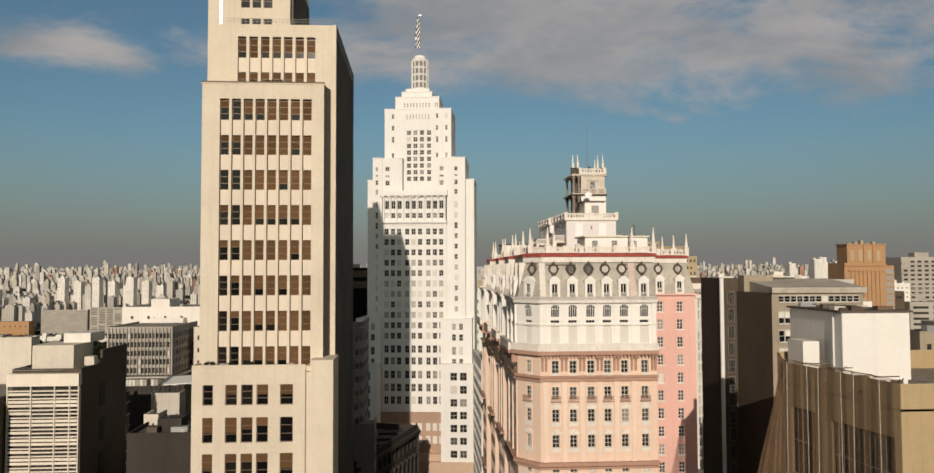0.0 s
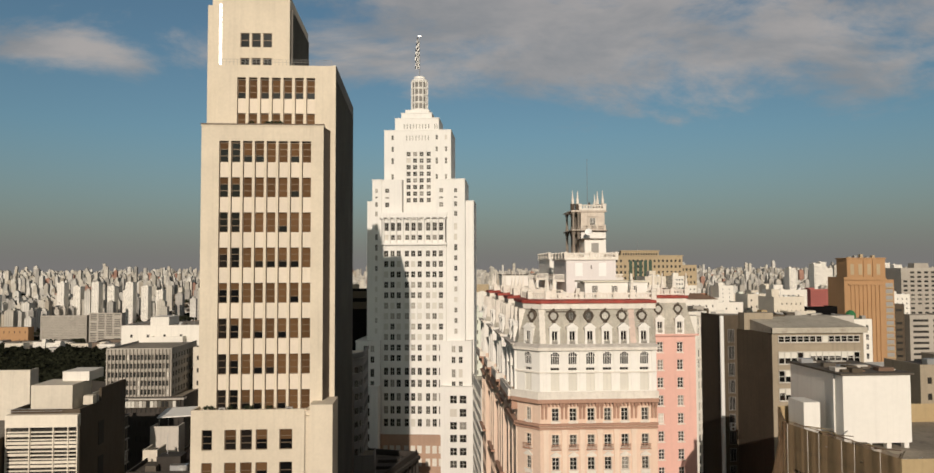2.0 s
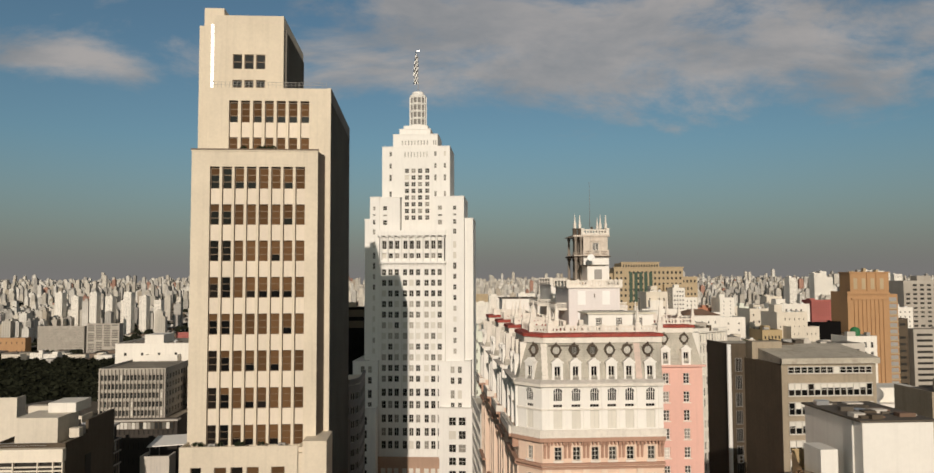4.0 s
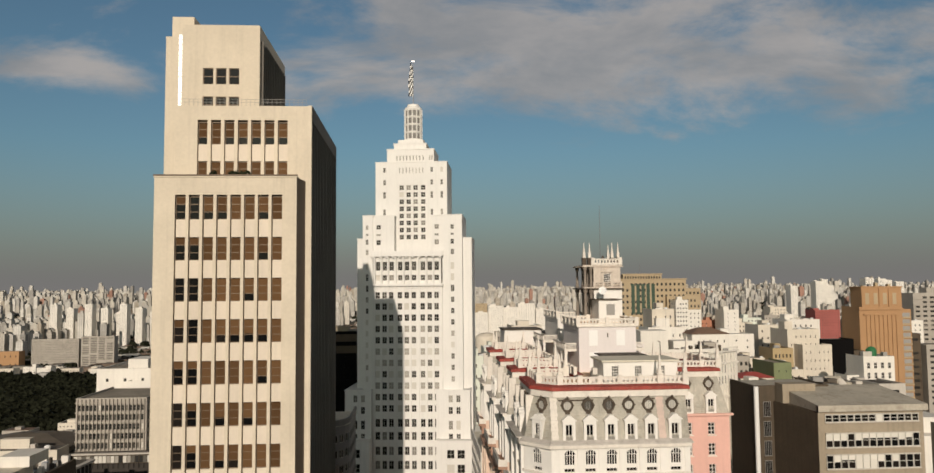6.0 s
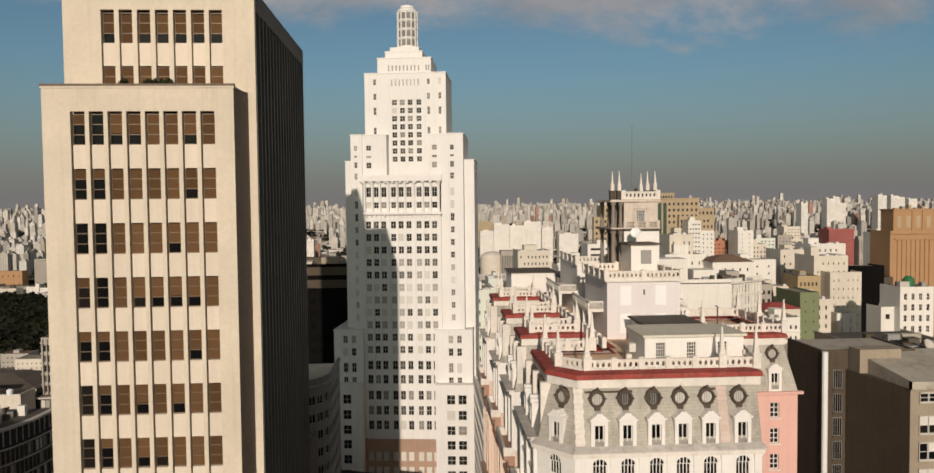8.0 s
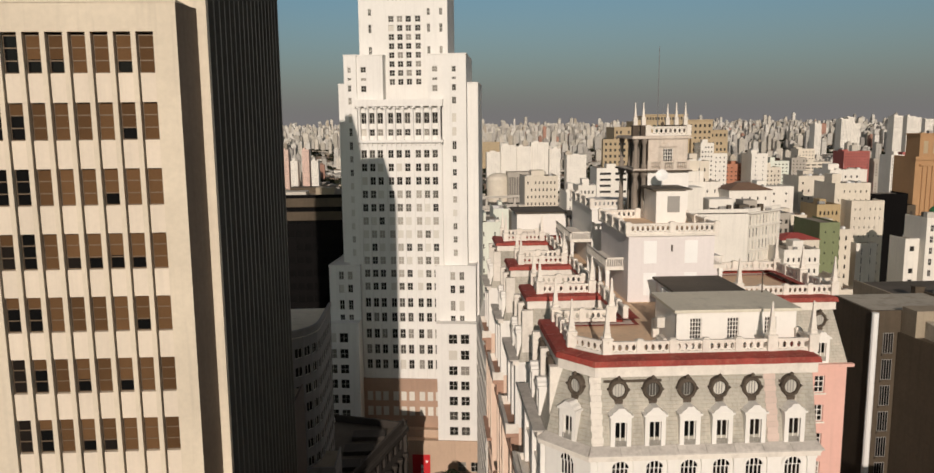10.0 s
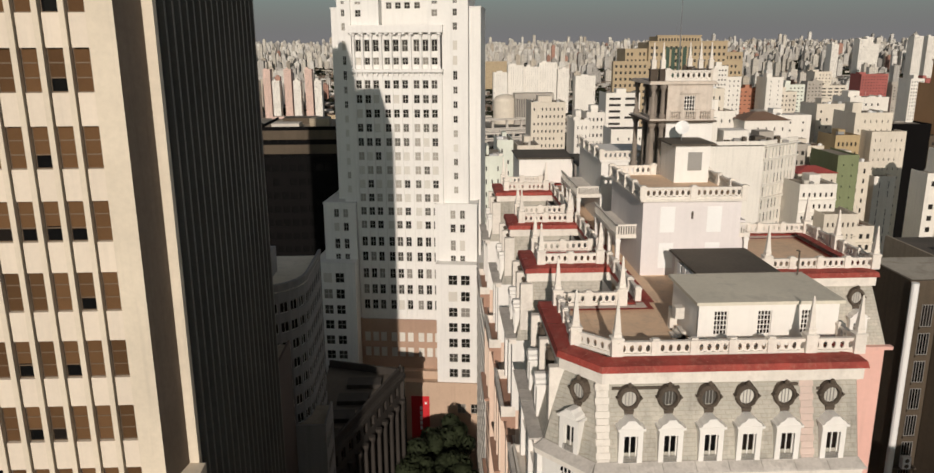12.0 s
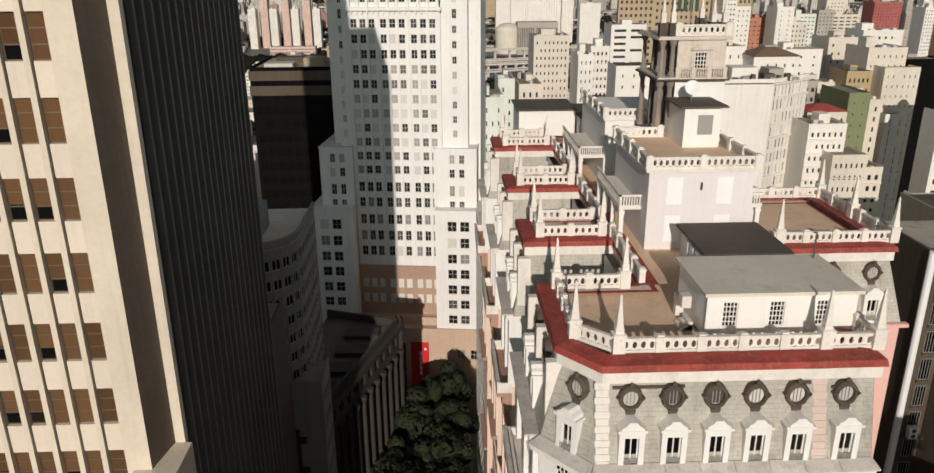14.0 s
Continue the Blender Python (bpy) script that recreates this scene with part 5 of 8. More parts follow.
    part("tower_wall", g, TOWER, t)
    g = Geo()
    g.box(x0, x1 + 0.2, y0, y1, z0, 94.6)
    part("tower_base", g, WHITE, t)
    g = Geo()
    g.box(x0 + 1.4, x1 - 1.0, y0 - 0.05, y0, 91.0, 93.9)
    part("wall_panel", g, WHITE, t)
    for za, zc in ((89.4, 94.4), (94.9, 98.1)):
        g = Geo()
        g.box(x0 - 0.06, x0 - 0.002, y0 + 0.02, y1, za, zc)
        part("tower_side", g, SIDE, t, "dark stained tower side")
    window(t, (x0, y0), X, 2.2, 95.2, 1.1, 1.9, 0.2, 4, 5, WHITE, DARKGLASS, 0.06)
    g = Geo()
    g.loft([[(x0 + 1.2, y0 - 0.2, 97.3), (x0 + 3.2, y0 - 0.2, 97.3), (x0 + 3.2, y0, 97.3), (x0 + 1.2, y0, 97.3)], [(x0 + 1.3, y0 - 0.2, 97.45), (x0 + 3.1, y0 - 0.2, 97.45), (x0 + 3.1, y0, 97.45), (x0 + 1.3, y0, 97.45)], [(x0 + 2.0, y0 - 0.16, 97.8), (x0 + 2.4, y0 - 0.16, 97.8), (x0 + 2.4, y0, 97.8), (x0 + 2.0, y0, 97.8)]])
    part("window_pediment", g, TOWER, t)
    for z, mat in ((94.6, SIDE), (98.2, TOWER)):
        g = Geo()
        g.box(x0 - 1.9, x1 + 0.4, y0 - 0.55 if z < 95 else y0 - 0.25, y1 + 0.3, z, z + 0.16)
        part("tower_cornice", g, mat, t)
        g = Geo()
        g.box(x0 - 1.75, x1 + 0.25, y0 - 0.4 if z < 95 else y0 - 0.15, y1 + 0.2, z + 0.16, z + 0.3)
        part("tower_cornice", g, TOWER, t)
    for rad, za, zc in ((0.27, 89.4, 94.6), (0.22, 94.9, 98.2)):
        colm = Geo()
        colm.lathe(0, 0, [(rad * 1.4, za), (rad * 1.4, za + 0.4), (rad, za + 0.5), (rad * 0.85, zc - 0.7), (rad * 1.5, zc - 0.3), (rad * 1.5, zc)], 10)
        colm = colm.mesh("tower_column", COLUMN)
        for k in range(4):
            placed("tower_column", colm, t, (x0 - 0.4 - 0.0 * k, y0 + 0.2 + 2.05 * k, 0))
            if k in (0, 3):
                placed("tower_column", colm, t, (x0 - 1.35, y0 + 0.2 + 2.05 * k, 0))
    # balcony with turned balusters
    bal = Geo()
    bal.lathe(0, 0, [(0.07, 94.95), (0.05, 95.05), (0.1, 95.25), (0.05, 95.5), (0.07, 95.62)], 6)
    bal = bal.mesh("baluster", TOWER)
    for k in range(18):
        if k % 6 != 5:
            placed("baluster", bal, t, (x0 + 0.3 + 0.235 * k, y0 - 0.3, 0))
    g = Geo()
    for k in range(4):
        g.box(x0 - 0.15 + 1.44 * k, x0 + 0.2 + 1.44 * k, y0 - 0.42, y0 - 0.18, 94.9, 95.8)
    g.box(x0 - 0.15, x1 + 0.2, y0 - 0.4, y0 - 0.2, 95.62, 95.75)
    part("balcony_rail", g, TOWER, t)
    z = 98.75
    balustrade(t, (x0 - 0.1, y0), (x1, y0), z, 1)
    balustrade(t, (x1, y0), (x1, y1), z, 2)
    ped = Geo()
    ped.box(-0.34, 0.34, -0.34, 0.34, -0.25, 0.8)
    ped.box(-0.42, 0.42, -0.42, 0.42, 0.8, 0.92)
    ped = ped.mesh("pedestal", SIDE)
    for x, y in ((x0 - 1.45, y0 + 0.3), (x0 - 0.55, y0 + 0.3), (x1 - 1.1, y0 + 0.9), (x1 - 0.25, y0 + 0.4), (x1 - 0.3, y1 - 0.4)):
        placed("pedestal", ped, t, (x, y, z))
        ob = placed("pinnacle", pinnacle_mesh(), t, (x, y, z + 1.0))
        ob.scale = (0.6, 0.6, 0.68)
    for x, y in ((x0 + 1.8, y0 + 1.0), (x0 + 3.4, y0 + 1.2)):
        u = Geo()
        u.lathe(x, y, [(0.2, z), (0.2, z + 0.5), (0.1, z + 0.6), (0.22, z + 0.95), (0.2, z + 1.1), (0.06, z + 1.3)], 10)
        part("urn", u, SIDE, t)
    g = Geo()
    g.tube((x0 + 2.0, y0 + 3.5, 98.5), (x0 + 2.0, y0 + 3.5, 108.5), 0.06, 0.03, 5)
    part("antenna_mast", g, METAL, t)
    # lift house with the dish on it
    g = Geo()
    g.box(30.2, 33.4, 134.8, 139.5, 89.4, 92.95)
    part("lift_house", g, WHITE, t)
    g = Geo()
    g.box(29.7, 33.9, 134.4, 139.5, 92.95, 93.1)
    part("lift_house_roof", g, ROOFDARK, t)
    g = Geo()
    g.box(31.4, 32.7, 134.74, 134.8, 90.6, 92.3)
    part("louvre", g, GREYPAINT, t)
    g = Geo()
    g.lathe(0, 0, [(0.02, 0.0), (0.35, 0.05), (0.62, 0.2), (0.65, 0.24), (0.58, 0.22), (0.02, 0.06)], 16)
    d = placed("satellite_dish", g.mesh("satellite_dish", WHITEPAINT), t, (31.4, 137.0, 94.3))
    d.rotation_euler = (radians(70), 0, radians(-20))
    g = Geo()
    g.tube((31.4, 137.1, 93.0), (31.4, 137.1, 94.3), 0.05, 0.05, 5)
    part("dish_post", g, METAL, t)


palace()


# ---- neighbours ----
PANEFAR = material("far_window_glass", (0.03, 0.027, 0.023), 0.35, 0.6, 0.35, 0, 0)
CREAMWALL = material("cream_city_render", (0.66, 0.60, 0.50), 0.85, 0.10, 0.3, 0.14, 0.08)
WHITEWALL = material("white_city_render", (0.76, 0.725, 0.655), 0.85, 0.08, 0.3, 0.12, 0.08)
GREYWALL = material("grey_city_render", (0.40, 0.365, 0.315), 0.85, 0.12, 0.3, 0.14, 0.08)
TANWALL = material("tan_city_stone", (0.42, 0.33, 0.21), 0.85, 0.08, 0.3, 0.08, 0.08)
OCHREWALL = material("ochre_city_brick", (0.41, 0.24, 0.12), 0.85, 0.08, 0.3, 0.10, 0.08)
BRICKWALL = material("brick_city_wall", (0.46, 0.21, 0.13), 0.85, 0.10, 0.3, 0.10, 0.08)
REDWALL = material("red_city_wall", (0.36, 0.11, 0.095), 0.85, 0.10, 0.3, 0.10, 0.08)
GREENWALL = material("green_city_wall", (0.19, 0.22, 0.115), 0.85, 0.10, 0.3, 0.10, 0.08)
PINKWALL = material("pale_pink_city_render", (0.64, 0.47, 0.40), 0.85, 0.10, 0.3, 0.12, 0.08)
# brown darkened because this wall lies in shade
BROWNPARTY = material("shade_brown_party_render", (0.12, 0.09, 0.075), 0.85, 0.15, 0.4, 0.2, 0.1)
PALEGREEN = material("pale_green_city_render", (0.67, 0.70, 0.61), 0.85, 0.10, 0.3, 0.12, 0.08)
TANKGREEN = material("green_fibre_tank", (0.03, 0.16, 0.06), 0.6, 0.15, 1, 0, 0)
GREENGLASS = material("green_strip_glass", (0.05, 0.085, 0.06), 0.3, 0.15, 0.5, 0, 0)
TANKBLUE = material("pale_fibre_tank", (0.46, 0.46, 0.44), 0.6, 0.1, 1, 0, 0)
OCHREPALE = material("pale_ochre_render", (0.43, 0.325, 0.18), 0.85, 0.1, 0.4, 0.15, 0.1)
ROOFCITY = material("stained_city_roof", (0.30, 0.262, 0.205), 0.85, 0.25, 0.5, 0, 0.1, dirt=(0.15, 0.125, 0.10, 0.7))
SLABROOF = material("stained_slab_roof", (0.46, 0.42, 0.345), 0.85, 0.2, 0.7, 0, 0.15, dirt=(0.26, 0.22, 0.17, 0.7))
REDROOF = material("red_metal_roof", (0.36, 0.07, 0.06), 0.7, 0.15, 0.5, 0, 0)
TILEROOF = material("brown_tile_roof", (0.20, 0.125, 0.085), 0.85, 0.2, 0.6, 0, 0)
NET = material("brown_safety_net", (0.27, 0.175, 0.10), 0.9, 0.2, 0.5, 0.1, 0.0)
NET.node_tree.nodes["Principled BSDF"].inputs["Alpha"].default_value = 0.42


def block(name, box, zs, mat, label, front=None, right=None, left=None, roof=ROOFCITY, group="", near=False, category="building",
          z_first=None, frame_mat=None, glass_mat=None, margin=0.6, house=True, turn=0.0, rows=(2, 2), cap=0.8, ledges=0, hip=None):
    """A plain city building: walls with real openings, parapet, roof and a roof house. front, right, left: columns, rows and their filled shares."""
    x0, x1, y0, y1 = box
    z0, z1 = zs
    t = thing(name, ((x0 + x1) / 2, y0, z0), label, category, group)
    g, p = Geo(), Geo()
    glass_mat = glass_mat or (GLASS_AL if near else PANEFAR)
    uneven = random.Random(int(abs(x0 * 13 + y0 * 5)))

    def side(o, u, L, spec):
        nx, nz, fw, fh = spec if spec else (0, 0, 0, 0)
        rects = []
        if nx and nz:
            zb = z_first if z_first is not None else z0 + 2
            fw, fh = (fw, fh) if near else (fw * 0.85, fh * 0.9)
            cw, ch = (L - 2 * margin) / nx, (z1 - 0.8 - zb) / nz
            for a in range(nx):
                for b in range(nz):
                    if not near and uneven.random() < 0.07:
                        continue
                    c, zc = margin + cw * (a + 0.5), z1 - 0.8 - ch * (b + 0.5)
                    rects.append((c - cw * fw / 2, c + cw * fw / 2, zc - ch * fh / 2, zc + ch * fh / 2))
        g.facade(o, u, L, z0, z1, rects, 0.25)
        for a, b, c, d in rects:
            if near:
                window(t, o, u, (a + b) / 2, c, b - a, d - c, 0.25, rows[0], rows[1], frame_mat or PALEWIN, glass_mat, 0.07)
            else:
                p.poly([(o[0] + u[0] * q - u[1] * 0.22, o[1] + u[1] * q + u[0] * 0.22, z) for q, z in ((a, c), (b, c), (b, d), (a, d))])

    side((x0, y0), X, x1 - x0, front)
    side((x1, y0), Y, y1 - y0, right)
    side((x0, y1), NY, y1 - y0, left)
    side((x1, y1), NX, x1 - x0, None)
    part("wall", g, mat, t)
    if p.f:
        part("window_pane", p, glass_mat, t, kind="stuff")
    g = Geo()
    band(g, [(x0, y1), (x0, y0), (x1, y0), (x1, y1)], 0.0, 0.3, z1, z1 + cap)
    part("parapet", g, mat, t)
    g = Geo()
    g.box(x0 + 0.3, x1 - 0.3, y0 + 0.3, y1, z1 - 0.2, z1 + 0.15)
    part("roof", g, roof, t)
    for k in range(ledges):
        g = Geo()
        zl = z1 - (k + 1) * (z1 - 0.8 - (z_first if z_first is not None else z0 + 2)) / ledges
        g.box(x0 - 0.05, x1 + 0.05, y0 - 0.55, y0, zl, zl + 0.3)
        part("floor_ledge", g, mat, t)
    if hip:
        g = Geo()
        w, d = x1 - x0, y1 - y0
        g.loft([[(x0 - 0.6, y0 - 0.6, z1 + cap), (x1 + 0.6, y0 - 0.6, z1 + cap), (x1 + 0.6, y1 + 0.6, z1 + cap), (x0 - 0.6, y1 + 0.6, z1 + cap)],
                [(x0 + w * 0.35, y0 + d * 0.4, z1 + cap + hip), (x1 - w * 0.35, y0 + d * 0.4, z1 + cap + hip), (x1 - w * 0.35, y1 - d * 0.4, z1 + cap + hip), (x0 + w * 0.35, y1 - d * 0.4, z1 + cap + hip)]])
        part("hipped_roof", g, roof, t)
    if house:
        w, d = (x1 - x0), (y1 - y0)
        rg = random.Random(int(abs(x0 * 7 + y0)))
        h, a, b = rg.uniform(2.2, 4.4), rg.uniform(0.06, 0.5), rg.uniform(0.2, 0.5)
        g = Geo()
        g.box(x0 + w * a, x0 + w * (a + rg.uniform(0.2, 0.42)), y0 + d * b, y0 + d * (b + 0.36), z1 + 0.15, z1 + h)
        part("roof_house", g, mat, t)
        if y0 < 520:
            for q in range(rg.choice((2, 3, 4))):
                cx, cy = x0 + w * rg.uniform(0.1, 0.9), y0 + d * rg.uniform(0.06, 0.2)
                g = Geo()
                if rg.random() < 0.45:
                    g.lathe(cx, cy, [(0.75, z1 + 0.15), (0.85, z1 + 1.3), (0.3, z1 + 1.6)], 10)
                    part("water_tank", g, rg.choice((TANKBLUE, GREYPAINT, WHITEPAINT)), t)
                else:
                    r1 = rg.uniform(0.6, 1.6)
                    g.box(cx - r1, cx + r1, cy - 0.7, cy + 0.9, z1 + 0.15, z1 + rg.uniform(0.7, 1.9))
                    part("roof_box", g, rg.choice((CONC_PALE, ROOFDARK, WHITEWALL, METAL)), t)
            if rg.random() < 0.5:
                g = Geo()
                cx = x0 + w * rg.uniform(0.2, 0.8)
                g.tube((cx, y0 + d * 0.4, z1), (cx, y0 + d * 0.4, z1 + h + rg.uniform(2, 5)), 0.06, 0.04, 4)
                part("aerial", g, METAL, t)
    if turn:
        t.rotation_euler = (0, 0, radians(turn))
    return t


def louvre_office():
    """The near office with horizontal sun louvres."""
    # dark wall colour gives the flank its shade
    t = block("office_building", (-65.6, -54.6, 131.7, 151), (0, 64.2), CONC_DARK, "concrete office building with cream sun louvres", house=False)
    g = Geo()
    g.box(-65.9, -54.5, 130.5, 131.7, 62.3, 64.3)
    part("fascia", g, LOUVRE, t)
    slat, thin, post = Geo(), Geo(), Geo()
    slat.box(0, 3.5, 0, 0.12, 0, 0.42)
    thin.box(0, 3.5, 0, 0.35, 0, 0.2)
    slat, thin = slat.mesh("louvre", LOUVRE), thin.mesh("louvre", LOUVRE)
    for r in range(34):
        z = 61.4 - 0.62 * r
        full = (r % 5) in (3, 4)
        for c in range(3):
            placed("louvre", slat if full or c == 0 and r % 5 == 1 else thin, t, (-65.7 + 3.72 * c, 130.75, z))
    post.box(0, 0.16, 0, 0.5, 40, 62.3)
    post = post.mesh("louvre_post", LOUVRE)
    for x in (-65.9, -62.2, -58.45, -56.1, -54.66):
        placed("louvre_post", post, t, (x, 130.62, 0))
    g = Geo()
    g.box(-65.4, -54.8, 131.62, 131.68, 40, 62.2)
    part("window_band", g, PANEFAR, t)
    g = Geo()
    g.box(-63.6, -56.9, 134.0, 141.5, 64.2, 68.6)
    part("roof_house", g, CREAMWALL, t)
    g = Geo()
    g.box(-60.8, -56.3, 139.0, 145.0, 68.6, 70.2)
    part("water_tank", g, WHITEWALL, t)
    g = Geo()
    g.box(-56.2, -54.6, 136.5, 138.0, 64.9, 66.4)
    part("roof_cabin", g, CREAMWALL, t)
    g = Geo()
    g.box(-55.0, -54.58, 140.0, 151.0, 64.9, 67.2)
    part("high_parapet", g, CONC_DARK, t)
    g = Geo()
    for k in range(4):
        g.box(-54.62, -54.52, 139.0, 141.2, 57.5 - 6.0 * k, 61.5 - 6.0 * k)
    part("flank_window", g, SHADOWSTONE, t)
    g = Geo()
    for z in (64.9, 65.3):
        g.tube((-65.6, 130.6, z), (-57, 130.6, z), 0.03, 0.03, 4)
    part("railing", g, METAL, t)


def grid_fins():
    """Pale fins and slab edges of the window grid, and the roofs in front of it."""
    t = thing("facade_grid", (-90, 256.8, 47), "pale concrete fins and slab edges on the office front", "facade grid")
    fin, edge = Geo(), Geo()
    fin.box(-0.11, 0.11, 0, 0.6, 46.95, 62.4)
    fin = fin.mesh("fin", GREYWALL)
    edge.box(-100.5, -79.5, 256.6, 256.98, 0, 0.35)
    edge = edge.mesh("slab_edge", GREYWALL)
    for k in range(18):
        placed("fin", fin, t, (-99.8 + (100.4 - 79.6 - 1.2) / 17 * k, 256.35, 0))
    for k in range(6):
        placed("slab_edge", edge, t, (0, 0, 46.95 + 2.85 * k))
    t = thing("strip_storey", (-88, 254.6, 43), "recessed storey with a pale window strip", "storey")
    g = Geo()
    g.box(-100, -76, 254.4, 255, 43.9, 46.4)
    part("parapet", g, CONC_DARK, t)
    pane = Geo()
    pane.box(-0.5, 0.5, -0.06, 0, 0, 2.0)
    pane = pane.mesh("pane", GLASS_PALE)
    for k in range(20):
        placed("pane", pane, t, (-99 + 1.18 * k, 254.38, 44.1))
    block("roof_box", (-53.0, -47.4, 160, 164), (40, 55.6), CONC_PALE, "stained pale roof house with a railing", house=False, roof=ROOFDARK)
    block("roof_box", (-50.9, -48.2, 150, 155), (38, 53.2), CREAMWALL, "small cream stair house on a low roof", house=False, roof=ROOFDARK)
    block("low_roof", (-49.5, -38.5, 138, 148), (0, 52.2), SHADOWSTONE, "dark flat roof with a low parapet", house=True, roof=ROOFDARK)
    t = thing("roof_shelter", (-50, 166, 55), "pale sheet shelter roof on thin posts", "shelter")
    g = Geo()
    g.loft([[(-53.2, 164.5, 57.2), (-45.5, 164.5, 57.6), (-45.5, 171, 58.4), (-53.2, 171, 58.0)], [(-53.2, 164.5, 57.4), (-45.5, 164.5, 57.8), (-45.5, 171, 58.6), (-53.2, 171, 58.2)]])
    part("sheet", g, WHITEMETAL, t)
    for x, y in ((-52.8, 164.8), (-46.0, 164.8), (-52.8, 170.6), (-46.0, 170.6)):
        g = Geo()
        g.tube((x, y, 47), (x, y, 57.5), 0.12, 0.12, 6)
        part("post", g, GREYPAINT, t)


def curved_office():
    """Office with a curved front of pale slab edges and mullions, shade painted black."""
    t = thing("curved_office", (-84, 212, 0), "dark curved office building with pale window grid", "building")

    def sweep(d, n=14):
        a, b, c = Vector((-90, 198)), Vector((-80.6, 207)), Vector((-81.0, 224.5))
        pts = []
        for k in range(n + 1):
            q = k / n
            p = a * (1 - q) ** 2 + b * 2 * q * (1 - q) + c * q * q
            e = ((b - a) * (1 - q) + (c - b) * q).normalized()
            pts.append((p.x - e.y * d, p.y + e.x * d))
        return pts

    line = sweep(0.0)
    ring = line + [(-104, 224.5), (-104, 198)]
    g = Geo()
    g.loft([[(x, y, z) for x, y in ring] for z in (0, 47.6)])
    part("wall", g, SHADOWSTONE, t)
    back = sweep(1.1)
    g = Geo()
    g.loft([[(x, y, z) for x, y in back + [(-104, 224.5), (-104, 198)]] for z in (47.6, 51.4)])
    part("top_storey", g, SHADOWSTONE, t)
    for k in range(11):
        z = 47.6 - 3.3 * k
        g = Geo()
        band(g, line, -0.3, 0.0, z - 0.3, z)
        part("slab_edge", g, CONC_PALE, t)
    g = Geo()
    band(g, back, -0.9, 0.4, 51.2, 51.7)
    part("roof_edge", g, CONC_PALE, t)
    g = Geo()
    g.loft([[(x, y, z) for x, y in back + [(-104, 224.5), (-104, 198)]] for z in (51.4, 51.55)])
    part("roof", g, ROOFDARK, t)
    post = Geo()
    post.box(-0.09, 0.09, -0.16, 0.05, 14.6, 47.4)
    post = post.mesh("mullion", CONCRETE)
    short = Geo()
    short.box(-0.12, 0.12, -0.1, 0.05, 47.7, 51.2)
    short = short.mesh("mullion", CONC_PALE)
    for pts, m in ((sweep(0.0, 24), post), (sweep(1.1, 16), short)):
        for (x, y), (x2, y2) in zip(pts, pts[1:]):
            placed("mullion", m, t, (x, y, 0), math.atan2(y2 - y, x2 - x))
    pane = Geo()
    pane.box(0.12, 0.95, -0.05, 0.0, 0.35, 2.7)
    pane = pane.mesh("pane", GLASS_PALE)
    rng = random.Random(12)
    pts = sweep(0.0, 24)
    for (x, y), (x2, y2) in zip(pts, pts[1:]):
        for k in range(4):
            if rng.random() < 0.28:
                placed("pane", pane, t, (x, y, 44.3 - 3.3 * k), math.atan2(y2 - y, x2 - x))
    for k in range(18):
        x, y = rng.uniform(-97, -86), rng.uniform(204, 222)
        w, h = rng.uniform(0.5, 1.8), rng.uniform(0.6, 2.4)
        g = Geo()
        g.box(x, x + w, y, y + 1.2, 51.55, 51.55 + h)
        part("roof_box", g, (CONC_PALE, WHITEWALL, METAL, ROOFDARK)[k % 4], t)


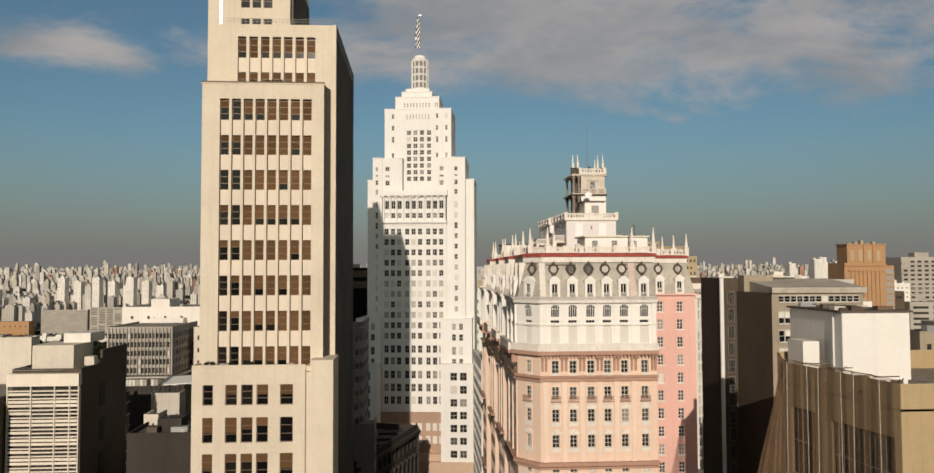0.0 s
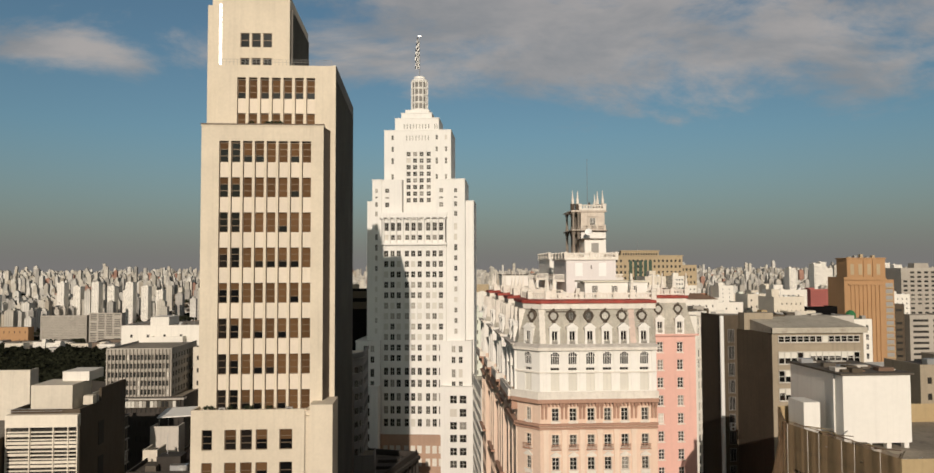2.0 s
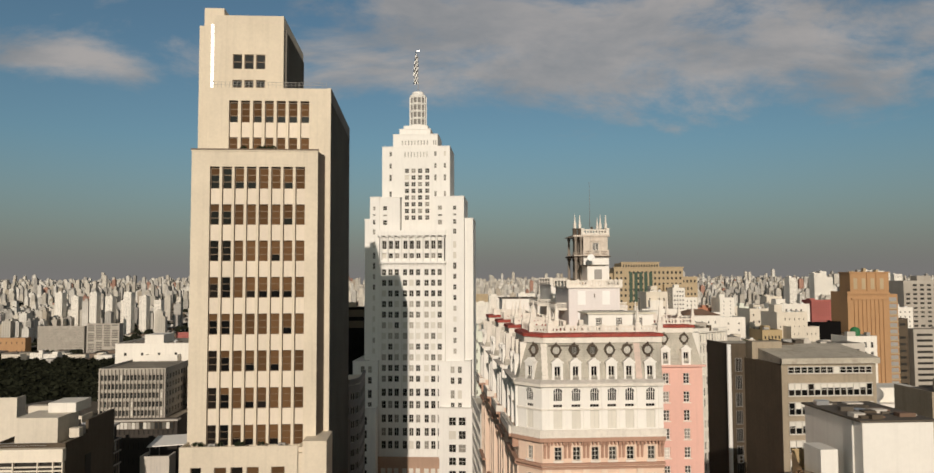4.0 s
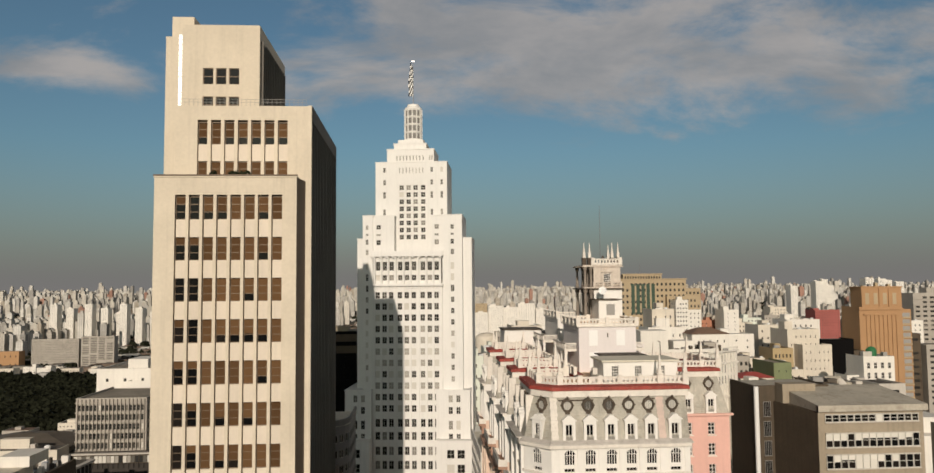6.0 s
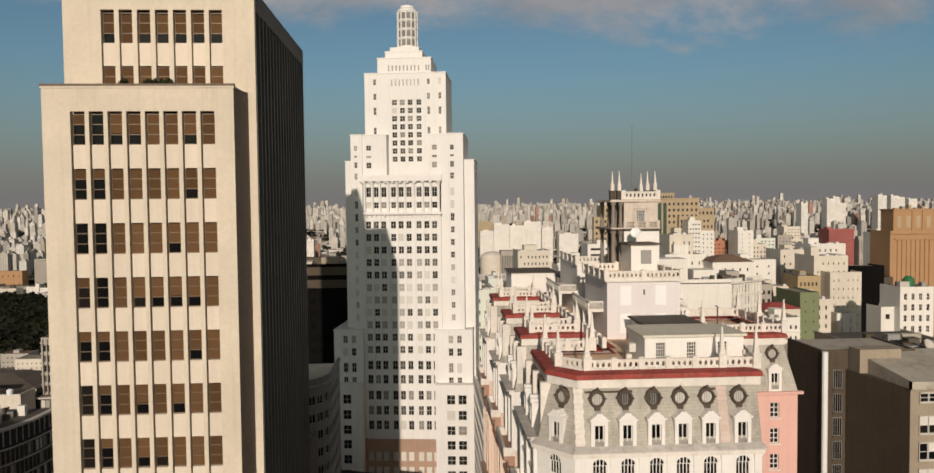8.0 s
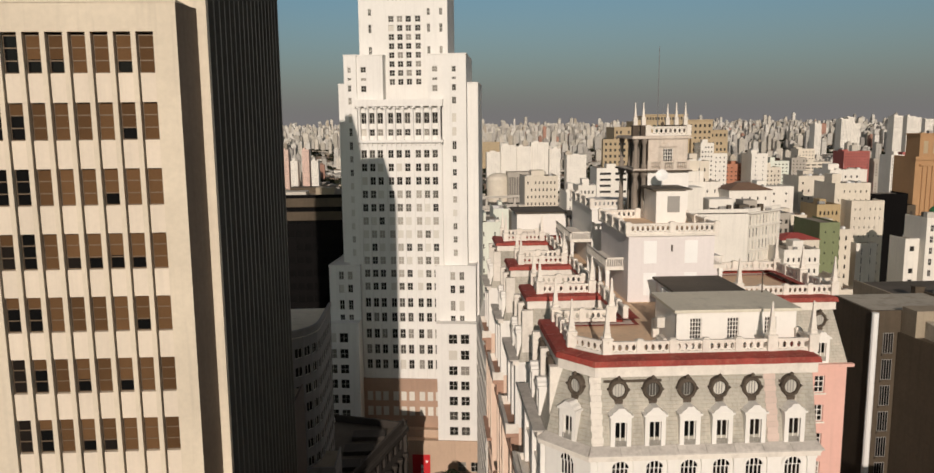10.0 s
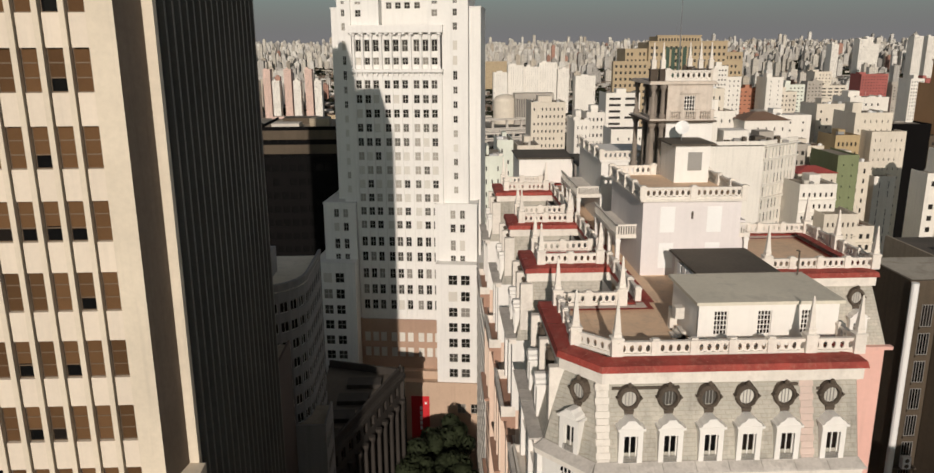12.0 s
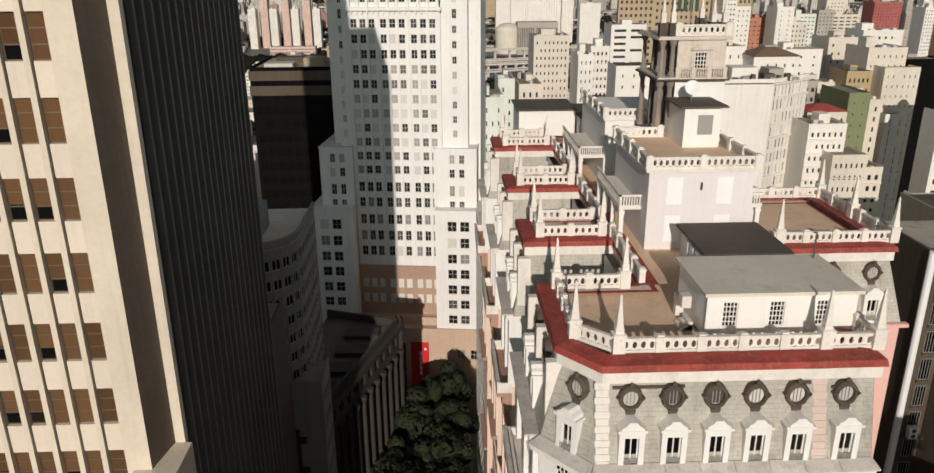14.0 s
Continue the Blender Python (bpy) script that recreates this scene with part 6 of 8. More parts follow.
def west_blocks():
    block("low_house", (-97, -79, 165, 168.5), (0, 66.6), CREAMWALL, "plain cream rendered building with flat roof", roof=ROOFDARK, house=False)
    block("dark_block", (-80, -66.2, 120, 149), (0, 60), CONC_DARK, "dark building beside the louvred office", house=False)
    block("grid_office", (-100.4, -79.6, 257, 285), (46.9, 62), GREYWALL, "pale concrete office building with a dark window grid", (17, 5, 0.8, 0.62), (9, 5, 0.5, 0.6), near=True, rows=(1, 2), frame_mat=GREYPAINT, glass_mat=GLASS_GRID, roof=ROOFCITY, z_first=47.2, house=False)
    grid_fins()
    block("podium", (-101.5, -75, 255, 290), (-4, 46.6), SHADOWSTONE, "dark podium storeys under the grid office", (17, 10, 0.4, 0.5), house=False)
    g = Geo()
    t = thing("roof_canopy", (-88, 256, 46.6), "thin pale concrete canopy slab", "canopy")
    g.box(-102, -74.5, 253.5, 257, 46.6, 47.0)
    part("slab", g, CONC_PALE, t)
    block("white_office", (-112, -80, 300, 335), (-5, 66.5), WHITEWALL, "plain white office building with roof boxes", (5, 14, 0.18, 0.25), right=(9, 16, 0.5, 0.4))
    block("white_house", (-100, -88, 296, 300), (40, 62.5), WHITEWALL, "white roof building with small window", (3, 5, 0.3, 0.3), house=False)
    block("cream_house", (-78, -62, 275, 300), (-3, 60.5), CREAMWALL, "cream building with long flat roof", (7, 14, 0.4, 0.4))
    # low houses between the towers: wall colours darkened for the shade down there
    block("old_house", (-52, -38, 168, 186), (0, 47), CONC_DARK, "stained cream old building, darkened for low shade", (5, 12, 0.4, 0.5), roof=TILEROOF)
    block("old_house", (-53, -36, 146, 160), (0, 43), SHADOWSTONE, "old building coloured black for its shade", (6, 10, 0.4, 0.6), roof=ROOFDARK)
    block("old_house", (-36.5, -33.5, 150, 185), (0, 55), CONC_DARK, "narrow cream party wall building, darkened for low shade", house=False)
    # black block fills the shaded gap beside the curved office
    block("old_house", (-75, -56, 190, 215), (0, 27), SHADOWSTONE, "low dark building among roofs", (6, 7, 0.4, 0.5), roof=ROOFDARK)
    curved_office()
    block("cream_hall", (-128, -100.6, 246, 253.5), (-4, 49.6), CREAMWALL, "low cream building with a plain wall", (5, 9, 0.15, 0.3), roof=ROOFDARK, cap=0.3)
    block("tiled_hall", (-135, -104.5, 262, 284), (-4, 47.5), GREYWALL, "long low hall under a dark roof", (14, 12, 0.4, 0.4), roof=ROOFDARK, house=False, hip=2.6, cap=0.2)
    block("low_house", (-128, -112, 330, 342), (-6, 41), WHITEWALL, "low white flat building among trees", (6, 9, 0.3, 0.3), roof=CONC_PALE)
    block("old_house", (-150, -122, 250, 285), (-4, 34), CREAMWALL, "low cream building with tiled roof", (6, 9, 0.4, 0.5), roof=TILEROOF)


def east_blocks():
    # concrete slab with ribbon windows
    t = block("office_slab", (59.0, 74.6, 124.5, 134.9), (0, 77.0), CONCRETE, "weathered brown concrete office slab with ribbon windows", house=False, cap=0.3)
    o = (59.0, 124.45)
    strip, pale = Geo(), Geo()
    for z, h in [(75.5, 1.0)] + [(71.95 - 3.0 * k, 1.9) for k in range(12)]:
        g = Geo()
        g.box(60.0, 73.9, 124.25, 124.5, z - 0.15, z)
        g.box(60.0, 73.9, 124.25, 124.5, z + h, z + h + 0.12)
        part("window_surround", g, CONC_PALE, t)
        rng = random.Random(int(z * 10))
        for c in range(13):
            x = 60.5 + 1.07 * c
            f, p = window_meshes(1.0, h, 1, 2, PALEWIN, DARKGLASS if rng.random() < 0.9 else PALEBLIND, 0.06)
            ob = placed("window", f, t, (x, 124.33, z))
            sub("pane", p, ob)
            if h > 1.5 and rng.random() < 0.85:
                key = ("slab_blind", rng.choice((0.36, 0.36, 0.5)))
                if key not in MESHES:
                    q = Geo()
                    q.box(-0.44, 0.44, 0.015, 0.04, h * (1 - key[1]), h - 0.06)
                    MESHES[key] = q.mesh("blind", PALEBLIND)
                sub("blind", MESHES[key], ob)
    g = Geo()
    g.box(58.8, 75.0, 123.9, 124.5, 77.0, 77.9)
    g.poly([(58.8, 123.9, 77.9), (75.0, 123.9, 77.9), (75.0, 136, 79.2), (58.8, 136, 79.2)])
    g.poly([(58.8, 136, 79.2), (58.8, 123.9, 77.9), (58.8, 123.9, 77.0), (58.8, 136, 77.0)])
    part("sloped_roof", g, SLABROOF, t, "stained sloping concrete roof")
    g = Geo()
    g.box(57.8, 63.0, 132.4, 134.9, 77.0, 79.9)
    part("roof_house", g, CONCRETE, t)
    # side wall painted darker than the slab, as shade
    g = Geo()
    g.loft([[(59.0, 124.5, z), (58.98, 134.9, z), (57.5, 134.9, z)] for z in (0, 77.0)])
    part("side_wall", g, CONC_DARK, t, "side wall with its shade painted dark")
    block("roof_building", (66.6, 81, 138, 160), (0, 77.0), CONCRETE, "low cluttered roof with stained parapets", roof=ROOFDARK, house=False, cap=0.5)
    rng = random.Random(44)
    for k in range(26):
        x, y = rng.uniform(67.2, 78), rng.uniform(138.6, 150)
        w, d, h = rng.uniform(0.6, 3.0), rng.uniform(0.6, 2.0), rng.uniform(0.4, 2.2)
        q = thing("roof_clutter", (x, y, 77.15), "stained box or duct on a cluttered roof", "roof box", "roof clutter")
        g = Geo()
        if k % 5 == 0:
            g.lathe(x, y, [(0.7, 77.15), (0.75, 78.4), (0.3, 78.7)], 10)
        else:
            g.box(x, x + w, y, y + d, 77.15, 77.15 + h)
            g.box(x - 0.1, x + w + 0.1, y - 0.1, y + d + 0.1, 77.15 + h, 77.25 + h)
        part("casing", g, (CONC_DARK, ROOFDARK, CONC_PALE, SLABROOF, GREYPAINT, TILEROOF)[k % 6], q)
    q = thing("roof_dish", (70.5, 138.6, 77.5), "grey satellite dish on a cluttered roof", "satellite dish")
    g = Geo()
    g.lathe(0, 0, [(0.03, 0.0), (0.5, 0.1), (0.9, 0.34), (0.93, 0.38), (0.5, 0.14), (0.03, 0.04)], 16)
    d = placed("dish", g.mesh("dish", CONC_PALE), q, (70.5, 138.5, 78.9))
    d.rotation_euler = (radians(60), 0, radians(25))
    g = Geo()
    g.tube((70.5, 138.7, 77.1), (70.5, 138.7, 78.9), 0.06, 0.05, 5)
    part("post", g, METAL, q)
    t = block("penthouse", (76.4, 80.8, 137.6, 145), (70, 78.6), CONC_PALE, "pale roof penthouse with a dark window", house=False, roof=ROOFDARK, cap=0.4)
    g = Geo()
    g.box(77.4, 79.6, 137.4, 137.6, 76.6, 78.0)
    part("window", g, PANEFAR, t)
    # dark building with the white drain pipe
    t = block("dark_building", (54.4, 66.5, 135.0, 144.0), (0, 79.0), CONC_DARK, "narrow dark concrete building with a white drain pipe", house=False, roof=SLABROOF, cap=0.4)
    g = Geo()
    g.tube((54.62, 134.6, 0), (54.62, 134.6, 79.3), 0.36, 0.36, 10)
    part("drain_pipe", g, WHITEPAINT, t, "white drain pipe")
    for k in range(18):
        f, p = window_meshes(1.15, 2.3, 4, 1, GREYPAINT, DARKGLASS, 0.045)
        ob = placed("window", f, t, (56.45, 134.9, 74.6 - 3.0 * k))
        sub("pane", p, ob)
        g = Geo()
        g.box(55.8, 57.1, 134.75, 135.0, 74.35 - 3.0 * k, 74.58 - 3.0 * k)
        part("sill", g, CONC_DARK, t)
    u = thing("air_conditioner", (56.3, 134.4, 59.2), "white air conditioner unit with two fans on a dark wall", "air conditioner")
    g = Geo()
    g.box(55.75, 56.65, 134.15, 134.7, 59.2, 60.5)
    part("casing", g, WHITEPAINT, u)
    for q in (59.52, 60.14):
        g = Geo()
        ring = [(56.2 + 0.24 * math.cos(math.pi * k / 8), 134.13, q + 0.24 * math.sin(math.pi * k / 8)) for k in range(16)]
        g.poly(ring)
        part("fan_grille", g, ORNAMENT, u)
    g = Geo()
    g.box(55.1, 57.4, 134.3, 134.9, 59.0, 59.18)
    part("bracket", g, ORNAMENT, u)
    # netted building in front
    t = thing("netted_building", (50, 74, 0), "ochre building under brown safety nets with roof scaffolding", "building")
    pts = [(42.6, 65.8), (64, 65.8), (64, 92), (44.2, 92), (40.2, 81.5)]
    L = math.hypot(2.4, 15.7)
    u = (2.4 / L, -15.7 / L)
    o = (40.2, 81.5)
    rects = [(0.6, 4.5, 59.6 - 8.0 * k, 66.5 - 8.0 * k) for k in range(4)] + [(6.9, 15.1, 59.6 - 8.0 * k, 66.2 - 8.0 * k) for k in range(4)]
    g = Geo()
    g.facade(o, u, L, 0, 71, rects, 0.35)
    g.poly([(42.6, 65.8, 0), (64, 65.8, 0), (64, 65.8, 71), (42.6, 65.8, 71)])
    g.poly([(64, 65.8, 0), (64, 92, 0), (64, 92, 71), (64, 65.8, 71)])
    g.poly([(64, 92, 0), (44.2, 92, 0), (44.2, 92, 71), (64, 92, 71)])
    g.poly([(44.2, 92, 0), (40.2, 81.5, 0), (40.2, 81.5, 71), (44.2, 92, 71)])
    part("wall", g, OCHREPALE, t)
    for a, b, c, d in rects:
        window(t, o, u, (a + b) / 2, c, b - a, d - c, 0.35, 5 if b - a < 5 else 12, 2, GREYPAINT, DARKGLASS, 0.06)
    g = Geo()
    g.loft([[(x, y, 68.6) for x, y in pts], [(x, y, 68.8) for x, y in pts]])
    part("roof", g, ROOFCITY, t)
    g = Geo()
    n, rng = 60, random.Random(3)
    ripple = [0.35 + 0.14 * math.sin(k * 0.9) + rng.uniform(-0.07, 0.07) for k in range(n + 1)]
    for k in range(n):
        for q in range(6):
            P = []
            for kk, zz in ((k, q), (k + 1, q), (k + 1, q + 1), (k, q + 1)):
                a, z = L * kk / n, 71.4 - 31 * (6 - zz) / 6
                d = ripple[kk] * (0.6 + 0.5 * (6 - zz) / 6)
                P.append((o[0] + u[0] * a + u[1] * d, o[1] + u[1] * a - u[0] * d, z))
            g.poly(P)
    for k in range(14):
        for q in range(6):
            P = []
            for kk, zz in ((k, q), (k + 1, q), (k + 1, q + 1), (k, q + 1)):
                f = (6 - zz) / 6
                s = kk / 14
                P.append((40.0 - 5.5 * f * (1 - s) + 0.2 * math.sin(kk * 1.8), 81.8 + 0.3 * math.sin(kk * 2.3) + 1.5 * f * (1 - s), 71.2 - 24 * f))
            g.poly(P)
    part("safety_net", g, NET, t, "brown translucent safety net in folds")
    rope = Geo()
    for k in range(6):
        a = 1.2 + L * (k + 0.3 * (k % 2)) / 6.4
        rope.tube((o[0] + u[0] * a - 0.75, o[1] + u[1] * a, 71.2), (o[0] + u[0] * a - 0.95 + 0.3 * (k % 2), o[1] + u[1] * a, 45), 0.022, 0.022, 4)
    part("rope", rope, CREAMST, t, "pale ropes over the net")
    rng = random.Random(61)
    for k in range(16):
        a = rng.uniform(0.3, L - 2.5)
        p = Vector((o[0] + u[0] * a + 0.35, o[1] + u[1] * a, 71.05 + rng.uniform(0, 0.25)))
        e = p + Vector((u[0], u[1], 0)) * rng.uniform(1.2, 3.0) + Vector((rng.uniform(-0.3, 0.5), 0, rng.uniform(-0.15, 0.5)))
        g = Geo()
        g.tube(p, e, 0.05, 0.05, 5)
        part("scaffold_pole", g, (TILEROOF, CONCRETE, OCHREPALE)[k % 3], t)
    # planks, poles and rubble on the roof behind the parapet
    rng = random.Random(15)
    for k in range(34):
        a, dd = rng.uniform(0.5, L - 1.5), rng.uniform(0.5, 3.2)
        p = Vector((o[0] + u[0] * a - u[1] * dd, o[1] + u[1] * a + u[0] * dd, 68.8))
        g = Geo()
        if k % 3:
            e = p + Vector((rng.uniform(-2.2, 2.2), rng.uniform(-2.2, 2.2), rng.uniform(0.4, 2.6)))
            g.tube(p + Vector((0, 0, 0.3)), e, 0.06, 0.06, 4)
            part("scaffold_pole", g, (TILEROOF, CONC_DARK, METAL)[k % 3], t)
        else:
            w, h = rng.uniform(0.5, 1.6), rng.uniform(0.5, 2.2)
            g.box(p.x, p.x + w, p.y, p.y + 0.8, 68.8, 68.8 + h)
            part("rubble", g, (TILEROOF, CONC_DARK, CONC_PALE)[k // 3 % 3], t)
    # plant box on its roof
    t = thing("plant_room", (47, 81, 68.8), "large plain white roof plant room with cluttered top", "plant room")
    g = Geo()
    g.box(44.9, 52.2, 78.8, 90.0, 69.4, 76.4)
    part("casing", g, WHITEMETAL, t)
    for x in (45.4, 47.5, 49.6, 51.5):
        g = Geo()
        g.box(x, x + 0.5, 79.0, 79.6, 68.8, 69.4)
        part("foot", g, WHITEMETAL, t)
    g = Geo()
    g.box(44.6, 52.5, 78.6, 90.2, 76.4, 76.6)
    part("roof", g, ROOFDARK, t)
    rng = random.Random(8)
    for k in range(22):
        g = Geo()
        x, y = rng.uniform(44.9, 50.4), rng.uniform(79, 88.5)
        g.box(x, x + rng.uniform(0.8, 2.0), y, y + rng.uniform(0.6, 1.6), 76.6, 76.6 + rng.uniform(0.1, 0.5))
        part("roof_panel", g, (CONC_PALE, ROOFDARK, METAL, CONC_DARK, TILEROOF)[k % 5], t)
    g = Geo()
    g.box(42.1, 43.9, 81.6, 85.0, 68.8, 73.2)
    part("side_box", g, WHITEMETAL, t)
    g = Geo()
    g.tube((44.82, 80.4, 68.8), (44.82, 80.4, 76.4), 0.1, 0.1, 6)
    part("pipe", g, WHITEMETAL, t)


def canyon():
    # plain party wall behind the bank tower, and rounded office; colours hold their shade
    block("party_building", (-28, -12.9, 157.2, 166.5), (0, 61), BROWNPARTY, "plain party wall building, brown darkened for its shade", house=False)
    t = thing("rounded_office", (-20, 176, 0), "pale rounded office with ribbon windows, shade painted as dull grey", "building")
    arc = [(-17.5, 166.6)] + [(-17.5 + 6.3 * math.sin(a), 173.5 - 6.9 * math.cos(a)) for a in [math.pi / 2 * k / 6 for k in range(1, 7)]] + [(-11.2, 186.0)]
    g = Geo()
    for a, b in zip(arc, arc[1:]):
        L = math.hypot(b[0] - a[0], b[1] - a[1])
        u = ((b[0] - a[0]) / L, (b[1] - a[1]) / L)
        n = max(1, round(L / 2.0))
        rects = [(L * (c + 0.12) / n, L * (c + 0.88) / n, 65.3 - 2.95 * r, 66.8 - 2.95 * r) for c in range(n) for r in range(20)]
        g.facade(a, u, L, 0, 69, rects, 0.25)
        for p, q, c, d in rects:
            if c > 25:
                window(t, a, u, (p + q) / 2, c, q - p, d - c, 0.25, 2, 1, PALEWIN, DARKGLASS, 0.06)
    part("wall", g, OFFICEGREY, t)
    ring = arc + [(-28, 186), (-28, 166.6)]
    g = Geo()
    g.loft([[(x, y, 68.4) for x, y in ring], [(x, y, 68.6) for x, y in ring]])
    part("roof", g, ROOFGREY, t)
    g = Geo()
    band(g, arc, -0.15, 0.25, 69, 69.7)
    part("parapet", g, OFFICEGREY, t)
    g = Geo()
    g.box(-24, -16.5, 171, 178, 68.6, 72.5)
    part("roof_house", g, OFFICEGREY, t)
    block("low_annex", (-24, -8.7, 167.2, 174.7), (0, 47.4), OFFICEGREY, "lower pale annex, shade painted as dull grey", right=(5, 11, 0.7, 0.45), near=True, house=False)
    # classical bank, deep street shade painted into its black walls and columns
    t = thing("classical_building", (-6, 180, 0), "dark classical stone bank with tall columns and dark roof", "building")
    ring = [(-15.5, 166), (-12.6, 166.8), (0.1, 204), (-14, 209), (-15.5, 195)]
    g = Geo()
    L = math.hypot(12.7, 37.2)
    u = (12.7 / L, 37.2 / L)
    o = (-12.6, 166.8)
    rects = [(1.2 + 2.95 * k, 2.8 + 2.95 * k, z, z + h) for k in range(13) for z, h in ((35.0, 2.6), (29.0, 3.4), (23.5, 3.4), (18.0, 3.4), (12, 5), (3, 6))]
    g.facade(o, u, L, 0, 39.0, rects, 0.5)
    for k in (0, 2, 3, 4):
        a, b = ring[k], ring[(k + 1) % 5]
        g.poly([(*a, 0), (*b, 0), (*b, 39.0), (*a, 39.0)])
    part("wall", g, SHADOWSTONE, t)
    for a, b, c, d in rects:
        window(t, o, u, (a + b) / 2, c, b - a, d - c, 0.5, 2, 2, BRONZE, DARKGLASS, 0.08)
    g = Geo()
    g.loft([[(x, y, 38.5) for x, y in ring], [(x, y, 38.9) for x, y in ring]])
    part("roof", g, ROOFDARK, t)
    g = Geo()
    band(g, [o, (0.1, 204), (-14, 209)], -0.9, 0.3, 38.2, 39.1)
    part("cornice", g, SHADOWSTONE, t)
    g = Geo()
    band(g, [o, (0.1, 204), (-14, 209)], 0.0, 0.5, 39.1, 40.4)
    part("parapet", g, SHADOWSTONE, t)
    col = Geo()
    col.lathe(0, 0, [(0.55, 18), (0.55, 18.8), (0.42, 19), (0.36, 32.4), (0.6, 33.2), (0.6, 33.8)], 10)
    col = col.mesh("column", SHADOWSTONE)
    for k in range(14):
        placed("column", col, t, (o[0] + u[0] * (0.6 + 2.95 * k) + 0.5, o[1] + u[1] * (0.6 + 2.95 * k), 0))
    g = Geo()
    g.box(-0.6, 0.8, 204.3, 208.0, 0, 39.0)
    g.lathe(0.1, 206.0, [(0.7, 39.0), (0.5, 39.6), (0.2, 40.1), (0.1, 40.4)], 8)
    part("corner_pavilion", g, SHADOWSTONE, t)
    for k in range(5):
        g = Geo()
        y = 164 + 6.6 * k
        g.box(-13.6 + 1.0 * k, -10.8 + 1.9 * k, y + 8, y + 11.4, 38.9, 39.7)
        part("skylight", g, SHADOWSTONE, t)
    # black tower
    t = block("black_tower", (-37, -16, 259, 285), (0, 81), BLACKGLASS, "black glass office tower with bare concrete roof", (9, 22, 0.85, 0.55), roof=CONCRETE, house=False, glass_mat=DARKGLASS, right=(9, 22, 0.85, 0.55))
    for k in range(2):
        g = Geo()
        band(g, [(-37, 285), (-37, 259), (-16, 259), (-16, 285)], -0.25, 0.0, 78.6 - 3.6 * k, 80.9 - 3.6 * k)
        part("spandrel_band", g, CONC_DARK, t)
    for k, (x, y, w, h) in enumerate(((-34, 262, 7, 1.2), (-25, 266, 5, 2.0), (-33, 272, 12, 1.6))):
        g = Geo()
        g.box(x, x + w, y, y + 5, 81.1, 81.1 + h)
        part("roof_house", g, (CONC_PALE, CONCRETE, CONC_DARK)[k], t)
    block("white_building", (15.9, 32, 188, 216), (0, 58), WHITEWALL, "white building wall with a row of dark windows", left=(9, 18, 0.5, 0.5), near=True, roof=ROOFGREY)
    block("cream_building", (24, 46, 222, 250), (0, 62), CREAMWALL, "cream city building behind the palace", (8, 18, 0.4, 0.5), left=(8, 18, 0.4, 0.5))


def ornate_palace():
    """The cream office palace: a blank side wall, and a street front turned away with cornices and tall windows."""
    t = thing("cream_palace", (110, 308, -8), "cream stone office palace with cornices and a blank side wall", "building")
    o, L = (113.8, 308.0), 20.3
    u = (16.6 / L, 11.7 / L)
    ring = [(84, 308), o, (130.4, 319.7), (118, 340), (84, 340)]
    rects = [(0.9 + 2.05 * k, 2.15 + 2.05 * k, 64.9 - 4.3 * r, 68.0 - 4.3 * r) for k in range(9) for r in range(16)]
    g = Geo()
    g.facade(o, u, L, -8, 69.3, rects, 0.35)
    for p, q in zip(ring, ring[1:] + ring[:1]):
        if p != o:
            g.poly([(*p, -8), (*q, -8), (*q, 69.3), (*p, 69.3)])
    part("wall", g, WHITEWALL, t)
    for k, (a, b, c, d) in enumerate(rects):
        if c > 20:
            window(t, o, u, (a + b) / 2, c, b - a, d - c, 0.35, 2, 2, PALEWIN, GLASS_PALE, 0.09)
    for z, w in ((68.8, 1.1), (64.2, 0.6), (55.6, 0.5), (51.3, 0.9), (38.4, 0.5)):
        g = Geo()
        band(g, [o, (130.4, 319.7)], -w, 0.0, z, z + 0.55)
        part("cornice", g, WHITEWALL, t)
    pil = Geo()
    pil.box(-0.28, 0.28, -0.22, 0, 52, 68.6)
    pil = pil.mesh("pilaster", WHITEWALL)
    for k in range(10):
        q = 0.5 + 2.05 * k
        placed("pilaster", pil, t, (o[0] + u[0] * q, o[1] + u[1] * q, 0), math.atan2(u[1], u[0]))
    g = Geo()
    g.loft([[(x, y, z) for x, y in ring] for z in (69.0, 69.35)])
    part("roof", g, ROOFDARK, t)
    g = Geo()
    band(g, [(84, 308), o, (130.4, 319.7)], 0.0, 0.4, 69.35, 70.6)
    part("parapet", g, WHITEWALL, t)
    for bx, mat in (((90, 101, 316, 326, 69.4, 77.4), WHITEWALL), ((102.5, 111, 314, 322, 69.4, 73.4), WHITEWALL), ((117, 122, 320, 327, 69.4, 72.2), GREYWALL), ((112.5, 116, 312.5, 316, 69.4, 71.5), ROOFDARK)):
        g = Geo()
        g.box(*bx)
        part("roof_house", g, mat, t)
    for k in range(9):
        g = Geo()
        x, y = 99 + 2.9 * k, 310.5 + 0.9 * max(0, k - 5)
        g.box(x, x + 1.2 + 0.4 * (k % 3), y, y + 1.4, 69.4, 70.2 + 0.5 * (k % 4))
        part("roof_box", g, (ROOFDARK, CONC_DARK, GREYPAINT)[k % 3], t)


